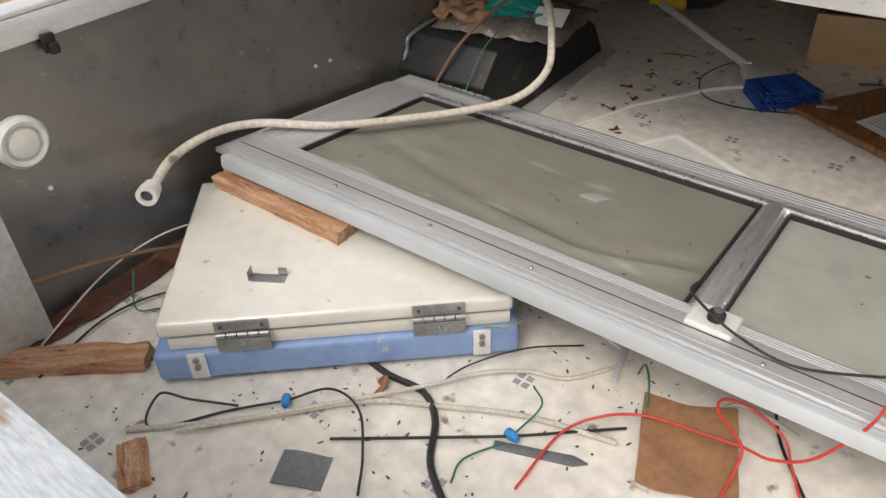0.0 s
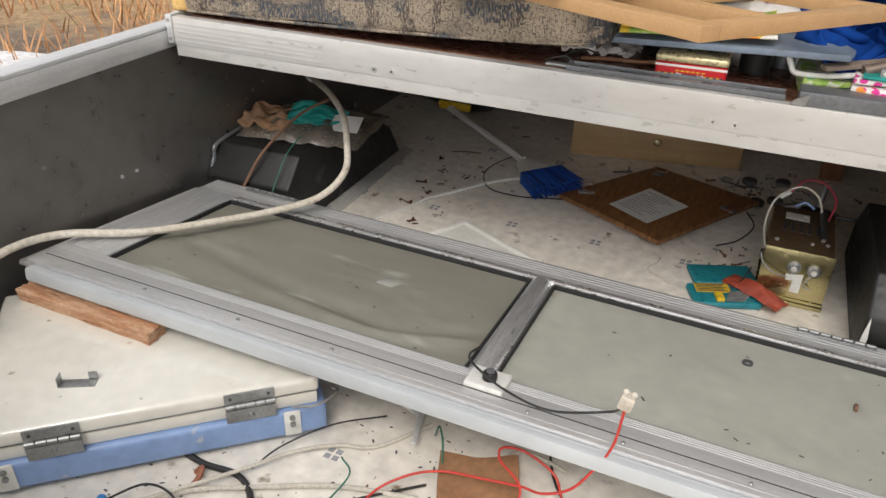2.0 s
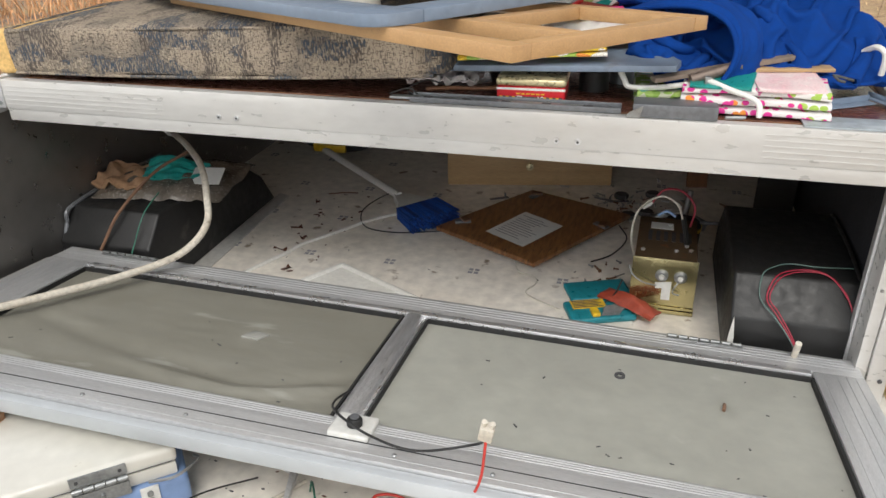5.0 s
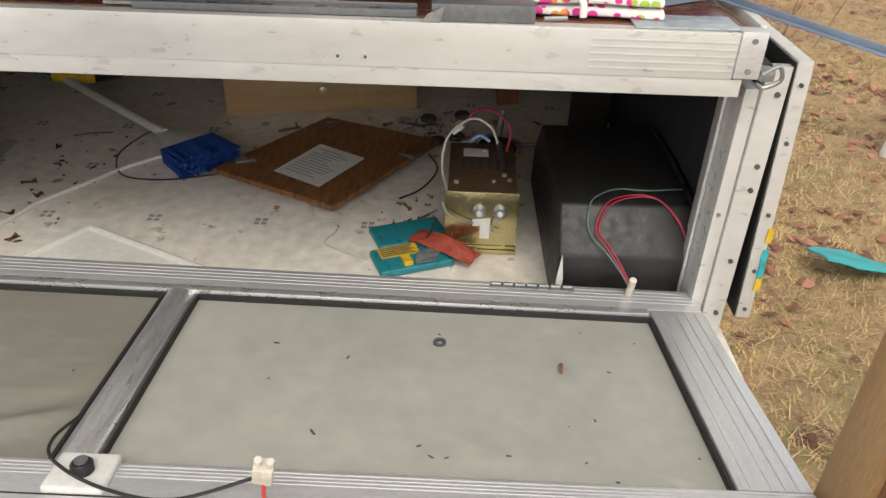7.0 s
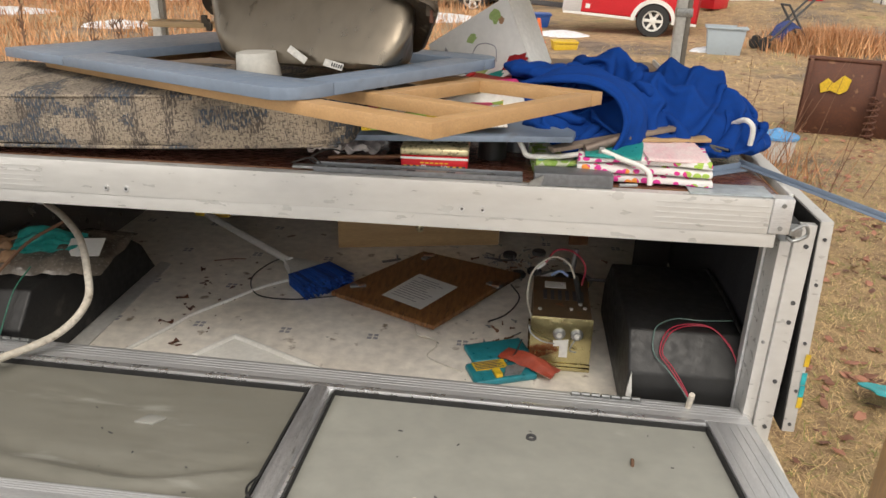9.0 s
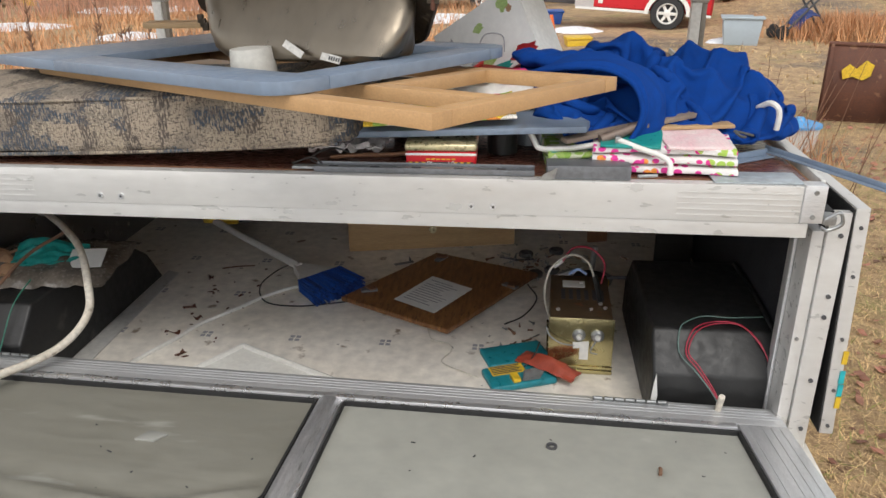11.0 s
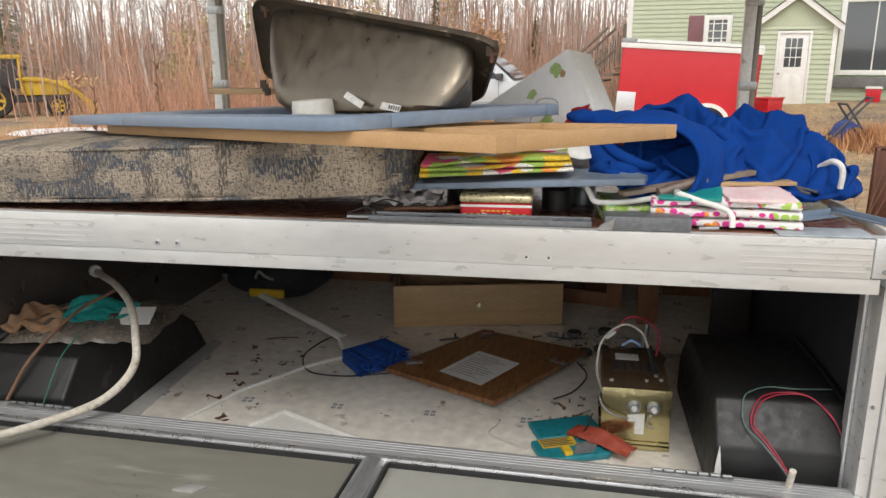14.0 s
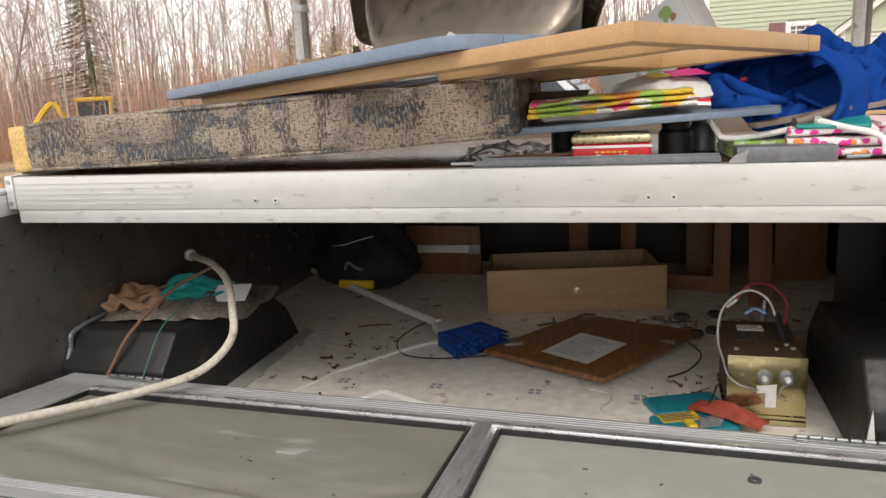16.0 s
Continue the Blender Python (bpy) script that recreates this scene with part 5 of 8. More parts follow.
def build_tool_bag():
    t = thing("tool_bag", pose(-1.12, 1.44, 0.0), "black cloth tool bag with yellow trim", "bag")

    def shape(u, v):
        a = 2 * math.pi * u
        r = math.sin(math.pi * min(v, 0.999) ** 0.7)
        k = 1 + 0.18 * noise.noise((math.cos(a) * 1.5, math.sin(a) * 1.5, v * 2.5))
        return Vector((0.23 * r * math.cos(a) * k, 0.17 * r * math.sin(a) * k, max(0.0, 0.34 * v * (0.85 + 0.2 * noise.noise((math.cos(a) * 2, math.sin(a) * 2, v * 3))))))

    part("body", surface(shape, 40, 22, True), CLOTHSHADE, t)
    part("trim", block((-0.08, -0.178, 0.05), (0.07, -0.160, 0.085), 0.008), YELLOW, t, "yellow plastic trim")
    part("buckle", tube([(-0.05, -0.170, 0.13), (-0.03, -0.180, 0.16), (0.0, -0.180, 0.14), (0.03, -0.178, 0.13)], 0.006), GALV, t)
    part("handle", tube([(-0.12, 0.0, 0.28), (-0.08, 0, 0.36), (0.05, 0, 0.37), (0.12, 0, 0.29)], 0.012), CLOTHSHADE, t)


build_tool_bag()
cord("wire", [(-1.24, 1.30, 0.22), (-1.16, 1.24, 0.235), (-1.08, 1.22, 0.26), (-1.02, 1.22, 0.275)], 0.0035, WIREW, "thin white wire over the tool bag")


def build_cabinets():
    """Remains of the galley cabinets against the far wall."""
    t = thing("lower_cupboard", pose(-1.05, 1.72, 0.0), "dark wood cabinet base with a drawer slide", "cabinet")
    part("board", block((0, 0, 0), (0.34, 0.02, 0.22), 0.002), OAKD, t)
    s = part("slide", block((0.05, -0.010, 0.10), (0.34, -0.001, 0.135), 0.002), PVC, t, "white metal drawer slide")
    part("slide_end", block((0.29, -0.014, 0.096), (0.342, -0.0105, 0.138), 0.002), GALV, s)
    for x, w, lean in ((0.16, 0.10, 0), (0.50, 0.19, 0), (-0.32, 0.08, 0)):
        u = thing("cabinet_upright", pose(x, 1.72, 0.0), "brown wooden cabinet upright near the far wall", "cabinet part", "cabinet uprights")
        part("board", block((0, 0, 0), (w, 0.018, 0.62), 0.002), OAKD, u)
    u = thing("bare_cupboard", pose(-0.10, 1.60, 0.0, 0, 0, -14), "brown wooden cabinet face frame leaning in the dark", "cabinet part")
    part("stile", block((0, 0, 0), (0.06, 0.018, 0.55), 0.002), OAKD, u)
    part("stile", block((0.36, 0, 0), (0.42, 0.018, 0.55), 0.002), OAKD, u)
    part("rail", block((0.0605, 0, 0), (0.3595, 0.018, 0.06), 0.002), OAKD, u)
    p = thing("grey_divider", pose(0.585, 1.10, 0.0), "divider panel behind the wheel well, coloured dark for shade", "panel")
    # board coloured dark for the shade behind the well
    part("board", block((0, 0, 0), (0.13, 0.018, 0.60), 0.002), SHADEIN, p)
    part("cleat", block((0.14, -0.02, 0.40), (0.152, 0.02, 0.42), 0.001), PVC, p)
    q = thing("brown_board", pose(0.36, 1.32, 0.0, -6, 0, 12), "short brown board leaning by the wheel well", "board")
    part("board", block((0, 0, 0), (0.08, 0.012, 0.42), 0.002), OAKD, q)


build_cabinets()


def build_motor():
    t = thing("pump_motor", pose(0.335, 0.84, 0.0), "grey cast bracket and black motor with yellow label", "motor")
    part("can", lathe([(0.001, 0), (0.060, 0), (0.062, 0.055), (0.055, 0.070), (0.001, 0.070)], 26), BLACKP, t, "black motor can")
    part("label_ring", lathe([(0.0625, 0.045), (0.064, 0.045), (0.064, 0.056), (0.0625, 0.056)], 26), YELLOW, t, "yellow label")
    b = part("bracket", prism([(-0.10, 0.0), (0.08, 0.0), (0.09, 0.03), (0.05, 0.05), (0.0, 0.045), (-0.06, 0.055), (-0.105, 0.035)], 0.08, 0.105, "y", bevel=0.006), GALV, t, "grey cast bracket")
    for x in (-0.055, 0.035):
        part("hole", rod((x, 0.074, 0.027), (x, 0.081, 0.027), 0.014, seg=16), INKD, b, "dark hole")
    part("spindle", rod((0.01, 0.09, 0.05), (0.02, 0.10, 0.14), 0.010, seg=12), GALV, t)
    part("arm", rod((0.05, 0.02, 0.06), (0.14, 0.01, 0.068), 0.006), GREYM, t)


build_motor()


def hardware_scatter():
    """Loose screws, springs, washers and black rings between the drawer and the cabinet door."""
    rng = random.Random(21)
    for k in range(78):
        x, y = rng.gauss(0.16, 0.10), rng.gauss(1.08, 0.08)
        if k % 5 == 0:
            x, y = rng.uniform(0.05, 0.16), rng.uniform(0.38, 0.62)
        a = rng.uniform(0, math.pi)
        r = rng.uniform(0.0022, 0.0048)
        ln = rng.uniform(0.012, 0.035)
        s = thing("screw", pose(x, y, r + 0.0015, 0, 0, math.degrees(a)), "loose steel screw lying on the dirty vinyl", "screw", "loose screws")
        part("shank", rod((0, 0, 0), (ln, 0, 0), r * 0.7, seg=6), GALV if k % 3 else RUSTW, s)
        part("head", rod((-0.003, 0, 0), (0, 0, 0), r * 1.3, seg=8), GALV if k % 3 else RUSTW, s)
    for x, y in ((0.12, 1.16), (0.215, 1.02), (0.155, 0.98), (0.235, 1.20)):
        solo("rubber_ring", lathe([(0.012, 0), (0.026, 0), (0.028, 0.010), (0.024, 0.016), (0.012, 0.014)], 20), INKD, pose(x, y, 0.0015), "black rubber ring lying among loose screws", "ring", "rubber rings")
    for x, y, a in ((-0.36, 1.02, 30), (0.02, 1.13, -20), (0.08, 1.10, 15)):
        b = thing("angle_bracket", pose(x, y, 0.0015, 0, 0, a), "small grey metal angle bracket on the vinyl", "bracket", "small brackets")
        part("leaf", block((0, 0, 0), (0.075, 0.016, 0.003), 0.0008), GREYM, b)
        part("leaf", block((0.060, 0.0, 0.0032), (0.063, 0.016, 0.020), 0.0008), GREYM, b)
    for k in range(5):
        x, y = (-0.96, -0.98, -0.88, -1.0, -0.92)[k], (0.45, 0.62, 0.33, 0.85, 0.55)[k]
        solo("dry_leaf", sheet(0.045 - 0.004 * k, 0.016, lambda u, v: 0.006 * math.sin(u * 4 + v * 3), 0.001), RUST, pose(x, y, 0.006, 0, 0, 37 * k), "curled dry brown leaf on the vinyl", "leaf", "dry leaves")


hardware_scatter()
cord("wire", [(-1.02, 0.22, 0.005), (-0.93, 0.42, 0.005), (-0.90, 0.50, 0.006), (-0.82, 0.62, 0.006), (-0.75, 0.73, 0.005), (-0.66, 0.81, 0.006), (-0.58, 0.82, 0.006)], 0.0072, PVC, "thin white wire trailing over the vinyl")
cord("wire", [(-0.46, 0.86, 0.006), (-0.40, 0.87, 0.010), (-0.36, 0.84, 0.008)], 0.004, WIREW, "short white wire beside the broom")
cord("wire", [(-0.70, 0.92, 0.05), (-0.77, 0.90, 0.02), (-0.80, 0.80, 0.006), (-0.74, 0.68, 0.005), (-0.62, 0.66, 0.005), (-0.50, 0.695, 0.006), (-0.40, 0.72, 0.012)], 0.0038, WIREK, "thin black wire looped round the broom")
cord("wire", [(-0.17, 0.505, 0.03), (-0.15, 0.46, 0.018), (-0.10, 0.45, 0.012), (-0.09, 0.42, 0.004), (-0.11, 0.36, 0.003), (-0.04, 0.31, 0.003), (0.0, 0.29, 0.003)], 0.0032, WIREW, "frayed white cord under the cabinet door")
cord("wire", [(0.06, 0.60, 0.005), (0.12, 0.66, 0.008), (0.16, 0.78, 0.01), (0.13, 0.88, 0.012)], 0.004, WIREK, "black wire by the cabinet door")
# wires on the wheel wells
TEALW = mat("grey_green_wire", (0.10, 0.17, 0.15), (0.08, 0.13, 0.12), 20, 0.45)
cord("wire", [(0.578, 0.055, 0.115), (0.560, 0.085, 0.135), (0.530, 0.112, 0.165), (0.497, 0.150, 0.192), (0.500, 0.190, 0.236), (0.528, 0.225, 0.242), (0.570, 0.251, 0.242), (0.63, 0.248, 0.242), (0.715, 0.262, 0.241)], 0.0030, TEALW, "grey-green wire coiled on the black wheel well")
cord("wire", [(0.580, 0.055, 0.115), (0.562, 0.088, 0.138), (0.535, 0.118, 0.168), (0.512, 0.150, 0.194), (0.532, 0.188, 0.236), (0.585, 0.222, 0.242), (0.645, 0.215, 0.242), (0.684, 0.176, 0.220), (0.702, 0.148, 0.190)], 0.0030, WIREO, "dark red wire coiled on the black wheel well")
cord("wire", [(0.583, 0.055, 0.115), (0.566, 0.090, 0.140), (0.540, 0.122, 0.172), (0.518, 0.150, 0.196), (0.540, 0.184, 0.234), (0.592, 0.212, 0.243), (0.650, 0.205, 0.242), (0.690, 0.166, 0.210), (0.706, 0.138, 0.178)], 0.0028, WIREO, "second dark red wire on the black wheel well")
solo("wire_sleeve", rod((0, 0, -0.025), (0, 0, 0.025), 0.0075, seg=10), HOSE, pose(0.580, 0.052, 0.118, 20, 0, 0), "yellowed plastic sleeve round the wire ends", "sleeve")


def bag_on_well():
    t = thing("scrap_bag", pose(-1.275, 0.40, 0.236, 0, 0, 8), "crumpled clear plastic bag of brown scraps", "bag")
    f = lambda u, v: Vector(((u - 0.5) * 0.42, (v - 0.5) * 0.32, 0.008 + 0.050 * (math.sin(math.pi * u) * math.sin(math.pi * v)) ** 0.5 + 0.016 * noise.noise((u * 5, v * 4, 1)) + 0.006 * noise.noise((u * 14, v * 11, 2))))
    part("film", slab(f, 48, 34, 0.002), CLEARBAG, t)
    part("packet", sheet(0.19, 0.09, lambda u, v: 0.02 * math.sin(u * 5) * v + 0.012 * noise.noise((u * 5, v * 5, 3)), 0.008, pose(0.03, -0.05, 0.068, 22, 0, 5)), TEALC, t, "teal packet")
    part("card", sheet(0.10, 0.07, lambda u, v: 0.003 * u, 0.003, pose(0.14, -0.07, 0.055, 25, 0, 0)), PAPER, t, "pale card")
    part("brown_scrap", sheet(0.18, 0.12, lambda u, v: 0.03 * noise.noise((u * 4, v * 4, 9)), 0.010, pose(-0.13, -0.07, 0.052, 14, 0, -8)), DOUGH, t, "brown paper scrap")
    cord("rusty_rod", [(-1.345, 0.055, 0.12), (-1.33, 0.08, 0.165), (-1.30, 0.14, 0.245), (-1.26, 0.28, 0.32), (-1.20, 0.38, 0.355)], 0.0055, RUSTW, "thin rusty rod leaning on the wheel well", "rod")
    cord("wire", [(-1.235, 0.055, 0.12), (-1.23, 0.078, 0.16), (-1.22, 0.14, 0.243), (-1.215, 0.22, 0.28)], 0.003, WIREG, "thin green wire hanging over the wheel well")


bag_on_well()
cord("wire", [(-0.99, 0.93, 0.006), (-0.93, 0.95, 0.008), (-0.875, 0.955, 0.01)], 0.004, RUSTW, "thin rusty nail-like wire on the vinyl")

# ---- things heaped on the deck ----
def build_cushion():
    t = thing("seat_cushion", pose(-1.452, 0.018, 0.668, 0, -2.3, 0), "long foam seat cushion in woven tan and blue cover", "cushion")
    L, D, H = 1.20, 0.47, 0.128

    def soft(lo, hi, b):
        bm = block(lo, hi)
        bmesh.ops.subdivide_edges(bm, edges=list(bm.edges), cuts=14, use_grid_fill=True)
        c = [(p + q) / 2 for p, q in zip(lo, hi)]
        h = [(q - p) / 2 for p, q in zip(lo, hi)]
        for v in bm.verts:
            d = [(v.co[k] - c[k]) / h[k] for k in range(3)]
            for k in range(3):
                others = [abs(d[j]) for j in range(3) if j != k]
                v.co[k] -= math.copysign(b * sum(max(0, o - 0.75) ** 2 * 9 for o in others), d[k]) if abs(d[k]) > 0.99 else 0
            v.co += Vector((0, 0.010 * noise.noise((v.co.x * 5, v.co.z * 9, 0)), 0.009 * noise.noise((v.co.x * 4, v.co.y * 6, 5))))
        return bm

    part("cover", soft((0, 0, 0.002), (L, D, H), 0.028), TAPESTRY, t)
    part("foam", block((-0.035, 0.014, 0.006), (0.02, D - 0.02, H - 0.012), 0.012, 3), mat("yellow_foam", (0.66, 0.44, 0.17), (0.55, 0.34, 0.12), 14, 0.9, 0, 0.6, 90), t, "bare yellow foam end")
    part("piping", tube([(0.03, 0.006, 0.012), (0.4, 0.0, 0.006), (0.8, 0.0, 0.006), (L - 0.03, 0.008, 0.012)], 0.004), TAPESTRY, t)
    part("top_piping", tube([(0.03, 0.012, H - 0.012), (0.4, 0.004, H - 0.008), (0.8, 0.004, H - 0.008), (L - 0.03, 0.012, H - 0.012)], 0.004), TAPESTRY, t)


build_cushion()

TAN = Matrix.Translation((-0.022, -0.445, 0.874)) @ Matrix(((-0.811, 0.585, 0, 0), (0.585, 0.811, 0, 0), (-0.0486, -0.033, 1, 0), (0, 0, 0, 1)))


def build_tan_frame():
    """A cabinet face frame: u runs along its long rails, v across."""
    t = thing("cabinet_face_frame", I4, "tan painted wooden cabinet face frame lying flat", "frame")

    def bar(name, u0, u1, v0, v1):
        part(name, block((u0, v0, 0), (u1, v1, 0.026), 0.002, m=TAN), TANW, t)

    bar("front_rail", 0, 1.42, 0, 0.044)
    bar("back_rail", 0, 1.42, 0.472, 0.512)
    bar("end_stile", 0.0005, 0.038, 0.0445, 0.4715)
    bar("mid_rail", 0.0385, 0.60, 0.165, 0.203)
    bar("stile", 0.285, 0.325, 0.2035, 0.4715)
    bar("far_stile", 1.36, 1.42, 0.0445, 0.4715)


build_tan_frame()

BLU = Matrix.Translation((-0.295, -0.290, 0.886)) @ Matrix(((-0.825, 0.565, 0, 0), (0.565, 0.825, 0, 0), (-0.048, -0.010, 1, 0), (0, 0, 0, 1)))


def build_blue_frame():
    """A hatch frame with round corners, its opening under the sink."""
    t = thing("hatch_frame", I4, "blue-grey painted frame with rounded corners and opening", "frame")

    def corner(cx, cy, r, a0):
        return [(cx + r * math.cos(radians(a0 + k * 15)), cy + r * math.sin(radians(a0 + k * 15))) for k in range(7)]

    U, V, th = 1.20, 0.66, 0.024
    part("front_band", prism(corner(0.07, 0.07, 0.07, 180) + [(0.86, 0.0), (0.86, 0.11), (0.10, 0.11), (0.0, 0.11)], 0, th, bevel=0.003, m=BLU), BLUEG, t)
    part("right_band", prism([(0, 0.1105), (0.09, 0.1105), (0.09, 0.57), (0, 0.57)], 0, th, bevel=0.003, m=BLU), BLUEG, t)
    part("back_band", prism([(0, 0.5705), (0.86, 0.5705), (0.86, V), (0.07, V)] + corner(0.07, V - 0.07, 0.07, 90)[1:], 0, th, bevel=0.003, m=BLU), BLUEG, t)
    part("left_panel", prism([(0.8605, 0.0), (U, 0.0), (U, V), (0.8605, V)], 0, th, bevel=0.003, m=BLU), BLUEG, t)


build_blue_frame()
solo("brown_board", block((-0.32, -0.03, 0), (0.32, 0.03, 0.016), 0.002), OAK, pose(-0.62, 0.58, 0.905, 0, 0, 6), "thin brown board lying behind the sink", "board")


def build_sink():
    t = thing("sink_basin", I4, "stained stainless-steel sink basin with soiled rim", "sink")
    rim = [Vector(p) for p in ((-0.690, 0.31, 1.155), (-0.065, 0.035, 1.041), (-0.130, 0.25, 0.905), (-0.745, 0.50, 0.950))]
    low = [Vector(p) for p in ((-0.605, 0.125, 0.882), (-0.165, -0.035, 0.900), (-0.130, 0.17, 0.882), (-0.555, 0.36, 0.876))]

    def ring(quad, s, n, k=72):
        out = []
        for i in range(k):
            a = 2 * math.pi * i / k
            c, d = math.cos(a), math.sin(a)
            u = math.copysign(abs(c) ** (2 / n), c) * s
            v = math.copysign(abs(d) ** (2 / n), d) * s
            u, v = (u + 1) / 2, (v + 1) / 2
            out.append((quad[0] * (1 - v) + quad[3] * v) * (1 - u) + (quad[1] * (1 - v) + quad[2] * v) * u)
        return out

    def mixq(f):
        return [a.lerp(b, f) for a, b in zip(rim, low)]

    def loft(rings, bm=None, cap=False):
        bm = bm or bmesh.new()
        vs = [[bm.verts.new(p) for p in r] for r in rings]
        for a, b in zip(vs, vs[1:]):
            for i in range(len(a)):
                bm.faces.new((a[i], a[(i + 1) % len(a)], b[(i + 1) % len(a)], b[i]))
        if cap:
            bm.faces.new(vs[-1])
        bmesh.ops.recalc_face_normals(bm, faces=bm.faces)
        return bm

    nrm = (rim[1] - rim[0]).cross(rim[3] - rim[0]).normalized()
    nrm = -nrm if nrm.z < 0 else nrm
    lift = lambda r, d: [p + nrm * d for p in r]
    part("rim", loft([lift(ring(rim, 0.86, 6), -0.004), lift(ring(rim, 0.995, 7), -0.006), lift(ring(rim, 1.02, 8), -0.012), lift(ring(rim, 1.03, 8), -0.004), lift(ring(rim, 1.02, 8), 0.004), lift(ring(rim, 0.86, 6), 0.004)]), STEELD, t, "dark soiled rim")
    wall = [ring(rim, 0.862, 6), ring(mixq(0.03), 0.875, 6), ring(mixq(0.12), 0.90, 6), ring(mixq(0.28), 0.93, 6), ring(mixq(0.5), 0.965, 6), ring(mixq(0.75), 0.975, 6), ring(mixq(0.90), 0.95, 5.5), ring(mixq(0.97), 0.87, 5), ring(low, 0.75, 5), ring(low, 0.3, 4)]
    part("basin", loft(wall, cap=True), STEEL, t)
    near = rim[0].lerp(rim[1], 0.52)
    for f in (0.03, 0.52, 0.965):
        p = rim[0].lerp(rim[1], f) + Vector((0.004, 0.020, -0.016))
        c = part("clip", block((-0.012, -0.008, -0.022), (0.012, 0.008, 0.010), 0.003, m=Matrix.Translation(p)), STEELD, t, "rusty mounting clip")
        part("clip_screw", rod(p + Vector((0, -0.002, -0.034)), p + Vector((0, -0.006, -0.008)), 0.005), RUST, c)
    for k in range(3):
        part("clip_tip", block((-0.008, -0.006, -0.014), (0.008, 0.006, 0.008), 0.003, m=Matrix.Translation(rim[3] + Vector((-0.012 + 0.006 * k, -0.01, -0.012 - 0.010 * k)))), STEELD, t)

    # stickers on the near wall
    def on_wall(u, f):
        q = mixq(f)
        return q[0].lerp(q[1], u)

    for u, f, w, a in ((0.555, 0.88, 0.058, -24), (0.755, 0.95, 0.050, -8)):
        p = on_wall(u, f) + Vector((-0.012, -0.008, 0.004))
        m = Matrix.Translation(p) @ pose(0, 0, 0, 64, 0, -22) @ pose(0, 0, 0, 0, 0, a)
        s = part("sticker", sheet(w, 0.015, lambda x, y: 0, 0.001, m), OLDPAPER, t, "grubby white sticker")
        if f == 0.95:
            for k in range(5):
                part("print_bar", block((-0.004 + 0.006 * k, -0.004, 0.0005), (-0.001 + 0.006 * k, 0.004, 0.0015), m=m), INKD, s, smooth=False)
    neck = Matrix.Translation((-0.474, 0.080, 0.915)) @ pose(0, 0, 0, 0, -4, 0)
    part("drain_pipe", lathe([(0.001, 0.004), (0.044, 0.002), (0.046, -0.010), (0.050, -0.062), (0.048, -0.070), (0.042, -0.070), (0.040, -0.030), (0.001, -0.030)], 32, neck), GREYPVC, t, "white plastic drain tailpiece")


build_sink()


def build_carton():
    m = Matrix.Translation((-0.150, 0.58, 0.880)) @ pose(0, 0, 0, 0, 0, -28) @ pose(0, 0, 0, -8, -31, 0)
    t = thing("product_carton", m, "white printed cardboard carton tipped on its side", "box")
    part("carton", block((0, 0, -0.185), (0.28, 0.115, 0), 0.003), PAPER, t)
    part("flap", block((0.2805, 0.0, -0.183), (0.2835, 0.112, -0.002), 0.001), PVC, t)
    for (x0, z0, x1, z1), c in (((0.215, -0.050, 0.247, -0.012), LEAFINK), ((0.236, -0.058, 0.254, -0.040), DOUGH), ((0.125, -0.062, 0.158, -0.040), LEAFINK), ((0.12, -0.150, 0.175, -0.122), LEAFINK), ((0.085, -0.145, 0.118, -0.116), INK), ((0.205, -0.184, 0.279, -0.146), DARKRED), ((0.12, -0.184, 0.203, -0.160), TEALC), ((0.225, -0.180, 0.255, -0.160), YELLOW), ((0.045, -0.070, 0.056, -0.036), INK)):
        cx, cz, rx, rz = (x0 + x1) / 2, (z0 + z1) / 2, (x1 - x0) / 2, (z1 - z0) / 2
        blob = [(cx + rx * math.cos(k * 0.4488) * (1 + 0.25 * math.sin(k * 2.1 + x0 * 90)), cz + rz * math.sin(k * 0.4488) * (1 + 0.2 * math.cos(k * 1.7 + z0 * 70))) for k in range(14)]
        part("print_patch", prism(blob, -0.0012, -0.0004, "y"), c, t, "printed colour patch", smooth=False)
    part("print_arc", tube([(0.10, -0.001, -0.12), (0.15, -0.001, -0.075), (0.20, -0.001, -0.10), (0.19, -0.001, -0.14)], 0.0016, 5), INK, t, "printed grey line")


build_carton()


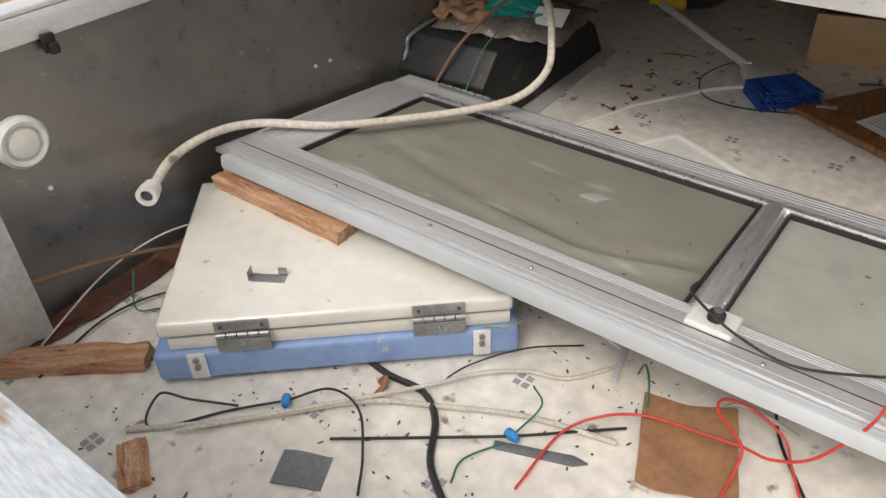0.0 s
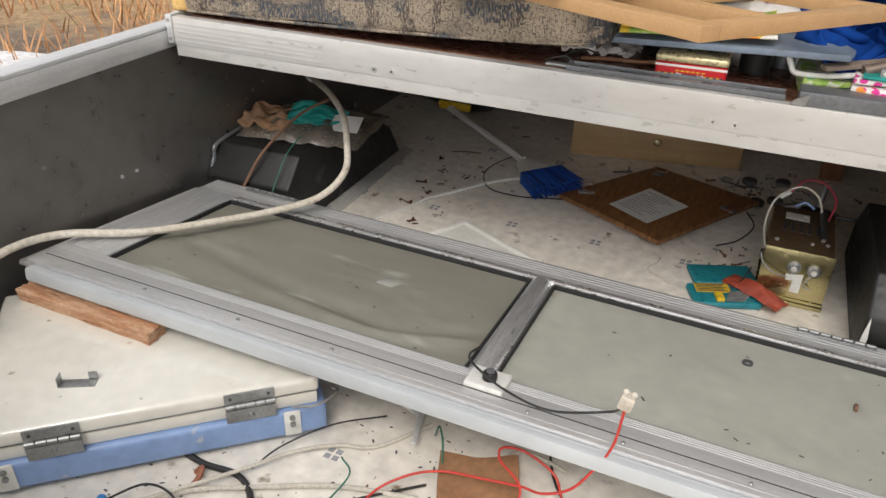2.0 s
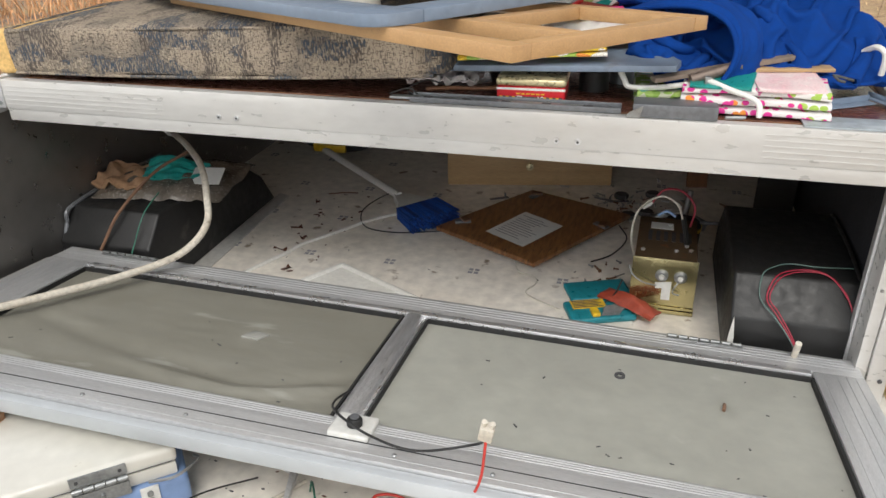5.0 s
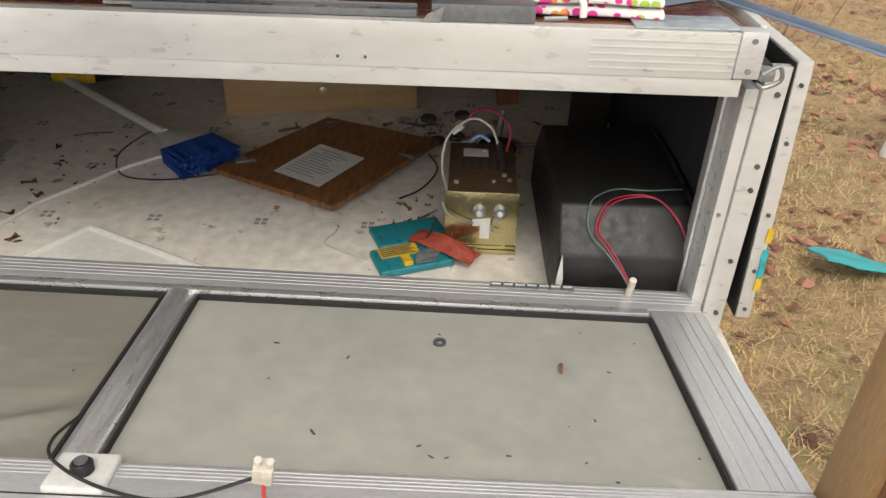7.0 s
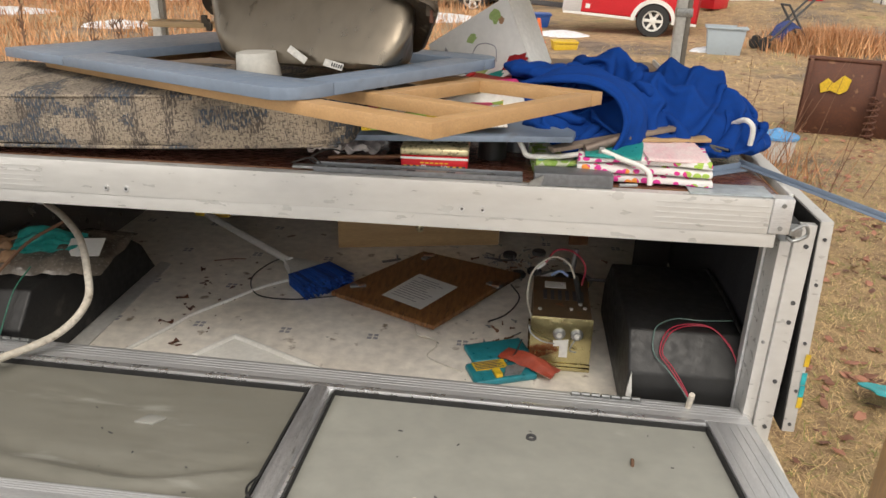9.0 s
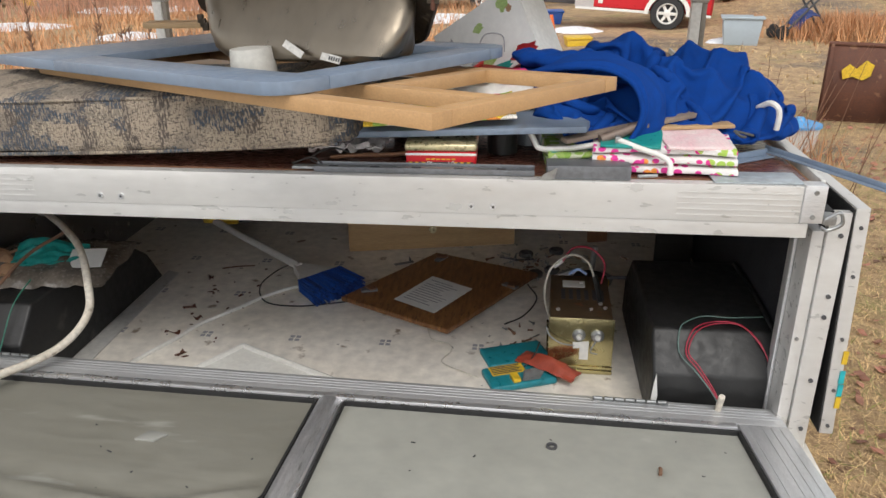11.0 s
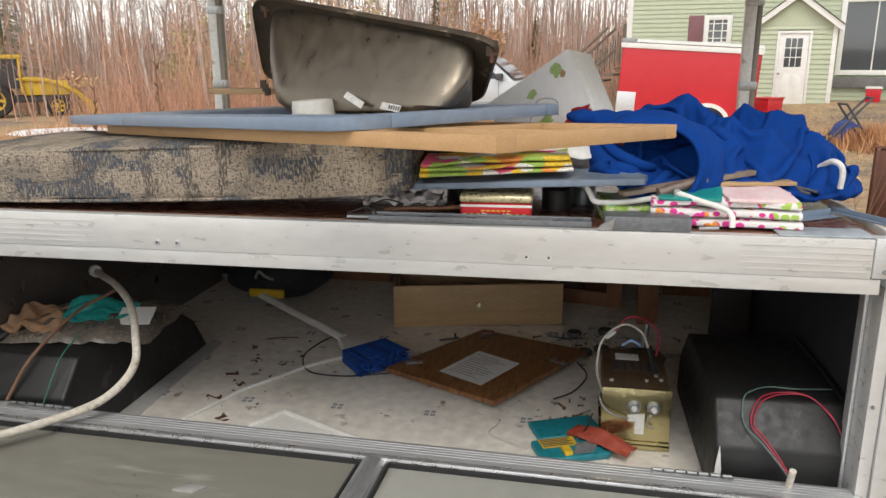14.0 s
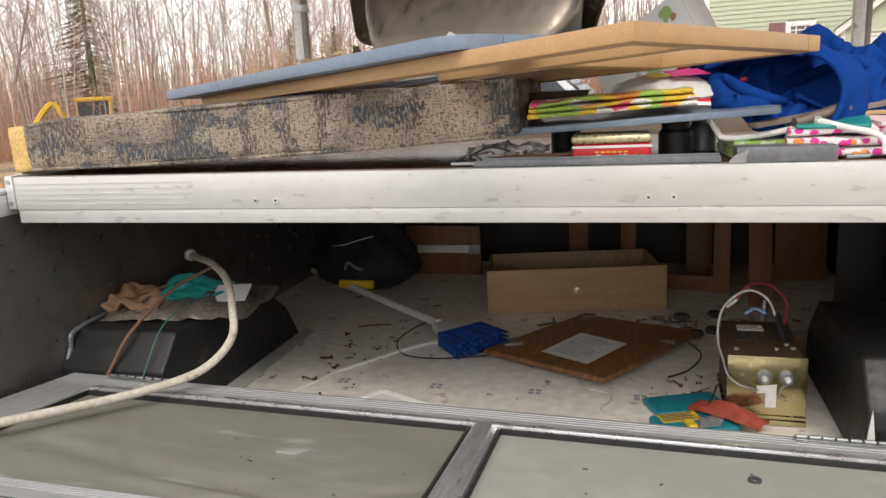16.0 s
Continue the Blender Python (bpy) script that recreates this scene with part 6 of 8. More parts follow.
def drape(nx, ny, wide, deep, rx, ry, steps, seed, crest):
    """A sheet of cloth let fall in a heap over a low mound: links keep its lengths, so it buckles into folds."""
    rng = np.random.default_rng(seed)
    cx, cz = np.array([c[0] - 0.285 for c in crest]), np.array([c[1] for c in crest])
    U, V = np.meshgrid(np.linspace(-1, 1, nx), np.linspace(-1, 1, ny), indexing="ij")
    P = np.zeros((nx, ny, 3))
    P[..., 0], P[..., 1] = U * rx, V * ry

    def floor_z(x, y):
        q = np.clip(1 - np.abs((y - 0.03) / (ry * 1.02)) ** 2.2, 0, 1)
        h = 0.92 * np.interp(x, cx, cz)
        a = 15 * (x + 0.9 * y) + 1.3 * np.sin(12 * y + 7 * x)
        b = 22 * (y - 0.7 * x) + 1.5 * np.sin(10 * x + 2)
        h = (h + 0.050 * (0.55 - np.abs(np.sin(a))) + 0.024 * (0.5 - np.abs(np.sin(b)))) * q ** 0.7
        return np.maximum(h * (1 - 0.55 * np.exp(-((x + 0.13) / 0.09) ** 2) * (y < 0.02)), 0.0)

    P[..., 2] = floor_z(P[..., 0], P[..., 1]) + 0.035
    for k in range(26):
        a, f = rng.uniform(0, math.pi), rng.uniform(11, 34)
        P[..., 2] += 0.20 / f * np.sin(f * (np.cos(a) * P[..., 0] + np.sin(a) * P[..., 1]) + rng.uniform(0, 6.3))
    old = P.copy()
    lx, ly = wide / (nx - 1), deep / (ny - 1)
    links = []
    for di, dj, w in ((1, 0, 1.0), (0, 1, 1.0), (1, 1, 0.6), (1, -1, 0.6), (4, 0, 0.15), (0, 4, 0.15)):
        rest = math.hypot(di * lx, dj * ly)
        for par in (0, 1):
            links.append((di, dj, w, rest, par))

    def fix(di, dj, w, rest, par):
        i0 = slice(0, nx - di)
        i1 = slice(di, nx)
        j0, j1 = (slice(0, ny - dj), slice(dj, ny)) if dj >= 0 else (slice(-dj, ny), slice(0, ny + dj))
        A, B = P[i0, j0], P[i1, j1]
        d = B - A
        n = np.sqrt((d * d).sum(-1, keepdims=True)) + 1e-9
        c = d * ((n - rest) / n * 0.5 * w)
        idx = np.arange(c.shape[0]) // max(di, 1) if di else np.arange(c.shape[1]) // dj
        mask = (idx % 2 == par)
        c = c * (mask[:, None, None] if di else mask[None, :, None])
        P[i0, j0] += c
        P[i1, j1] -= c

    for _ in range(steps):
        v = (P - old) * 0.93
        old = P.copy()
        P += v
        P[..., 2] -= 0.0009
        for _ in range(3):
            for ln in links:
                fix(*ln)
            e = np.sqrt((P[..., 0] / (rx * 1.02)) ** 2 + (P[..., 1] / (ry * 1.05)) ** 2)
            k = np.where(e > 1.18, 1.18 / np.maximum(e, 1e-6), 1.0)
            P[..., 0] *= k
            P[..., 1] *= k
            f = floor_z(P[..., 0], P[..., 1]) + 0.004
            low = P[..., 2] < f
            P[..., 2] = np.where(low, f, P[..., 2])
            P[..., :2] = np.where(low[..., None], old[..., :2] + 0.25 * (P[..., :2] - old[..., :2]), P[..., :2])
    return P


def build_jacket():
    """A heap of fleece: a draped sheet, a sleeve across it and the open hood."""
    t = thing("fleece_jacket", pose(0.405, 0.335, 0.702, 0, 0, 12), "crumpled royal-blue fleece jacket heaped on the deck", "jacket")
    crest = [(-0.02, 0.03), (0.0, 0.145), (0.06, 0.150), (0.13, 0.178), (0.17, 0.192), (0.22, 0.207), (0.27, 0.195), (0.31, 0.166), (0.34, 0.152), (0.385, 0.180), (0.43, 0.168), (0.49, 0.152), (0.53, 0.130), (0.555, 0.085), (0.575, 0.02)]
    nx, ny = 104, 78
    p = drape(nx, ny, 0.90, 0.66, 0.285, 0.18, 80, 4, crest)
    fine = p
    for axis in (0, 1):
        n = fine.shape[axis]
        mid = (np.take(fine, range(n - 1), axis) + np.take(fine, range(1, n), axis)) / 2
        out = np.empty([2 * n - 1 if a == axis else s for a, s in enumerate(fine.shape)])
        if axis == 0:
            out[0::2], out[1::2] = fine, mid
            out[1:-1] = 0.25 * out[:-2] + 0.5 * out[1:-1] + 0.25 * out[2:]
        else:
            out[:, 0::2], out[:, 1::2] = fine, mid
            out[:, 1:-1] = 0.25 * out[:, :-2] + 0.5 * out[:, 1:-1] + 0.25 * out[:, 2:]
        fine = out
    k, q = fine.shape[0], fine.shape[1]
    faces = [(i * q + j, (i + 1) * q + j, (i + 1) * q + j + 1, i * q + j + 1) for i in range(k - 1) for j in range(q - 1)]
    ob = new("body", raw("body", [tuple(v) for v in fine.reshape(-1, 3)], faces, FLEECE, True))
    ob.parent = t
    thick = ob.modifiers.new("thickness", "SOLIDIFY")
    thick.thickness = 0.004

    def roll(path, r, flat, seed, name):
        """A soft flattened roll of cloth, wrinkled across."""
        line = spline(path, 14)
        n = len(line) - 1

        def fn(u, v):
            i = min(int(v * n), n - 1)
            c = line[i].lerp(line[i + 1], v * n - i)
            d = (line[i + 1] - line[i]).normalized()
            s = d.cross(Vector((0, 0, 1))).normalized()
            up = s.cross(d)
            a = 2 * math.pi * u
            w = 1 + 0.22 * abs(math.sin(v * 11 + 1.4 * math.sin(a + seed))) + 0.3 * noise.noise((math.cos(a), math.sin(a), v * 5 + seed))
            end = min(1, 0.35 + 4 * v, 0.35 + 4 * (1 - v))
            return c + s * math.cos(a) * r * w * end + up * math.sin(a) * r * w * flat * end

        bm = surface(fn, 44, 60, True)
        bm.verts.ensure_lookup_table()
        bm.faces.new(bm.verts[:44][::-1]), bm.faces.new(bm.verts[-44:])
        part(name, bm, FLEECE, t)

    # hood: a bowl of cloth opening towards the frame, its thick rim curling down at the front
    rim = spline([(-0.300, -0.02, 0.140), (-0.240, -0.09, 0.160), (-0.170, -0.145, 0.165), (-0.118, -0.180, 0.140), (-0.100, -0.205, 0.095), (-0.108, -0.212, 0.050), (-0.135, -0.212, 0.005)], 10)
    back = spline([(-0.280, 0.06, 0.100), (-0.200, 0.04, 0.165), (-0.100, 0.0, 0.165), (-0.040, -0.06, 0.135), (-0.015, -0.12, 0.085), (-0.020, -0.15, 0.040), (-0.050, -0.17, 0.0)], 10)
    n = len(rim) - 1

    def hood(u, v):
        i = min(int(u * n), n - 1)
        a, b = rim[i].lerp(rim[i + 1], u * n - i), back[i].lerp(back[i + 1], u * n - i)
        c = a.lerp(b, v)
        up = 0.018 * math.sin(math.pi * v) + 0.008 * math.exp(-((v - 0.06) / 0.05) ** 2)
        c += Vector((0.5, -0.35, 0.9)) * (up + 0.008 * noise.noise((u * 4, v * 5, 2)) + 0.005 * math.sin(u * 17 + v * 6) * v)
        return c

    part("hood", slab(hood, 60, 34, 0.004), FLEECE, t)
    part("hood_rim", tube([tuple(c) for c in rim[::4]], 0.006, 10, 4), FLEECE, t)
    roll([(-0.14, -0.01, 0.160), (-0.20, 0.01, 0.160), (-0.26, 0.04, 0.160), (-0.32, 0.09, 0.165)], 0.030, 0.6, 1, "sleeve")
    roll([(0.21, -0.15, 0.012), (0.25, -0.13, 0.014), (0.285, -0.10, 0.016), (0.30, -0.05, 0.018)], 0.022, 0.75, 15, "cuff")
    part("zip", tube([(0.10, -0.220, 0.040), (0.125, -0.221, 0.034), (0.145, -0.218, 0.028)], 0.0028), INKD, t, "black zip")
    part("zip_pull", tube([(0.103, -0.222, 0.038), (0.113, -0.226, 0.030), (0.125, -0.226, 0.027)], 0.003), INKD, t, "black zip pull")


build_jacket()


def build_tin():
    t = thing("game_tin", pose(-0.148, 0.066, 0.6665, 0, 0, 2), "small red and black tin with pale gold lid", "tin")
    part("box", block((0, 0, 0), (0.153, 0.105, 0.036), 0.008, 3), RED, t)
    part("lid", block((-0.002, -0.002, 0.0365), (0.155, 0.107, 0.054), 0.008, 3), TINLID, t, "pale gold lid")
    part("white_band", block((-0.0005, -0.0006, 0.028), (0.1535, 0.0006, 0.033)), PAPER, t, smooth=False)
    band = part("checker_band", block((0.006, -0.0008, 0.002), (0.147, 0.0006, 0.014)), INKD, t, "black band", smooth=False)
    for i in range(20):
        for j in range(2):
            if (i + j) % 2 and not 6 <= i <= 13:
                part("check", block((0.007 + 0.007 * i, -0.0014, 0.002 + 0.006 * j), (0.014 + 0.007 * i, -0.0009, 0.008 + 0.006 * j)), YELLOW, band, smooth=False)
    cu = bpy.data.curves.new("lettering", "FONT")
    cu.body, cu.size, cu.extrude, cu.align_x = "Phase 10", 0.017, 0.0003, "CENTER"
    tmp = bpy.data.objects.new("lettering", cu)
    scene.collection.objects.link(tmp)
    me = bpy.data.meshes.new_from_object(tmp.evaluated_get(bpy.context.evaluated_depsgraph_get()))
    bpy.data.objects.remove(tmp)
    me.transform(pose(0.0765, -0.0018, 0.004, 90, 0, 0))
    me.materials.clear()
    me.materials.append(PAPER)
    ob = new("lettering", me)
    ob.parent = t
    tagged(ob, "white lettering")
    for k in range(6):
        part("small_print_bar", block((0.045 + 0.011 * k, -0.0012, 0.0185), (0.053 + 0.011 * k, -0.0006, 0.0215)), YELLOW, t, smooth=False)


build_tin()


def fold_stack(name, m, w, d, layers, h, material, label, spill=0.0):
    """A folded towel: soft layers with rounded fold edges."""
    t = thing(name, m, label, "towel")
    for k in range(layers):
        z0 = h * k / layers

        def f(u, v, z0=z0, k=k):
            a = 2 * math.pi * u
            c, s = math.cos(a), math.sin(a)
            hh = h / layers * 0.5
            y = math.copysign(abs(c) ** 0.35, c) * d / 2 * (1 - 0.03 * k)
            z = z0 + hh + math.copysign(abs(s) ** 0.6, s) * hh * 0.97
            x = (v - 0.5) * w * (1 - 0.02 * k) + spill * k * 0.01
            return Vector((x + 0.006 * noise.noise((x * 9, y * 9, k)), y + 0.010 * noise.noise((x * 8, k, 3)), max(0, z + 0.006 * noise.noise((x * 11, y * 11, k * 3)) * (z / h))))

        bm = surface(f, 28, 30, True)
        bm.verts.ensure_lookup_table()
        bm.faces.new(bm.verts[:28][::-1]), bm.faces.new(bm.verts[-28:])
        part("fold", bm, material, t)
    return t


fold_stack("folded_towel", pose(0.400, 0.150, 0.6665, 0, 0, -3), 0.300, 0.20, 3, 0.060, TOWELP, "folded pink and white dotted towel")
fold_stack("folded_towel", pose(0.235, 0.19, 0.6665, 0, 0, 4), 0.17, 0.20, 2, 0.036, TOWELG, "folded green printed towel")
fold_stack("folded_towel", pose(-0.08, 0.16, 0.762, 0, -3, 5), 0.33, 0.18, 3, 0.036, TOWELY, "folded yellow and pink flowered towel")
fold_stack("dish_cloth", pose(0.335, 0.125, 0.722, 3, 0, -8), 0.12, 0.14, 1, 0.012, TEALC, "teal cloth folded on the dotted towel")
fold_stack("dish_cloth", pose(0.460, 0.125, 0.722, 3, 2, 4), 0.13, 0.15, 1, 0.012, mat("pink_checked_cloth", (0.70, 0.42, 0.45), (0.72, 0.62, 0.60), 40, 0.9), "pink checked cloth folded on the dotted towel")
solo("wooden_strip", block((-0.16, -0.015, 0), (0.16, 0.015, 0.010), 0.002), DECKW, pose(0.335, 0.15, 0.740, 0, -6, 24), "grey-brown wood slat lying on towels", "slat")
solo("wooden_strip", block((-0.11, -0.02, 0), (0.11, 0.02, 0.008), 0.002), OAK, pose(0.45, 0.185, 0.737, 0, 0, 10), "light oak slat lying on towels", "slat")
solo("shelf_board", prism([(-0.29, 0.0), (0.235, -0.03), (0.245, 0.02), (0.10, 0.40), (-0.25, 0.42)], 0, 0.014, bevel=0.003), BLUEG, pose(0, 0.095, 0.737, 0, -3.2, 0), "blue-grey painted board resting over the tin", "board")


def board_props():
    """Dark pots and jars under the board and frames."""
    solo("dark_bowl", lathe([(0.02, 0), (0.05, 0.002), (0.078, 0.03), (0.085, 0.055), (0.081, 0.055), (0.05, 0.012), (0.001, 0.010)], 30), STEELD, pose(-0.215, 0.30, 0.7515), "dark metal bowl under the wooden frame", "bowl")
    solo("wooden_spoon", tube([(-0.09, 0, 0), (-0.03, 0, 0.003), (0.03, 0, 0.003), (0.06, 0, 0.004), (0.085, 0, 0.006), (0.11, 0, 0.006), (0.125, 0, 0.005)], 0.010, 10, taper=lambda s: 0.5 if s < 0.62 else 0.5 + 1.2 * math.sin((s - 0.62) / 0.38 * math.pi)), OAKD, pose(-0.24, 0.13, 0.672, 0, 0, 8), "dark wooden spoon lying on the table top", "spoon")
    for x, y, h, r, mt, lb in ((0.055, 0.22, 0.066, 0.035, BLACKP, "squat black jar under the blue-grey board"), (0.115, 0.30, 0.070, 0.030, GREYM, "grey metal can under the blue-grey board"), (-0.19, 0.36, 0.065, 0.035, BLACKP, "squat black jar under the blue-grey board")):
        solo("jar", lathe([(0.001, 0), (r, 0), (r, h * 0.7), (r * 0.8, h * 0.82), (r * 0.85, h), (0.001, h)], 24), mt, pose(x, y, 0.6655), lb, "jar")
    solo("crumpled_paper", sheet(0.17, 0.12, lambda u, v: 0.022 + 0.02 * noise.noise((u * 6, v * 6, 2)) + 0.01 * noise.noise((u * 15, v * 15, 2)), 0.002), mat("pale_pink_paper", (0.70, 0.60, 0.58), (0.74, 0.70, 0.68), 9, 0.8), pose(-0.30, 0.20, 0.6655), "crumpled pale paper beside the cushion", "paper")
    cord("wire", [(-0.40, 0.06, 0.672), (-0.35, 0.05, 0.69), (-0.33, 0.055, 0.672), (-0.36, 0.07, 0.682), (-0.32, 0.09, 0.70), (-0.28, 0.10, 0.690)], 0.003, WIREK, "tangled thin black wire at the cushion")
    t = thing("red_tray", pose(0.10, 0.40, 0.80, 6, 0, -18), "red plastic tray heaped behind the frame", "tray")
    part("tray", prism([(-0.13, -0.08), (0.13, -0.08), (0.13, 0.08), (-0.13, 0.08)], 0, 0.02, bevel=0.008), DARKRED, t)
    part("tray_rim", tube([(-0.13, -0.08, 0.022), (0.13, -0.08, 0.022), (0.13, 0.08, 0.022), (-0.13, 0.08, 0.022), (-0.13, -0.08, 0.022)], 0.006, smooth_line=False), RED, t)
    t = thing("snack_bag", pose(0.03, 0.27, 0.795, 10, 0, 8), "pale plastic bag with pink and yellow print", "bag")
    part("bag", sheet(0.22, 0.13, lambda u, v: 0.035 * (math.sin(math.pi * u) * math.sin(math.pi * v)) ** 0.5 + 0.006 * noise.noise((u * 8, v * 8, 1)), 0.006), PVC, t)
    part("print_patch", sheet(0.08, 0.07, lambda u, v: 0.040, 0.001, pose(0.045, 0, 0, 0, 0, 12)), PINK, t, "pink print")
    part("print_patch", sheet(0.05, 0.04, lambda u, v: 0.040, 0.001, pose(-0.02, -0.02, 0, 0, 0, 30)), YELLOW, t, "yellow print")


board_props()


def crank(name, pts, label):
    t = thing(name, I4, label, "crank handle")
    part("bar", tube(pts, 0.0062, 10, 6), PVC, t)
    a = Vector(pts[0])
    part("tip", block((-0.006, -0.006, -0.008), (0.006, 0.006, 0.008), 0.002, m=Matrix.Translation(a)), GALV, t)


crank("window_crank", [(0.116, 0.115, 0.742), (0.128, 0.112, 0.720), (0.142, 0.105, 0.705), (0.20, 0.10, 0.708), (0.262, 0.095, 0.719)], "white bent crank handle lying on towels")
crank("window_crank", [(0.300, 0.075, 0.735), (0.345, 0.055, 0.722), (0.385, 0.040, 0.712), (0.402, 0.030, 0.700), (0.405, 0.026, 0.676)], "white bent crank handle hooked over the edge")
solo("crank_grip", rod((-0.055, 0, 0), (0.055, 0, 0), 0.012, seg=14), BRONZE, pose(0.315, 0.115, 0.742, 0, -14, 22), "brown tube grip lying on towels", "grip")
cord("white_loop", [(0.622, 0.250, 0.770), (0.636, 0.220, 0.786), (0.650, 0.205, 0.780), (0.656, 0.205, 0.760), (0.656, 0.210, 0.730)], 0.0075, PVC, "white plastic loop beside the jacket", "loop")


def build_slides():
    t = thing("drawer_slide", pose(-0.34, 0.030, 0.667, 0, 0, 0.5), "grey steel drawer slides stacked along the rail", "drawer slide")
    part("channel", block((0, -0.012, 0.0), (0.47, -0.009, 0.012), 0.001), GREYM, t)
    part("channel_floor", block((0, -0.0085, 0.0), (0.47, 0.022, 0.003), 0.001), GREYM, t)
    part("channel_back", block((0, 0.0225, 0.0), (0.47, 0.0255, 0.014), 0.001), GREYM, t)
    part("inner_slide", block((-0.05, -0.004, 0.0035), (0.40, 0.016, 0.009), 0.001), GALV, t)
    for k in range(5):
        part("slot", block((0.03 + 0.09 * k, 0.0, 0.0092), (0.05 + 0.09 * k, 0.008, 0.0098)), INKD, t, smooth=False)
    s = thing("steel_box", pose(0.140, 0.006, 0.667, 0, 0, 1), "grey steel channel piece with bent tab", "bracket")
    part("channel", block((0.015, 0.0, 0), (0.185, 0.060, 0.028), 0.002), GREYM, s)
    part("tab", prism([(0, 0), (0.030, 0), (0.036, 0.026), (0.008, 0.012)], -0.006, -0.003, "y"), GALV, s)
    part("screw", rod((0.20, 0.012, 0.006), (0.24, 0.020, 0.006), 0.004), GALV, s)
    solo("metal_plate", block((0, 0, 0), (0.175, 0.075, 0.003), 0.001), mat("pale_blue_metal", (0.42, 0.47, 0.50), (0.38, 0.42, 0.45), 8, 0.4, 0.3), pose(0.490, 0.008, 0.6665, 0, 0, 1), "pale blue-grey metal plate on the deck corner", "plate")
    r = thing("steel_angle", Matrix.Translation((0.645, 0.246, 0.6725)) @ pose(0, 0, 0, 0, 0, math.degrees(math.atan2(-0.36, 0.191))), "long blue-grey painted steel angle overhanging the corner", "angle bar")
    part("leg", block((0, -0.007, 0), (0.42, 0.005, 0.003), 0.001), BLUEG, r)
    part("leg", block((0, 0.0055, 0), (0.42, 0.0085, 0.013), 0.001), BLUEG, r)
    r = thing("steel_angle", Matrix.Translation((0.545, 0.150, 0.6665)) @ pose(0, 0, 0, 0, 0, 32), "short blue-grey painted steel angle on the deck", "angle bar")
    part("leg", block((0, -0.012, 0), (0.13, 0.010, 0.003), 0.001), BLUEG, r)
    part("leg", block((0, 0.0105, 0), (0.13, 0.0135, 0.016), 0.001), BLUEG, r)


build_slides()

# ---- the yard: trailer, truck, house, machines ----
def wheel(parent, m, r, w, rim_mat, spokes=6):
    """A tyre with a spoked rim; its axis is local y."""
    turn = m @ pose(0, 0, 0, 90, 0, 0)
    wh = part("wheel", lathe([(r * 0.62, -w / 2), (r * 0.92, -w / 2), (r, -w * 0.3), (r, w * 0.3), (r * 0.92, w / 2), (r * 0.62, w / 2)], 36, turn, hollow=True), TYRE, parent, "black rubber tyre")
    part("rim", lathe([(0.01, -w * 0.18), (r * 0.2, -w * 0.22), (r * 0.22, w * 0.30), (r * 0.16, w * 0.36), (0.01, w * 0.36)], 24, turn), rim_mat, wh, "wheel hub")
    ring = lathe([(r * 0.54, -w * 0.4), (r * 0.63, -w * 0.4), (r * 0.63, w * 0.44), (r * 0.58, w * 0.46), (r * 0.54, w * 0.40)], 30, turn, hollow=True)
    for k in range(spokes):
        a = 2 * math.pi * k / spokes
        block((r * 0.18, -r * 0.085, w * 0.16), (r * 0.57, r * 0.085, w * 0.30), 0.004, m=turn @ Matrix.Rotation(a, 4, "Z"), bm=ring)
    part("spokes", ring, rim_mat, wh, "spoked rim")
    part("brake", lathe([(0.01, -w * 0.30), (r * 0.54, -w * 0.30), (r * 0.54, -w * 0.1), (0.01, -w * 0.1)], 24, turn), INKD, wh)
    return wh


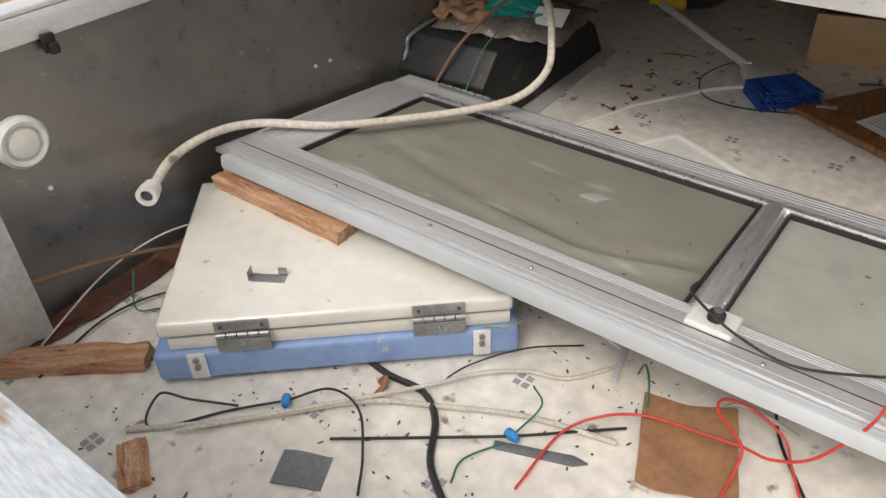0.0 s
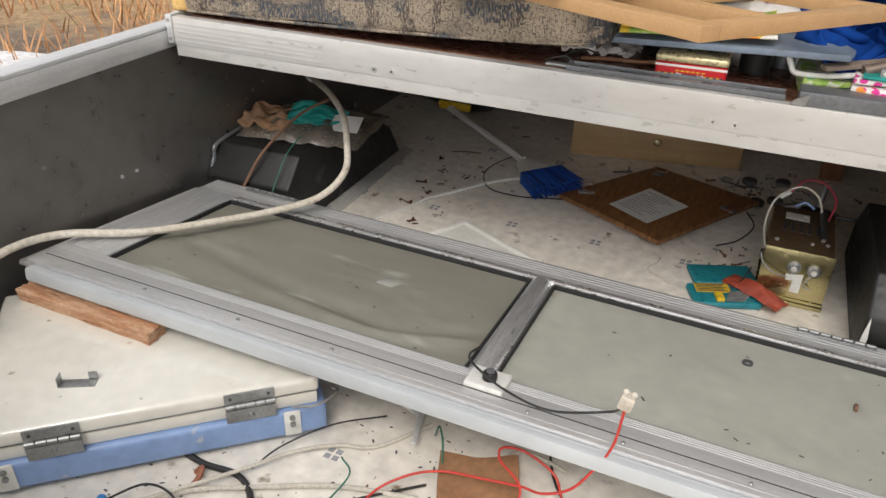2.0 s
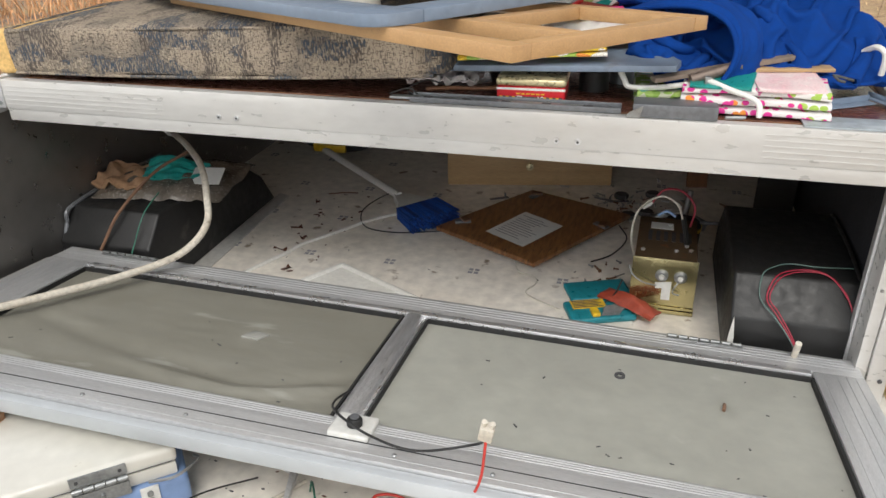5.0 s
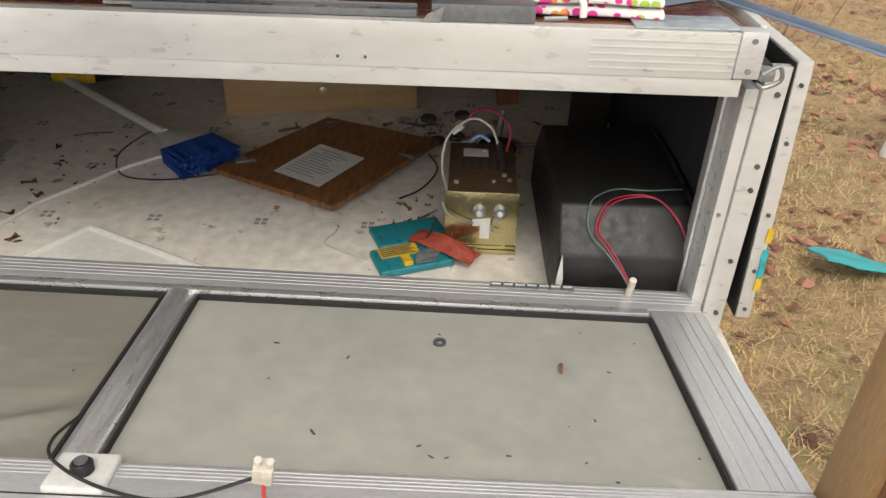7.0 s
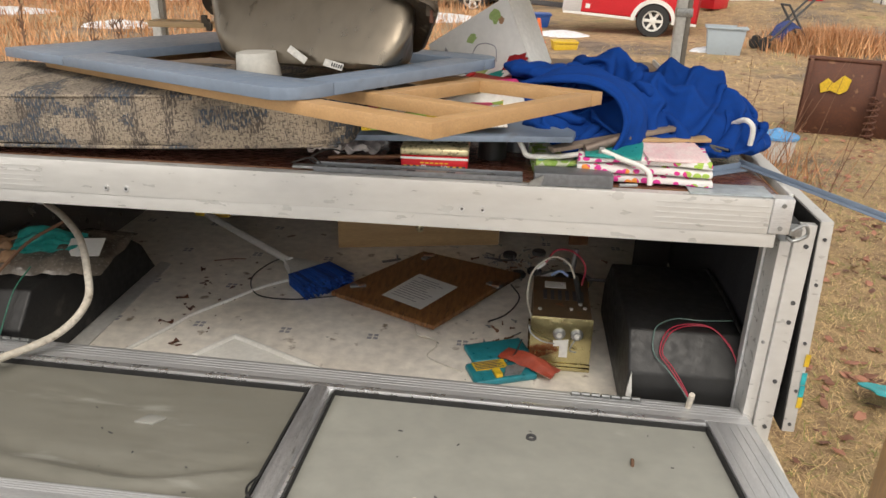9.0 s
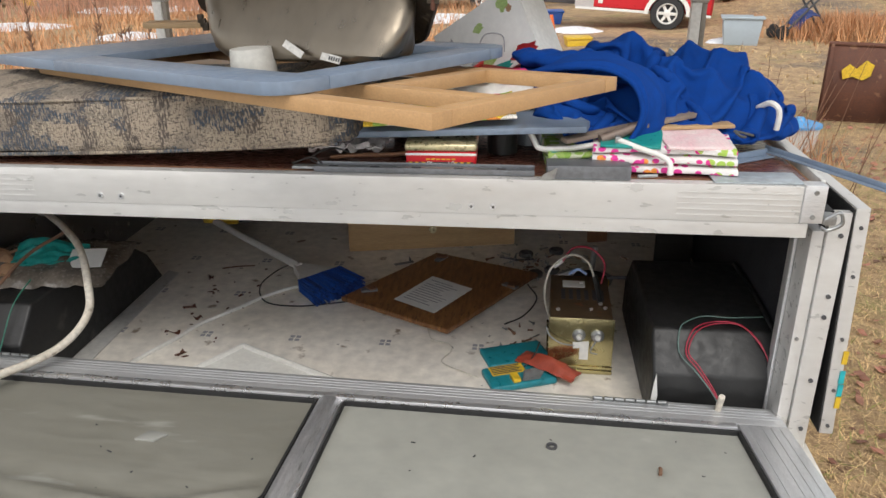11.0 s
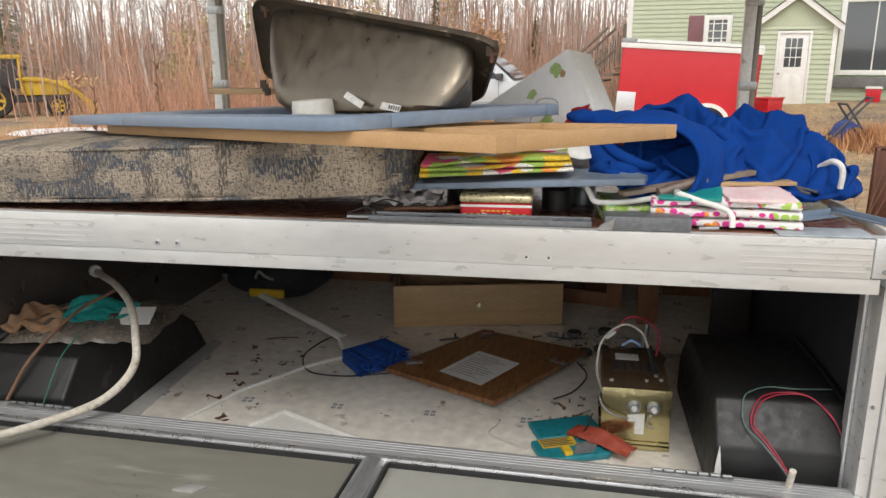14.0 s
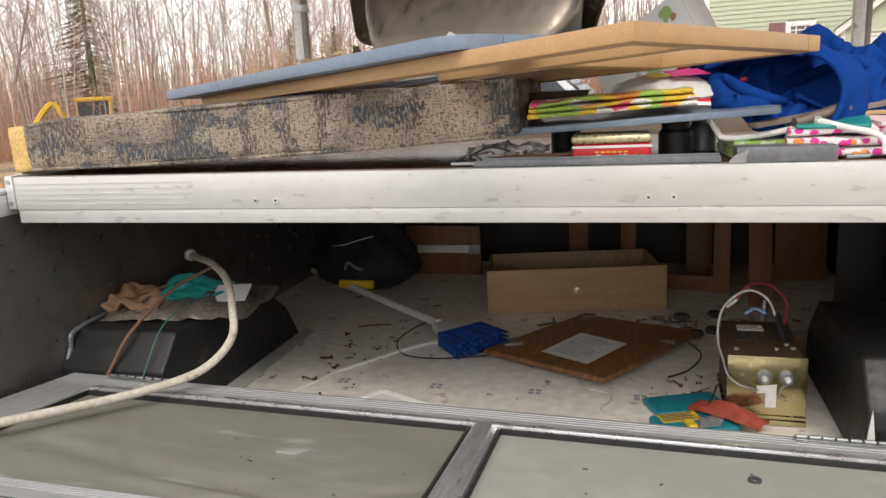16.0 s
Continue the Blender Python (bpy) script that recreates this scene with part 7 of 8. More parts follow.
def build_trailer():
    gx, gy = 2.22, 14.35
    t = thing("cargo_trailer", pose(gx, gy, ground_z(gx, gy) + 0.02, 0, 3.4, -9), "red enclosed cargo trailer with white roof and fenders", "trailer")
    L, W, z0, z1 = 2.62, 1.5, 0.33, 1.74
    x0, x1 = -1.31, 1.31
    part("side_skin", block((x0, 0, z0), (x1, W, z1), 0.04, 3), RED, t, "red painted skin")
    for k in range(8):
        x = x0 + 0.16 + 0.33 * k
        bm = bmesh.new()
        for j in range(12):
            bmesh.ops.create_cube(bm, size=1, matrix=Matrix.Translation((x, -0.002, z0 + 0.08 + 0.12 * j)) @ Matrix.Diagonal((0.010, 0.006, 0.010, 1)))
        part("rivet_row", bm, DARKRED, t, smooth=False)
    part("roof", surface(lambda u, v: Vector((x0 - 0.03 + (L + 0.06) * u, -0.02 + (W + 0.04) * v, z1 - 0.02 + 0.16 * math.sin(math.pi * (0.12 + 0.76 * v)) ** 0.6)), 8, 16), HTRIM, t, "white domed roof")
    part("roof_edge", block((x0 - 0.03, -0.03, z1 - 0.05), (x1 + 0.03, -0.002, z1 + 0.05), 0.015), HTRIM, t, "white roof edge")
    part("roof_edge", block((x1 + 0.001, -0.02, z1 - 0.05), (x1 + 0.03, W + 0.02, z1 + 0.05), 0.015), HTRIM, t, "white roof edge")
    part("nose_cap", block((x0 - 0.04, -0.03, z1 + 0.01), (x0 + 0.26, W + 0.03, z1 + 0.14), 0.06, 3), CARGREY, t, "grey nose cap")
    part("stone_guard", block((x0 - 0.012, -0.012, z0), (x0 + 0.36, 0.30, z0 + 0.50), 0.006), ALU, t, "bright aluminium stone guard")
    part("bottom_rail", block((x0, -0.008, z0 - 0.05), (x1, 0.06, z0 - 0.002), 0.004), HTRIM, t, "white bottom rail")
    part("tail_trim", block((x1 - 0.03, -0.008, z0), (x1 + 0.008, 0.03, z1 - 0.06), 0.004), DARKRED, t)
    part("marker_plate", block((x0 + 0.44, -0.006, z0 + 0.08), (x0 + 0.53, -0.001, z0 + 0.17), 0.002), PVC, t, "small white reflector")
    fx = 0.48
    f = bmesh.new()
    outer = [(fx + 0.44 * math.cos(radians(a)), z0 - 0.04 + 0.43 * math.sin(radians(a))) for a in range(0, 181, 12)]
    inner = [(fx + 0.36 * math.cos(radians(a)), z0 - 0.04 + 0.36 * math.sin(radians(a))) for a in range(180, -1, -12)]
    part("fender", prism(outer + inner, -0.20, -0.003, "y", bm=f), HTRIM, t, "white wheel fender")
    wheel(t, Matrix.Translation((fx, -0.10, 0.32)) @ pose(0, 0, 0, 0, 0, 0), 0.32, 0.20, HTRIM)
    wheel(t, Matrix.Translation((fx, W + 0.05, 0.32)), 0.32, 0.20, HTRIM)
    part("tongue", block((x0 - 0.95, W / 2 - 0.06, 0.30), (x0, W / 2 + 0.06, 0.40), 0.01), INKD, t, "black steel tongue")
    part("jack", rod((x0 - 0.8, W / 2, 0.0), (x0 - 0.8, W / 2, 0.65), 0.035), GALV, t)


build_trailer()


def build_truck():
    gx, gy = -3.10, 20.8
    m = pose(gx, gy, ground_z(gx, gy) - 0.08, 0, 0, -9) @ Matrix.Scale(1.03, 4)
    t = thing("pickup_truck", m, "silver four-door pickup truck with grey lower cladding", "truck")

    def arch(cx):
        return [(cx + 0.47 * math.cos(radians(a)), 0.42 + 0.47 * math.sin(radians(a))) for a in range(0, 181, 15)]

    # side view, nose to +x; the sheet metal stops at the cladding
    hull = [(-2.66, 0.62), (-2.68, 1.14), (-1.70, 1.20), (1.00, 1.20), (1.60, 1.19), (2.30, 1.13), (2.56, 1.04), (2.66, 0.86), (2.66, 0.52), (2.30, 0.46)] + arch(1.80) + [(1.30, 0.46), (-1.22, 0.46)] + arch(-1.72) + [(-2.22, 0.50)]
    body = prism(hull, 0.0, 1.96, "y", bevel=0.045)
    part("body", body, SILVER, t, "silver painted body")
    cab = bmesh.new()
    low = [(-2.00, 1.19), (-1.00, 1.19), (0.10, 1.19), (1.42, 1.19)]
    high = [(-1.22, 1.76), (-0.95, 1.86), (0.05, 1.88), (0.62, 1.83)]
    rows = [[cab.verts.new((x, y, z)) for x, z in prof] for prof, y in ((low, 0.05), (high, 0.27), (high, 1.69), (low, 1.91))]
    for a, b in zip(rows, rows[1:]):
        for k in range(3):
            cab.faces.new((a[k], a[k + 1], b[k + 1], b[k]))
    for k in (0, 3):
        cab.faces.new([r[k] for r in rows])
    bmesh.ops.recalc_face_normals(cab, faces=cab.faces)
    bmesh.ops.bevel(cab, geom=list(cab.edges), offset=0.05, segments=2, affect="EDGES")
    part("cabin", cab, SILVER, t, "silver cabin")

    def on_side(x, z, d):
        """A place on the sloping cabin side."""
        return (x, 0.05 + 0.22 * (z - 1.19) / 0.67 - d, z)

    for poly in ([(-0.72, 1.25), (-0.74, 1.74), (-0.06, 1.77), (-0.04, 1.25)], [(0.08, 1.25), (0.06, 1.77), (0.48, 1.75), (1.06, 1.25)], [(-1.62, 1.26), (-1.16, 1.60), (-0.98, 1.68), (-0.96, 1.26)]):
        bm = bmesh.new()
        f = bm.faces.new([bm.verts.new(on_side(x, z, 0.012)) for x, z in poly])
        bmesh.ops.solidify(bm, geom=[f], thickness=0.01)
        part("side_window", bm, WINDOW, t, "dark side window", smooth=False)
    bm = bmesh.new()
    f = bm.faces.new([bm.verts.new(p) for p in ((0.70, 0.34, 1.79), (0.70, 1.62, 1.79), (1.42, 1.78, 1.23), (1.42, 0.18, 1.23))])
    bmesh.ops.translate(bm, verts=bm.verts, vec=(0.030, 0, 0.030))
    part("windscreen", bm, WINDOW, t, "pale reflecting windscreen", smooth=False)
    part("bed_rail", block((-2.62, 0.01, 1.185), (-1.70, 0.12, 1.235), 0.02), CARGREY, t, "grey bed rail")
    part("cladding", block((-2.68, -0.025, 0.44), (-2.22, 0.2, 0.70), 0.03), CARGREY, t)
    part("rocker", block((-1.20, -0.025, 0.36), (1.28, 0.1, 0.62), 0.03), CARGREY, t, "grey side cladding")
    part("bumper", block((2.28, -0.03, 0.40), (2.76, 1.99, 0.72), 0.07, 3), CARGREY, t, "grey front bumper")
    for y in (0.22, 1.60):
        part("fog_light", lathe([(0.001, 0), (0.07, 0), (0.06, 0.02), (0.001, 0.03)], 16, pose(2.755, y + 0.06, 0.56, 0, 90, 0)), PVC, t)
    for cx in (1.80, -1.72):
        outer = [(cx + 0.54 * math.cos(radians(a)), 0.42 + 0.54 * math.sin(radians(a))) for a in range(0, 181, 15)]
        inner = [(cx + 0.46 * math.cos(radians(a)), 0.42 + 0.46 * math.sin(radians(a))) for a in range(180, -1, -15)]
        part("wheel_arch", prism(outer + inner, -0.03, 0.08, "y"), CARGREY, t, "grey wheel arch")
    for y0, y1 in ((-0.012, 0.34), (1.62, 1.972)):
        part("headlight", block((2.36, y0, 0.84), (2.70, y1, 1.02), 0.04, 3), PVC, t, "clear headlight")
    part("grille", block((2.56, 0.36, 0.78), (2.70, 1.60, 1.03), 0.03), INKD, t, "dark grille")
    part("grille_bar", block((2.68, 0.36, 0.89), (2.715, 1.60, 0.93), 0.01), SILVER, t, "silver grille bar")
    part("mirror", block((0.98, -0.20, 1.22), (1.16, 0.02, 1.40), 0.04, 3), INKD, t, "dark door mirror")
    part("tail_light", block((-2.70, -0.012, 0.86), (-2.58, 0.14, 1.13), 0.015), RED, t, "red tail light")
    for y in (0.34, 1.62):
        part("roof_rail", tube([(-0.95, y, 1.86), (-0.85, y, 1.93), (0.0, y, 1.94), (0.30, y, 1.87)], 0.022), INKD, t, "dark roof rail")
    for x in (0.02, 1.02, -0.86):
        part("door_seam", block((x, -0.003, 0.60), (x + 0.012, -0.0005, 1.17)), INKD, t, smooth=False)
    for x in (0.10, -0.72):
        part("door_handle", block((x, -0.02, 1.04), (x + 0.16, 0.0, 1.075), 0.008), SILVER, t)
    for x in (1.80, -1.72):
        for y in (0.10, 1.86):
            wheel(t, Matrix.Translation((x, y, 0.40)), 0.40, 0.27, CHROME)


build_truck()


def build_house():
    gx, gy = 5.30, 18.30
    g0 = ground_z(gx, gy)
    t = thing("house", pose(gx, gy, g0, 0, 0, -13), "pale green sided house with white door and porch gable", "house")
    base = 1.2

    def siding(x0, x1, z0, z1, y, openings, name="siding_board", out=-1):
        """Lapped boards along x, left out at the openings."""
        z = z0
        while z < z1 - 1e-6:
            bm = bmesh.new()
            zt = min(z + 0.115, z1)
            cuts = sorted((max(a, x0), min(b, x1)) for a, b, c, d in openings if c < zt - 0.02 and d > z + 0.02)
            x = x0
            for a, b in cuts + [(x1, x1)]:
                if a > x:
                    v = [bm.verts.new(p) for p in ((x, y + out * 0.022, z), (a, y + out * 0.022, z), (a, y, zt), (x, y, zt))]
                    bm.faces.new(v)
                    w = [bm.verts.new(p) for p in ((x, y + 0.0, z), (a, y + 0.0, z))]
                    bm.faces.new((v[1], v[0], w[0], w[1]))
                x = max(x, b)
            part(name, bm, GREEN, t, smooth=False)
            z = zt

    small, big = (-2.19, -1.56, 1.41, 2.14), (1.00, 2.55, 0.70, 2.50)
    siding(-4.16, 7.0, -0.3, 5.4, base, [small, big])
    part("core", block((-4.15, base + 0.03, -0.6), (7.0, base + 7.0, 5.38)), GREEN, t, "house body", smooth=False)
    part("side_boards", surface(lambda u, v: Vector((-4.16 - (0.02 if int(v * 90) % 2 else 0), base + 7 * u, -0.3 + 5.7 * v)), 2, 91), GREEN, t, "pale green side wall", smooth=False)
    part("corner_board", block((-4.22, base - 0.035, -0.3), (-4.08, base + 0.10, 5.4), 0.005), HTRIM, t, "white corner board")
    part("foundation", block((-4.10, base - 0.01, -0.8), (7.0, base + 0.03, -0.02)), SHINGLE, t, "grey foundation", smooth=False)
    bm = bmesh.new()
    for y0, y1, z0, z1 in ((base - 0.4, base + 3.5, 5.3, 7.6), (base + 7.4, base + 3.5, 5.3, 7.6)):
        bm.faces.new([bm.verts.new(p) for p in ((-4.4, y0, z0), (7.3, y0, z0), (7.3, y1, z1), (-4.4, y1, z1))])
    part("roof", bm, SHINGLE, t, "grey shingle roof", smooth=False)

    def window(o, y, name, cols, rows, shutters):
        x0, x1, z0, z1 = o
        w = part(name, block((x0 + 0.05, y + 0.015, z0 + 0.05), (x1 - 0.05, y + 0.028, z1 - 0.05)), WINDOW, t, "dark window glass", smooth=False)
        f = 0.09
        for lo, hi in (((x0 - 0.03, z0 - 0.03), (x0 + f, z1 + 0.03)), ((x1 - f, z0 - 0.03), (x1 + 0.03, z1 + 0.03)), ((x0 + f, z1 - f), (x1 - f, z1 + 0.03)), ((x0 + f, z0 - 0.03), (x1 - f, z0 + f))):
            part("window_frame", block((lo[0], y - 0.05, lo[1]), (hi[0], y + 0.014, hi[1]), 0.006), HTRIM, w, "white window trim")
        for k in range(1, cols):
            x = x0 + (x1 - x0) * k / cols
            part("mullion", block((x - 0.015, y - 0.005, z0 + f), (x + 0.015, y + 0.014, z1 - f)), HTRIM, w, smooth=False)
        for k in range(1, rows):
            z = z0 + (z1 - z0) * k / rows
            part("glazing_bar", block((x0 + f, y - 0.004, z - 0.012), (x1 - f, y + 0.013, z + 0.012)), HTRIM, w, smooth=False)
        if shutters:
            part("shutter", block((x0 - 0.42, y - 0.045, z0 - 0.03), (x0 - 0.05, y - 0.024, z1 + 0.03), 0.006), MAROON, t, "faded maroon shutter")

    window(small, base, "window", 3, 4, True)
    window(big, base, "picture_window", 2, 1, False)
    part("window_apron", block((0.95, base - 0.12, 0.36), (2.6, base - 0.03, 0.62), 0.01), SHINGLE, t, "dark board under the window")
    part("side_window", block((-4.20, base + 1.2, 1.4), (-4.185, base + 2.0, 2.6), 0.003), WINDOW, t, "dark side window")
    for y in (base + 1.12, base + 2.02):
        part("side_window_trim", block((-4.215, y - 0.05, 1.3), (-4.184, y + 0.05, 2.7), 0.003), HTRIM, t)
    # entry porch
    px0, px1, pz = -0.93, 0.83, 1.82
    siding(px0, px1, -0.2, pz, 0, [(-0.43, 0.33, -0.3, 1.73)], "porch_board")
    bm = bmesh.new()
    bm.faces.new([bm.verts.new(p) for p in ((px0, 0, pz), (px1, 0, pz), ((px0 + px1) / 2, 0, pz + 0.62))])
    part("porch_gable", bm, GREEN, t, "green gable", smooth=False)
    part("porch_body", block((px0 + 0.002, 0.03, -0.4), (px1 - 0.002, base, pz), 0), GREEN, t, "porch body", smooth=False)
    part("porch_corner", block((px0 - 0.03, -0.035, -0.1), (px0 + 0.07, 0.10, pz), 0.004), HTRIM, t, "white corner board")
    part("porch_corner", block((px1 - 0.07, -0.035, -0.1), (px1 + 0.03, 0.10, pz), 0.004), HTRIM, t, "white corner board")
    mx = (px0 + px1) / 2
    for s in (-1, 1):
        ex = mx + s * 1.02
        part("gable_trim", prism([(mx, pz + 0.80), (ex, pz + 0.02), (ex, pz - 0.14), (mx, pz + 0.64)], -0.16, -0.04, "y"), HTRIM, t, "white gable trim")
        bm = bmesh.new()
        bm.faces.new([bm.verts.new(p) for p in ((mx, -0.2, pz + 0.82), (ex + s * 0.03, -0.2, pz + 0.02), (ex + s * 0.03, base, pz + 0.02), (mx, base, pz + 0.82))])
        part("porch_roof", bm, SHINGLE, t, "grey shingle porch roof", smooth=False)
    FIT = Matrix.Translation((-0.05, 0, -0.12)) @ Matrix.Diagonal((0.72, 1, 0.85, 1)) @ Matrix.Translation((0.05, 0, 0))
    known = set(bpy.data.objects)
    d = part("door", block((-0.50, -0.02, 0.0), (0.40, 0.02, 2.08), 0.004), HTRIM, t, "white panel door")
    part("door_glass", block((-0.31, -0.026, 1.18), (0.21, -0.0205, 1.96)), WINDOW, d, "nine-pane door glass", smooth=False)
    for k in (1, 2):
        part("glazing_bar", block((-0.31 + 0.52 * k / 3 - 0.012, -0.032, 1.18), (-0.31 + 0.52 * k / 3 + 0.012, -0.0262, 1.96)), HTRIM, d, smooth=False)
        part("glazing_bar", block((-0.31, -0.0315, 1.18 + 0.26 * k - 0.012), (0.21, -0.0263, 1.18 + 0.26 * k + 0.012)), HTRIM, d, smooth=False)
    for x in (-0.32, 0.02):
        part("door_panel", block((x, -0.027, 0.25), (x + 0.22, -0.0205, 0.95), 0.006), HTRIM, d)
    part("door_knob", lathe([(0.001, 0), (0.03, 0), (0.03, 0.05), (0.001, 0.06)], 12, pose(-0.44, -0.02, 1.0, 90, 0, 0)), GOLD, d, "brass knob")
    for lo, hi in (((-0.58, 0.0), (-0.505, 2.16)), ((0.405, 0.0), (0.48, 2.16)), ((-0.504, 2.085), (0.404, 2.16))):
        part("door_trim", block((lo[0], -0.045, lo[1]), (hi[0], 0.01, hi[1]), 0.004), HTRIM, t, "white door trim")
    for ob in set(bpy.data.objects) - known:
        ob.data.transform(FIT)
    # side stairs with rail
    s = thing("wooden_stairs", pose(gx, gy, g0, 0, 0, -13) @ Matrix.Translation((-0.52, 0, 0)), "weathered wooden outside stairs with railings", "stairs")
    for k in range(6):
        part("tread", block((-5.6 + 0.28 * k, 2.2, 0.17 * k - 0.1), (-5.3 + 0.28 * k, 3.4, 0.17 * k - 0.05), 0.005), DECKW, s)
    part("landing", block((-3.92, 2.2, 0.92), (-3.74, 3.6, 0.98), 0.005), DECKW, s)
    for y in (2.2, 3.4):
        part("rail", rod((-5.6, y, 0.85), (-4.4, y, 1.95), 0.04, seg=6), DECKW, s)
        part("rail", rod((-5.6, y, 0.25), (-4.4, y, 1.30), 0.03, seg=6), DECKW, s)
        for k in range(12):
            part("baluster", rod((-5.55 + 0.145 * k, y, 0.10 + 0.092 * k), (-5.55 + 0.145 * k, y, 0.88 + 0.094 * k), 0.02, seg=5), DECKW, s)
        part("post", block((-3.95, y - 0.05, -0.4), (-3.85, y + 0.05, 2.05), 0.005), DECKW, s)


build_house()


def put(x, y, dz=0.0, rz=0.0):
    return pose(x, y, ground_z(x, y) + dz, 0, 0, rz)


def build_plow():
    a = math.degrees(math.atan2(-0.42, 1.17))
    t = thing("snow_plow", pose(2.84, 6.0, ground_z(3.6, 5.6) - 0.03, 0, 0, a), "rusty brown snow plow blade with yellow paint patches", "plow")
    L, H = 2.5, 0.72
    prof = lambda v: (0.16 * (1 - math.sin(math.pi * (0.15 + 0.75 * v))), H * v)
    part("blade", slab(lambda u, v: Vector((L * u, prof(v)[0] - 0.02, prof(v)[1])), 30, 18, 0.02), RUST, t)
    part("top_edge", rod((0, prof(1)[0] - 0.02, H), (L, prof(1)[0] - 0.02, H), 0.022, seg=10), RUST, t)
    for x in (0.02, 0.62, 1.15, 1.55, 2.0, 2.45):
        part("rib", prism([(prof(k / 8)[0] - 0.025, prof(k / 8)[1]) for k in range(9)] + [(prof(1)[0] - 0.085, H), (prof(0.5)[0] - 0.10, H * 0.5), (prof(0)[0] - 0.085, 0.0)], x, x + 0.03, "x"), RUST, t, "rusty rib")
    part("yellow_patch", prism([(0.14, 0.50), (0.20, 0.56), (0.26, 0.52), (0.33, 0.60), (0.40, 0.56), (0.38, 0.46), (0.32, 0.42), (0.24, 0.45), (0.16, 0.42)], -0.036, -0.028, "y"), YELLOW, t, "yellow paint patch")
    for x, z in ((1.22, 0.40), (1.62, 0.52), (2.05, 0.48)):
        part("yellow_patch", block((x, -0.13, z), (x + 0.05, -0.118, z + 0.16), 0.003), YELLOW, t, "yellow paint patch")
    bm = bmesh.new()
    tube([(0.62 + 0.045 * math.cos(k * 0.9), -0.15 + 0.045 * math.sin(k * 0.9), 0.05 + 0.0085 * k) for k in range(48)], 0.010, 6, 2, bm=bm)
    part("spring", bm, RUST, t, "coil spring")
    part("push_arm", rod((0.9, -0.12, 0.35), (1.7, -0.5, 0.12), 0.04), GALV, t, "grey push arm")
    part("push_arm", rod((1.9, -0.12, 0.30), (1.5, -0.6, 0.10), 0.05), RUST, t)


build_plow()


def tub_pail(name, x, y, r, h, body, lid, label):
    t = thing(name, put(x, y), label, "bucket")
    part("pail", lathe([(0.001, 0), (r * 0.82, 0), (r * 0.97, h * 0.9), (r, h), (r * 0.94, h), (r * 0.80, 0.02), (0.001, 0.02)], 32), body, t)
    if lid:
        part("lid", lathe([(r * 0.3, h + 0.050), (r * 0.35, h + 0.055), (r * 0.9, h + 0.030), (r * 1.06, h + 0.024), (r * 1.07, h + 0.002), (r * 0.5, h + 0.002)], 32), lid, t, "bright blue lid")
        part("lid_knob", lathe([(0.001, h + 0.051), (r * 0.28, h + 0.052), (r * 0.2, h + 0.075), (0.001, h + 0.080)], 20), lid, t)


tub_pail("bucket", 2.37, 5.05, 0.17, 0.20, PVC, mat("sky_blue_lid", (0.10, 0.33, 0.62), (0.08, 0.28, 0.55), 6, 0.4), "white bucket with bright blue lid in dead grass")


def build_bin():
    t = thing("storage_bin", put(3.55, 11.9, 0, -10), "grey-blue plastic storage bin with clutter", "bin")
    part("body", prism([(-0.26, 0), (0.26, 0), (0.31, 0.42), (-0.31, 0.42)], -0.2, 0.2, "y", bevel=0.02), GBIN, t)
    part("rim", block((-0.34, -0.23, 0.421), (0.34, 0.23, 0.455), 0.012), GBIN, t)
    part("paper", sheet(0.3, 0.2, lambda u, v: 0.05 * noise.noise((u * 4, v * 4, 1)), 0.01, pose(0.30, 0.0, 0.40, 30, 30, 0)), DOUGH, t, "crumpled brown paper")


build_bin()


def build_cart():
    """A folded blue stroller lying in the yard."""
    t = thing("folded_stroller", put(4.75, 12.4, 0, 15), "folded blue stroller with black wheels in the yard", "stroller")
    for a, b in (((-0.4, 0, 0.1), (0.35, 0, 0.85)), ((-0.35, 0.25, 0.1), (0.4, 0.25, 0.85)), ((0.45, 0, 0.05), (-0.1, 0, 0.75)), ((0.45, 0.25, 0.05), (-0.1, 0.25, 0.75)), ((0.35, 0, 0.85), (0.4, 0.25, 0.85)), ((-0.1, 0, 0.75), (-0.1, 0.25, 0.75))):
        part("tube", rod(a, b, 0.02, seg=8), INKD, t)
    part("seat", sheet(0.42, 0.30, lambda u, v: 0.12 * math.sin(u * 3) + 0.03 * noise.noise((u * 5, v * 5, 2)), 0.02, pose(0.0, 0.12, 0.30, 20, -30, 0)), mat("navy_cloth", (0.03, 0.05, 0.16), (0.05, 0.07, 0.2), 8, 0.9), t, "navy cloth seat")
    for x, y in ((-0.45, -0.02), (-0.45, 0.28), (0.5, -0.02)):
        part("wheel", lathe([(0.05, -0.02), (0.11, -0.02), (0.12, 0), (0.11, 0.02), (0.05, 0.02)], 20, pose(x, y, 0.11, 90, 0, 0)), TYRE, t)


build_cart()


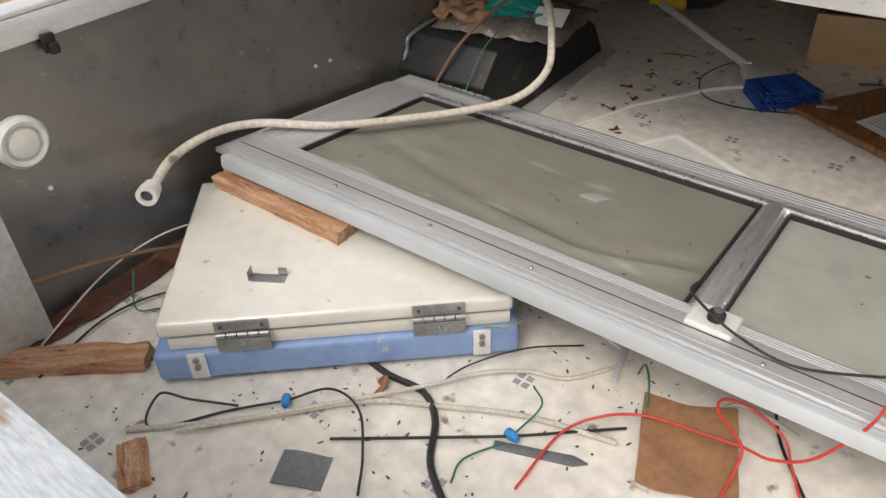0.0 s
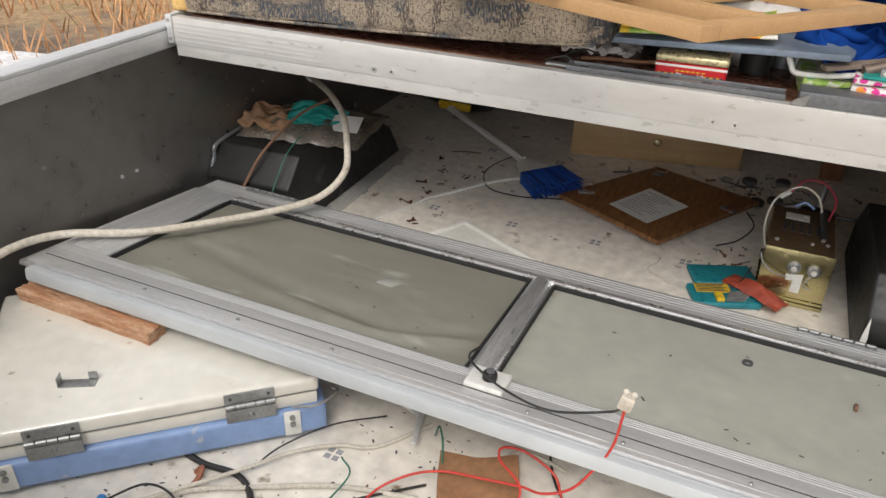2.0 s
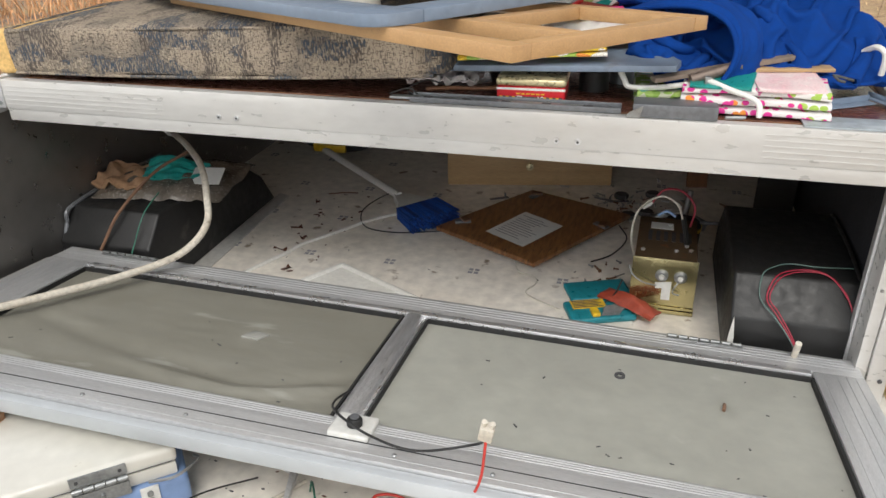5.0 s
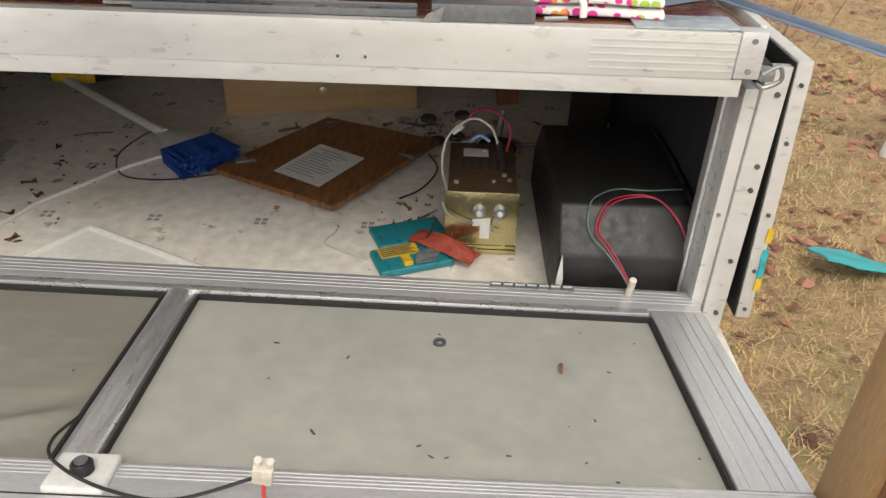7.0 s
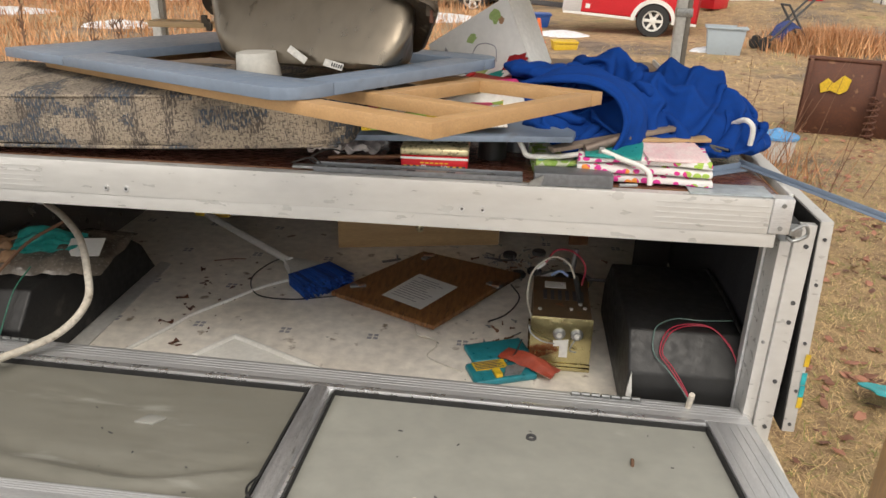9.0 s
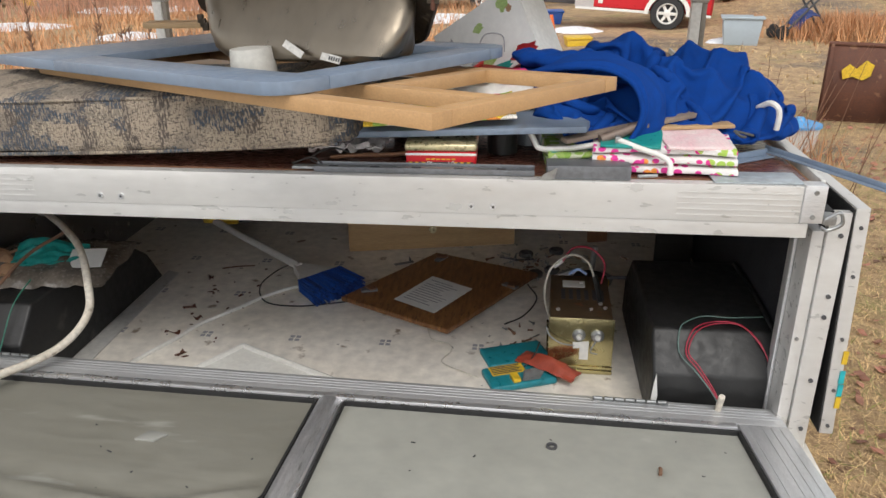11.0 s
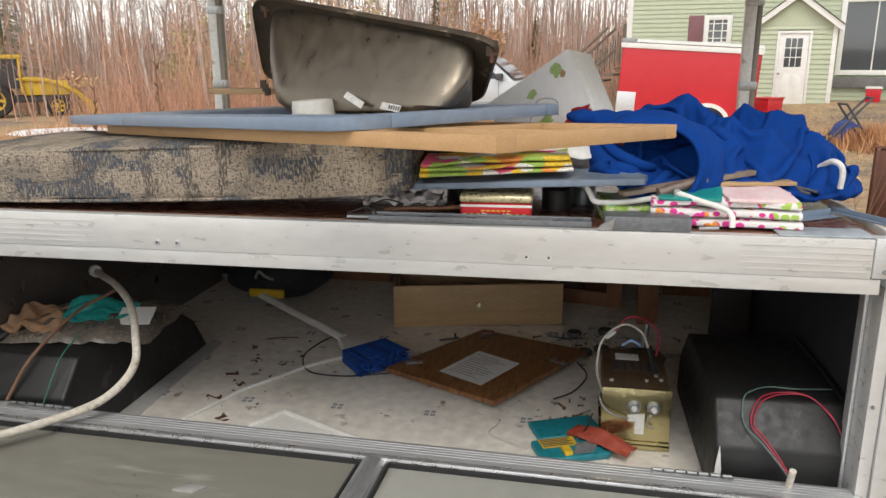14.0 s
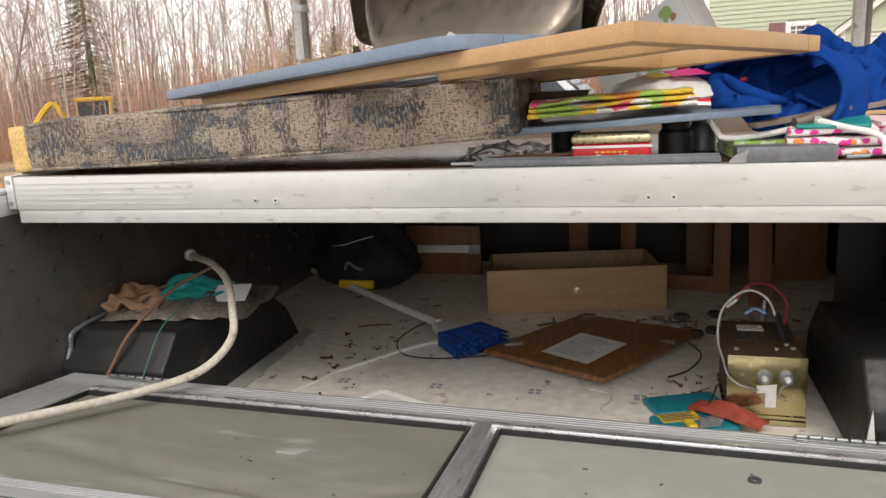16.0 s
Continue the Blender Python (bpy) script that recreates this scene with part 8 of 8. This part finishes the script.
def yard_clutter():
    for x, y, w, d, h, mt, lb, cat in (
        (0.15, 15.9, 1.1, 0.5, 0.24, mat("blue_plastic_sled", (0.03, 0.13, 0.5), (0.02, 0.1, 0.42), 5, 0.4), "blue plastic tub beside the trailer", "tub"),
        (0.1, 14.6, 0.5, 0.35, 0.25, RED, "red plastic crate beside the trailer", "crate"),
        (4.45, 16.9, 0.55, 0.4, 0.28, RED, "red plastic tub by the porch", "tub"),
        (7.15, 18.3, 0.48, 0.32, 0.32, RED, "red drinks cooler with white lid by the house", "cooler"),
        (0.9, 12.2, 0.4, 0.3, 0.12, YELLOW, "yellow tray in the mud", "tray")):
        t = thing("yard_box", put(x, y, 0, 10 * x), lb, cat)
        part("box", prism([(-w / 2, 0), (w / 2, 0), (w / 2 * 1.1, h), (-w / 2 * 1.1, h)], -d / 2, d / 2, "y", bevel=0.02), mt, t)
        part("rim", block((-w / 2 * 1.14, -d / 2 - 0.02, h + 0.001), (w / 2 * 1.14, d / 2 + 0.02, h + 0.04), 0.012), HTRIM if cat == "cooler" else mt, t)
    solo("traffic_cone", lathe([(0.16, 0), (0.16, 0.03), (0.11, 0.035), (0.03, 0.45), (0.001, 0.45)], 20), mat("orange_cone", (0.75, 0.16, 0.03), (0.65, 0.13, 0.03), 6, 0.5), put(0.45, 13.2), "orange traffic cone standing in the yard", "cone")
    for x, y, w, a in ((3.35, 12.1, 0.42, 10), (1.0, 14.2, 0.7, -20)):
        solo("snow_patch", surface(lambda u, v, w=w: Vector(((u - 0.5) * w * 1.6 * math.sin(math.pi * v) ** 0.5, (v - 0.5) * w, 0.10 * (math.sin(math.pi * u) * math.sin(math.pi * v)) ** 0.5 - 0.02 + 0.02 * noise.noise((u * 5, v * 5, w)))), 24, 24), SNOW, put(x, y, 0, a), "patch of old snow on the mud", "snow")
    for x, y, w, a in ((-14.6, 18.9, 2.4, 10), (-9.0, 15.5, 1.2, 0), (-6.2, 2.2, 1.6, 40), (-13.0, 24.0, 3.0, 5), (-2.2, 17.5, 2.2, 0)):
        solo("snow_patch", surface(lambda u, v, w=w: Vector(((u - 0.5) * w * 1.6 * math.sin(math.pi * v) ** 0.5, (v - 0.5) * w * 0.8, 0.16 * (math.sin(math.pi * u) * math.sin(math.pi * v)) ** 0.5 - 0.02 + 0.03 * noise.noise((u * 5, v * 5, w)))), 28, 24), SNOW, put(x, y, 0, a), "patch of old snow in dead grass", "snow")
    t = thing("lumber_pile", put(-5.5, 10.5, 0, 20), "low pile of weathered lumber in dead grass", "lumber")
    rng = random.Random(6)
    for k in range(9):
        part("plank", block((-1.3, -0.08, 0), (1.3 - 0.2 * (k % 3), 0.08, 0.05), 0.004, m=pose(rng.uniform(-0.2, 0.2), -0.35 + 0.2 * (k % 4), 0.06 * (k // 4), 0, 0, rng.uniform(-6, 6))), DECKW, t)
    t = thing("white_pipe", put(-1.9, 4.6, 0.12, 30), "white plastic pipe leaning over grass", "pipe")
    part("pipe", rod((-0.5, 0, 0.0), (0.5, 0.1, 0.55), 0.06, seg=16), PVC, t)
    t = thing("white_drum", put(-2.6, 8.2, 0, 0), "white plastic drum lying in dead grass", "drum")
    part("drum", lathe([(0.001, -0.4), (0.25, -0.4), (0.27, -0.3), (0.27, 0.3), (0.25, 0.4), (0.001, 0.4)], 24, pose(0, 0, 0.28, 0, 90, 15)), TARP, t)
    part("cap", lathe([(0.001, 0.405), (0.06, 0.405), (0.06, 0.44), (0.001, 0.44)], 14, pose(0, 0, 0.28, 0, 90, 15)), INKD, t)
    # heap by the tub's left side
    solo("white_tarp", slab(lambda u, v: Vector((-2.9 + 1.9 * (u - 0.5), 0.0 + 2.2 * (v - 0.5), ground_z(-2.9, 0.0) + 0.32 * math.sin(math.pi * u) * math.sin(math.pi * v) + 0.07 * noise.noise((u * 6, v * 6, 1)) + 0.03 * noise.noise((u * 15, v * 15, 1)))), 50, 50, 0.004), TARP, I4, "crumpled white tarp heaped beside the camper", "tarp")
    solo("turquoise_strip", slab(lambda u, v: Vector(((u - 0.5) * 0.62, (v - 0.5) * (0.14 + 0.05 * math.sin(7 * u)), 0.03 + 0.02 * math.sin(u * 9) + (0.06 * max(0, 0.18 - u) * 4) + 0.02 * math.cos(v * 3))), 30, 8, 0.006), TURQ, put(1.87, 1.14, 0.02, 4), "torn strip of turquoise vinyl on the grass", "vinyl strip")
    t = thing("feeder_pole", put(8.2, 17.2, 0, 0), "thin metal garden pole with hanging feeders", "pole")
    part("pole", rod((0, 0, 0), (0.15, 0, 2.3), 0.015, seg=6), INKD, t)
    part("hook", tube([(0.15, 0, 2.3), (0.2, 0, 2.5), (0.4, 0, 2.5), (0.45, 0, 2.3)], 0.012, 6), INKD, t)
    part("feeder", block((0.36, -0.1, 2.05), (0.56, 0.1, 2.3), 0.02), LIME, t, "lime feeder")
    t = thing("white_bench", put(8.7, 17.6, 0, 0), "white boxed bench against the house", "bench")
    part("box", prism([(-0.4, 0), (0.6, 0), (0.5, 0.85), (-0.2, 0.85)], -0.3, 0.3, "y", bevel=0.02), HTRIM, t)


yard_clutter()


def build_chair():
    t = thing("plastic_chair", put(2.76, 1.96, 0, 14) @ Matrix.Scale(1.22, 4), "white moulded plastic garden chair on the grass", "chair")
    part("seat", prism([(-0.23, -0.22), (0.23, -0.22), (0.21, 0.22), (-0.21, 0.22)], 0.40, 0.425, bevel=0.01), PVC, t)
    for sx in (-1, 1):
        part("front_leg", rod((sx * 0.27, 0.27, 0), (sx * 0.24, 0.22, 0.64), 0.030, 0.024, 10), PVC, t)
        part("back_leg", rod((sx * 0.26, -0.30, 0), (sx * 0.22, -0.22, 0.50), 0.032, 0.028, 10), PVC, t)
        part("arm", tube([(sx * 0.24, 0.24, 0.64), (sx * 0.315, 0.10, 0.68), (sx * 0.31, -0.12, 0.70), (sx * 0.24, -0.28, 0.74)], 0.032, 10), PVC, t)
        part("back_post", tube([(sx * 0.21, -0.22, 0.42), (sx * 0.22, -0.28, 0.65), (sx * 0.20, -0.33, 0.85), (sx * 0.12, -0.36, 0.95), (0, -0.37, 0.98)], 0.024, 10), PVC, t)
    for k in range(5):
        x = -0.13 + 0.065 * k
        part("slat", tube([(x, -0.22, 0.43), (x, -0.28, 0.65), (x * 0.9, -0.35, 0.95 - abs(x) * 0.25)], 0.016, 6), PVC, t)


build_chair()


def build_tractor():
    gx, gy = -23.8, 28.4
    t = thing("backhoe_tractor", put(gx, gy, 0, 36), "yellow backhoe tractor with cab and loader", "tractor")
    part("hood", block((0.2, -0.5, 0.9), (2.0, 0.5, 1.5), 0.06), YELLOW, t, "yellow engine hood")
    part("chassis", block((-1.4, -0.4, 0.6), (2.0, 0.4, 0.89), 0.04), INKD, t)
    part("cab_roof", block((-1.3, -0.75, 2.45), (0.3, 0.75, 2.62), 0.06), YELLOW, t, "yellow cab roof")
    for x in (-1.2, 0.18):
        for y in (-0.68, 0.68):
            part("cab_post", block((x - 0.04, y - 0.04, 1.0), (x + 0.04, y + 0.04, 2.45), 0.01), YELLOW, t)
    part("cab_glass", block((-1.14, -0.62, 1.2), (0.12, 0.62, 2.42)), WINDOW, t, "dark cab glass", smooth=False)
    for x, r in ((-0.9, 0.72), (1.5, 0.45)):
        for y in (-0.8, 0.8):
            wheel(t, Matrix.Translation((x, y, r)), r, 0.38, YELLOW)
    for y in (-0.55, 0.55):
        part("loader_arm", tube([(0.0, y, 1.6), (1.2, y, 1.5), (2.3, y, 1.0), (2.7, y, 0.5)], 0.09, 6, 3), YELLOW, t, "yellow loader arm")
    part("bucket", prism([(2.6, 0.1), (3.3, 0.05), (3.2, 0.2), (2.8, 0.7), (2.6, 0.6)], -0.9, 0.9, "y"), YELLOW, t, "yellow loader bucket")
    part("boom", tube([(-1.5, 0, 0.9), (-2.0, 0, 2.2), (-2.4, 0, 2.3), (-3.2, 0, 1.2), (-3.3, 0, 0.5)], 0.13, 6, 3), YELLOW, t, "yellow backhoe boom")
    part("hoe_bucket", block((-3.6, -0.3, 0.1), (-3.1, 0.3, 0.5), 0.06), YELLOW, t)


build_tractor()


# ---- plants ----
class Sticks:
    """Collects many thin tapered sticks and blades into one mesh."""

    def __init__(self):
        self.v, self.f = [], []

    def cone(self, a, b, r0, r1, seg=4):
        d = (b - a)
        s = d.orthogonal().normalized()
        u = d.cross(s).normalized()
        k = len(self.v)
        for p, r in ((a, r0), (b, r1)):
            for i in range(seg):
                w = 2 * math.pi * i / seg
                self.v.append(p + s * (math.cos(w) * r) + u * (math.sin(w) * r))
        for i in range(seg):
            self.f.append((k + i, k + (i + 1) % seg, k + seg + (i + 1) % seg, k + seg + i))

    def blade(self, a, b, w, side):
        k = len(self.v)
        m = a.lerp(b, 0.55)
        self.v += [a - side * w, a + side * w, m + side * w * 0.7, m - side * w * 0.7, b]
        self.f += [(k, k + 1, k + 2, k + 3), (k + 3, k + 2, k + 4)]

    def make(self, name, material, label, category):
        ob = new(name, raw(name, [tuple(p) for p in self.v], self.f, material))
        return tagged(ob, label, category, kind="stuff")


def bare_tree(st, x, y, h, rng, lean=0.06, twigs=16):
    base = Vector((x, y, ground_z(x, y) - 0.1))
    r = h * rng.uniform(0.0018, 0.0030 + 0.0035 * rng.random() ** 3)
    pts = [base]
    for k in range(1, 5):
        pts.append(base + Vector((rng.uniform(-lean, lean) * h * k / 4, rng.uniform(-lean, lean) * h * k / 4, h * k / 4)))
    for k in range(4):
        st.cone(pts[k], pts[k + 1], r * (1 - k * 0.24), r * (1 - (k + 1) * 0.235), 5)
    for _ in range(twigs):
        f = rng.uniform(0.28, 0.98)
        k = min(int(f * 4), 3)
        p = pts[k].lerp(pts[k + 1], f * 4 - k)
        a = rng.uniform(0, 2 * math.pi)
        ln = h * rng.uniform(0.08, 0.22) * (1.15 - f)
        q = p + Vector((math.cos(a) * ln, math.sin(a) * ln, ln * rng.uniform(0.5, 1.3)))
        rr = r * (1 - f * 0.8) * 0.42
        st.cone(p, q, rr, rr * 0.3, 3)
        for _ in range(4):
            g = rng.uniform(0.3, 1)
            s = p.lerp(q, g)
            b = a + rng.uniform(-1.2, 1.2)
            l2 = ln * rng.uniform(0.25, 0.6)
            st.cone(s, s + Vector((math.cos(b) * l2, math.sin(b) * l2, l2 * rng.uniform(0.3, 1.4))), rr * 0.45, rr * 0.15, 3)


def leafy(st, x, y, h, r, n, rng, size, low=0.1):
    """A loose crown of small leaves about thin upright stems."""
    b = Vector((x, y, ground_z(x, y)))
    clumps = [(rng.uniform(0, 6.283), rng.uniform(0, 1), rng.uniform(low, 1)) for _ in range(14)]
    for _ in range(n):
        a, q, f = clumps[rng.randrange(14)]
        wide = r * (0.35 + math.sin(math.pi * min(1, f)) * 0.9)
        p = b + Vector((math.cos(a) * q * wide + rng.gauss(0, r * 0.2), math.sin(a) * q * wide + rng.gauss(0, r * 0.2), max(0.1, h * f + rng.gauss(0, h * 0.07))))
        d = Vector((rng.gauss(0, 1), rng.gauss(0, 1), rng.gauss(0, 0.8))).normalized()
        s = size * rng.uniform(0.5, 1.4)
        st.blade(p, p + d * s, s * 0.3, d.orthogonal().normalized())


def build_woods():
    rng = random.Random(31)
    for name, mt, n, lab in (("far_woods", BARK, 560, "dense bare grey-brown woods behind the yard"), ("far_woods", REDBRUSH, 640, "reddish bare saplings in the woods"), ("birch_trees", BIRCH, 34, "pale slender birch trunks in the woods")):
        st = Sticks()
        for _ in range(n):
            y = 25 + 42 * rng.random() ** 1.3
            x = rng.uniform(-1.25 * y - 6, 0.34 * y + 2)
            if x > -8 and y < 29:
                y += 6
            if mt is REDBRUSH:
                bare_tree(st, x, y * 0.92, rng.uniform(3.0, 8), rng, 0.16, 22)
            else:
                bare_tree(st, x, y, rng.uniform(9, 19), rng, 0.09, 34 if mt is BARK else 14)
        st.make(name, mt, lab, "trees")
    # deep woods: so many trunks that no open land shows behind them
    st = Sticks()
    for _ in range(4200):
        y = rng.uniform(52, 110)
        x = rng.uniform(-1.25 * y - 6, 0.36 * y + 4)
        b = Vector((x, y, ground_z(x, y)))
        h = rng.uniform(3.5, 8) if rng.random() < 0.9 else rng.uniform(8, 17)
        top = b + Vector((rng.gauss(0, 0.04) * h, 0, h))
        r = rng.uniform(0.03, 0.11)
        st.cone(b, top, r, r * 0.25, 3)
        for _ in range(5):
            f = rng.uniform(0.1, 0.9)
            p = b.lerp(top, f)
            ln = h * 0.25 * (1.1 - f)
            st.cone(p, p + Vector((rng.uniform(-1, 1) * ln, 0, ln)), r * 0.35, 0.01, 3)
    st.make("deep_woods", BARK, "deep bare woods closing the yard's far side", "trees")
    # brush along the edge of the woods
    st = Sticks()
    for _ in range(4200):
        y = 21 + 14 * rng.random()
        x = rng.uniform(-1.3 * y - 4, 4)
        if -7.5 < x < 1.5 and y < 25:
            continue
        if x < -17 and x > -28 and y < 32:
            continue
        b = Vector((x, y, ground_z(x, y)))
        for _ in range(3):
            h = rng.uniform(0.4, 2.0) if rng.random() < 0.8 else rng.uniform(2, 4)
            st.cone(b, b + Vector((rng.uniform(-0.5, 0.5) * h * 0.9, rng.uniform(-0.5, 0.5) * h * 0.9, h)), 0.012, 0.003, 3)
    st.make("brush", REDBRUSH, "tangled reddish brush at the wood's edge", "brush")
    # young evergreens, olive scrub and shrubs that kept their dry leaves
    st = Sticks()
    for x, y, h in ((-6.1, 33, 4.6), (-15.5, 36, 5.5), (-30.5, 36, 12.0), (-33, 39, 13.0), (-20, 40, 6.0), (-1.8, 36, 3.6)):
        b = Vector((x, y, ground_z(x, y)))
        st.cone(b, b + Vector((0, 0, h)), 0.02 * h, 0.01, 5)
        for k in range(700):
            f = rng.random() ** 0.8
            a = rng.uniform(0, 6.283)
            ln = h * rng.uniform(0.10, 0.26) * (1.12 - f) * (0.75 + 0.35 * math.sin(a * 3 + 9 * f))
            p = b + Vector((math.cos(a) * ln * 0.35, math.sin(a) * ln * 0.35, h * (0.08 + 0.92 * f)))
            st.blade(p, p + Vector((math.cos(a) * ln, math.sin(a) * ln, -0.2 * ln)), 0.045, Vector((-math.sin(a), math.cos(a), 0.4)))
    st.make("evergreens", PINE, "young dark green evergreens among bare trees", "trees")
    st = Sticks()
    for _ in range(34):
        y = rng.uniform(28, 38)
        leafy(st, rng.uniform(-0.58, -0.24) * y, y, rng.uniform(1.6, 4.2), rng.uniform(0.7, 1.5), 520, rng, 0.13)
    st.make("scrub", SCRUB, "pale olive scrub among bare trees", "shrubs")
    st = Sticks()
    for x, y, h, r in ((-9.6, 29, 4.4, 1.3), (-8.6, 30, 4.0, 1.1), (-5.0, 31, 4.2, 0.8), (-4.2, 33, 3.4, 0.8), (-26, 30, 2.2, 1.6), (-22, 30, 1.6, 1.4), (-13.5, 31, 2.4, 0.8), (-3.2, 31, 3.0, 0.7)):
        leafy(st, x, y, h, r, 420, rng, 0.14, 0.45)
        for _ in range(6):
            b = Vector((x, y, ground_z(x, y)))
            st.cone(b, b + Vector((rng.gauss(0, r * 0.5), rng.gauss(0, r * 0.5), h)), 0.02, 0.006, 3)
    st.make("dry_leaf_shrubs", DRYLEAF, "shrubs holding pale dry leaves at the wood's edge", "shrubs")


build_woods()


def build_straw():
    rng = random.Random(41)

    def field(name, n, area, hmin, hmax, w, mt, lab, skip=None):
        st = Sticks()
        for _ in range(n):
            x, y = area(rng)
            if skip and skip(x, y):
                continue
            if noise.noise((x * 0.5, y * 0.5, 4)) < rng.uniform(-0.5, 0.25):
                continue
            b = Vector((x, y, ground_z(x, y) - (0.01 if hmax > 0.06 else 0.001)))
            h = rng.uniform(hmin, hmax)
            a = rng.uniform(0, 6.283)
            k = rng.uniform(0.2, 1.0) if hmax > 0.06 else rng.uniform(0.8, 4.0)
            st.blade(b, b + Vector((math.cos(a) * h * k, math.sin(a) * h * k, h)), w * rng.uniform(0.6, 1.3), Vector((-math.sin(a), math.cos(a), 0)))
        st.make(name, mt, lab, "grass")

    in_tub = lambda x, y: -1.7 < x < 0.98 and -1.7 < y < 2.2
    field("dead_grass", 26000, lambda r: (r.uniform(-16, -0.5), r.uniform(2.4, 22) if r.random() < 0.9 else r.uniform(-2, 4)), 0.06, 0.42, 0.010, STRAW, "tall dead straw-coloured grass", in_tub)
    field("dead_grass", 170000, lambda r: (0.85 + 3.6 * r.random() ** 1.5, r.uniform(-0.8, 6.0)), 0.004, 0.026, 0.0013, LAWN, "short flattened dead lawn grass", in_tub)
    field("dead_grass", 9000, lambda r: (r.uniform(1.0, 9), r.uniform(6, 17)), 0.01, 0.06, 0.006, LAWN, "short dead lawn grass farther off", lambda x, y: 0.8 < x < 4 and y > 13)
    field("dead_grass", 260, lambda r: (r.gauss(2.2, 0.22), r.gauss(4.8, 0.4)), 0.10, 0.45, 0.004, STRAW, "tall dead weeds round the bucket", in_tub)
    field("dead_grass", 5000, lambda r: (r.gauss(5.6, 0.5), r.gauss(12.6, 0.5)), 0.10, 0.45, 0.008, STRAW, "heap of dead grass in the yard", in_tub)
    field("green_grass", 14000, lambda r: (r.uniform(1.0, 4), r.uniform(-0.5, 5)), 0.008, 0.030, 0.0022, mat("dull_green_grass", (0.24, 0.25, 0.07), (0.30, 0.28, 0.10), 1, 0.8, isle=0.4), "thin green blades in dead lawn", in_tub)
    bm = bmesh.new()
    for _ in range(3200):
        x, y = rng.uniform(0.95, 4.2), rng.uniform(-0.6, 6.5)
        if noise.noise((x * 1.7, y * 1.7, 12)) < rng.uniform(-0.35, 0.45):
            continue
        s = rng.uniform(0.012, 0.040)
        m = pose(x, y, ground_z(x, y) + 0.012, rng.uniform(-25, 25), rng.uniform(-25, 25), rng.uniform(0, 360))
        vs = [bm.verts.new(m @ Vector((s * a, s * b, 0.010 * c))) for a, b, c in ((-1, 0, 0), (-0.4, 0.55, 0.6), (0.3, 0.5, 0.2), (1, 0, 0.8), (0.4, -0.5, 0.1), (-0.3, -0.55, 0.7))]
        bm.faces.new(vs)
    solo("fallen_leaves", bm, LEAF, I4, "curled brown leaves scattered over the lawn", "leaves", kind="stuff", smooth=False)
    st = Sticks()
    for _ in range(9):
        x, y = rng.gauss(-2.9, 0.15), rng.gauss(3.6, 0.5)
        b = Vector((x, y, ground_z(x, y)))
        h = rng.uniform(1.0, 1.9)
        p = b + Vector((rng.uniform(-0.1, 0.1), 0, h))
        st.cone(b, p, 0.006, 0.003, 4)
        for k in range(26):
            f = rng.uniform(0.45, 1.0)
            a = rng.uniform(0, 6.28)
            s = b.lerp(p, f)
            st.cone(s, s + Vector((math.cos(a) * 0.03, math.sin(a) * 0.03, 0.035)), 0.006, 0.003, 3)
    for _ in range(14):
        x, y = rng.uniform(1.6, 3.0), rng.uniform(3.4, 6.0)
        b = Vector((x, y, ground_z(x, y)))
        st.cone(b, b + Vector((rng.uniform(-0.2, 0.3), rng.uniform(-0.2, 0.2), rng.uniform(0.5, 0.95))), 0.004, 0.002, 3)
    st.make("weed_stalks", RUSTW, "dry rust-brown weed stalks beside the camper", "weeds")


build_straw()
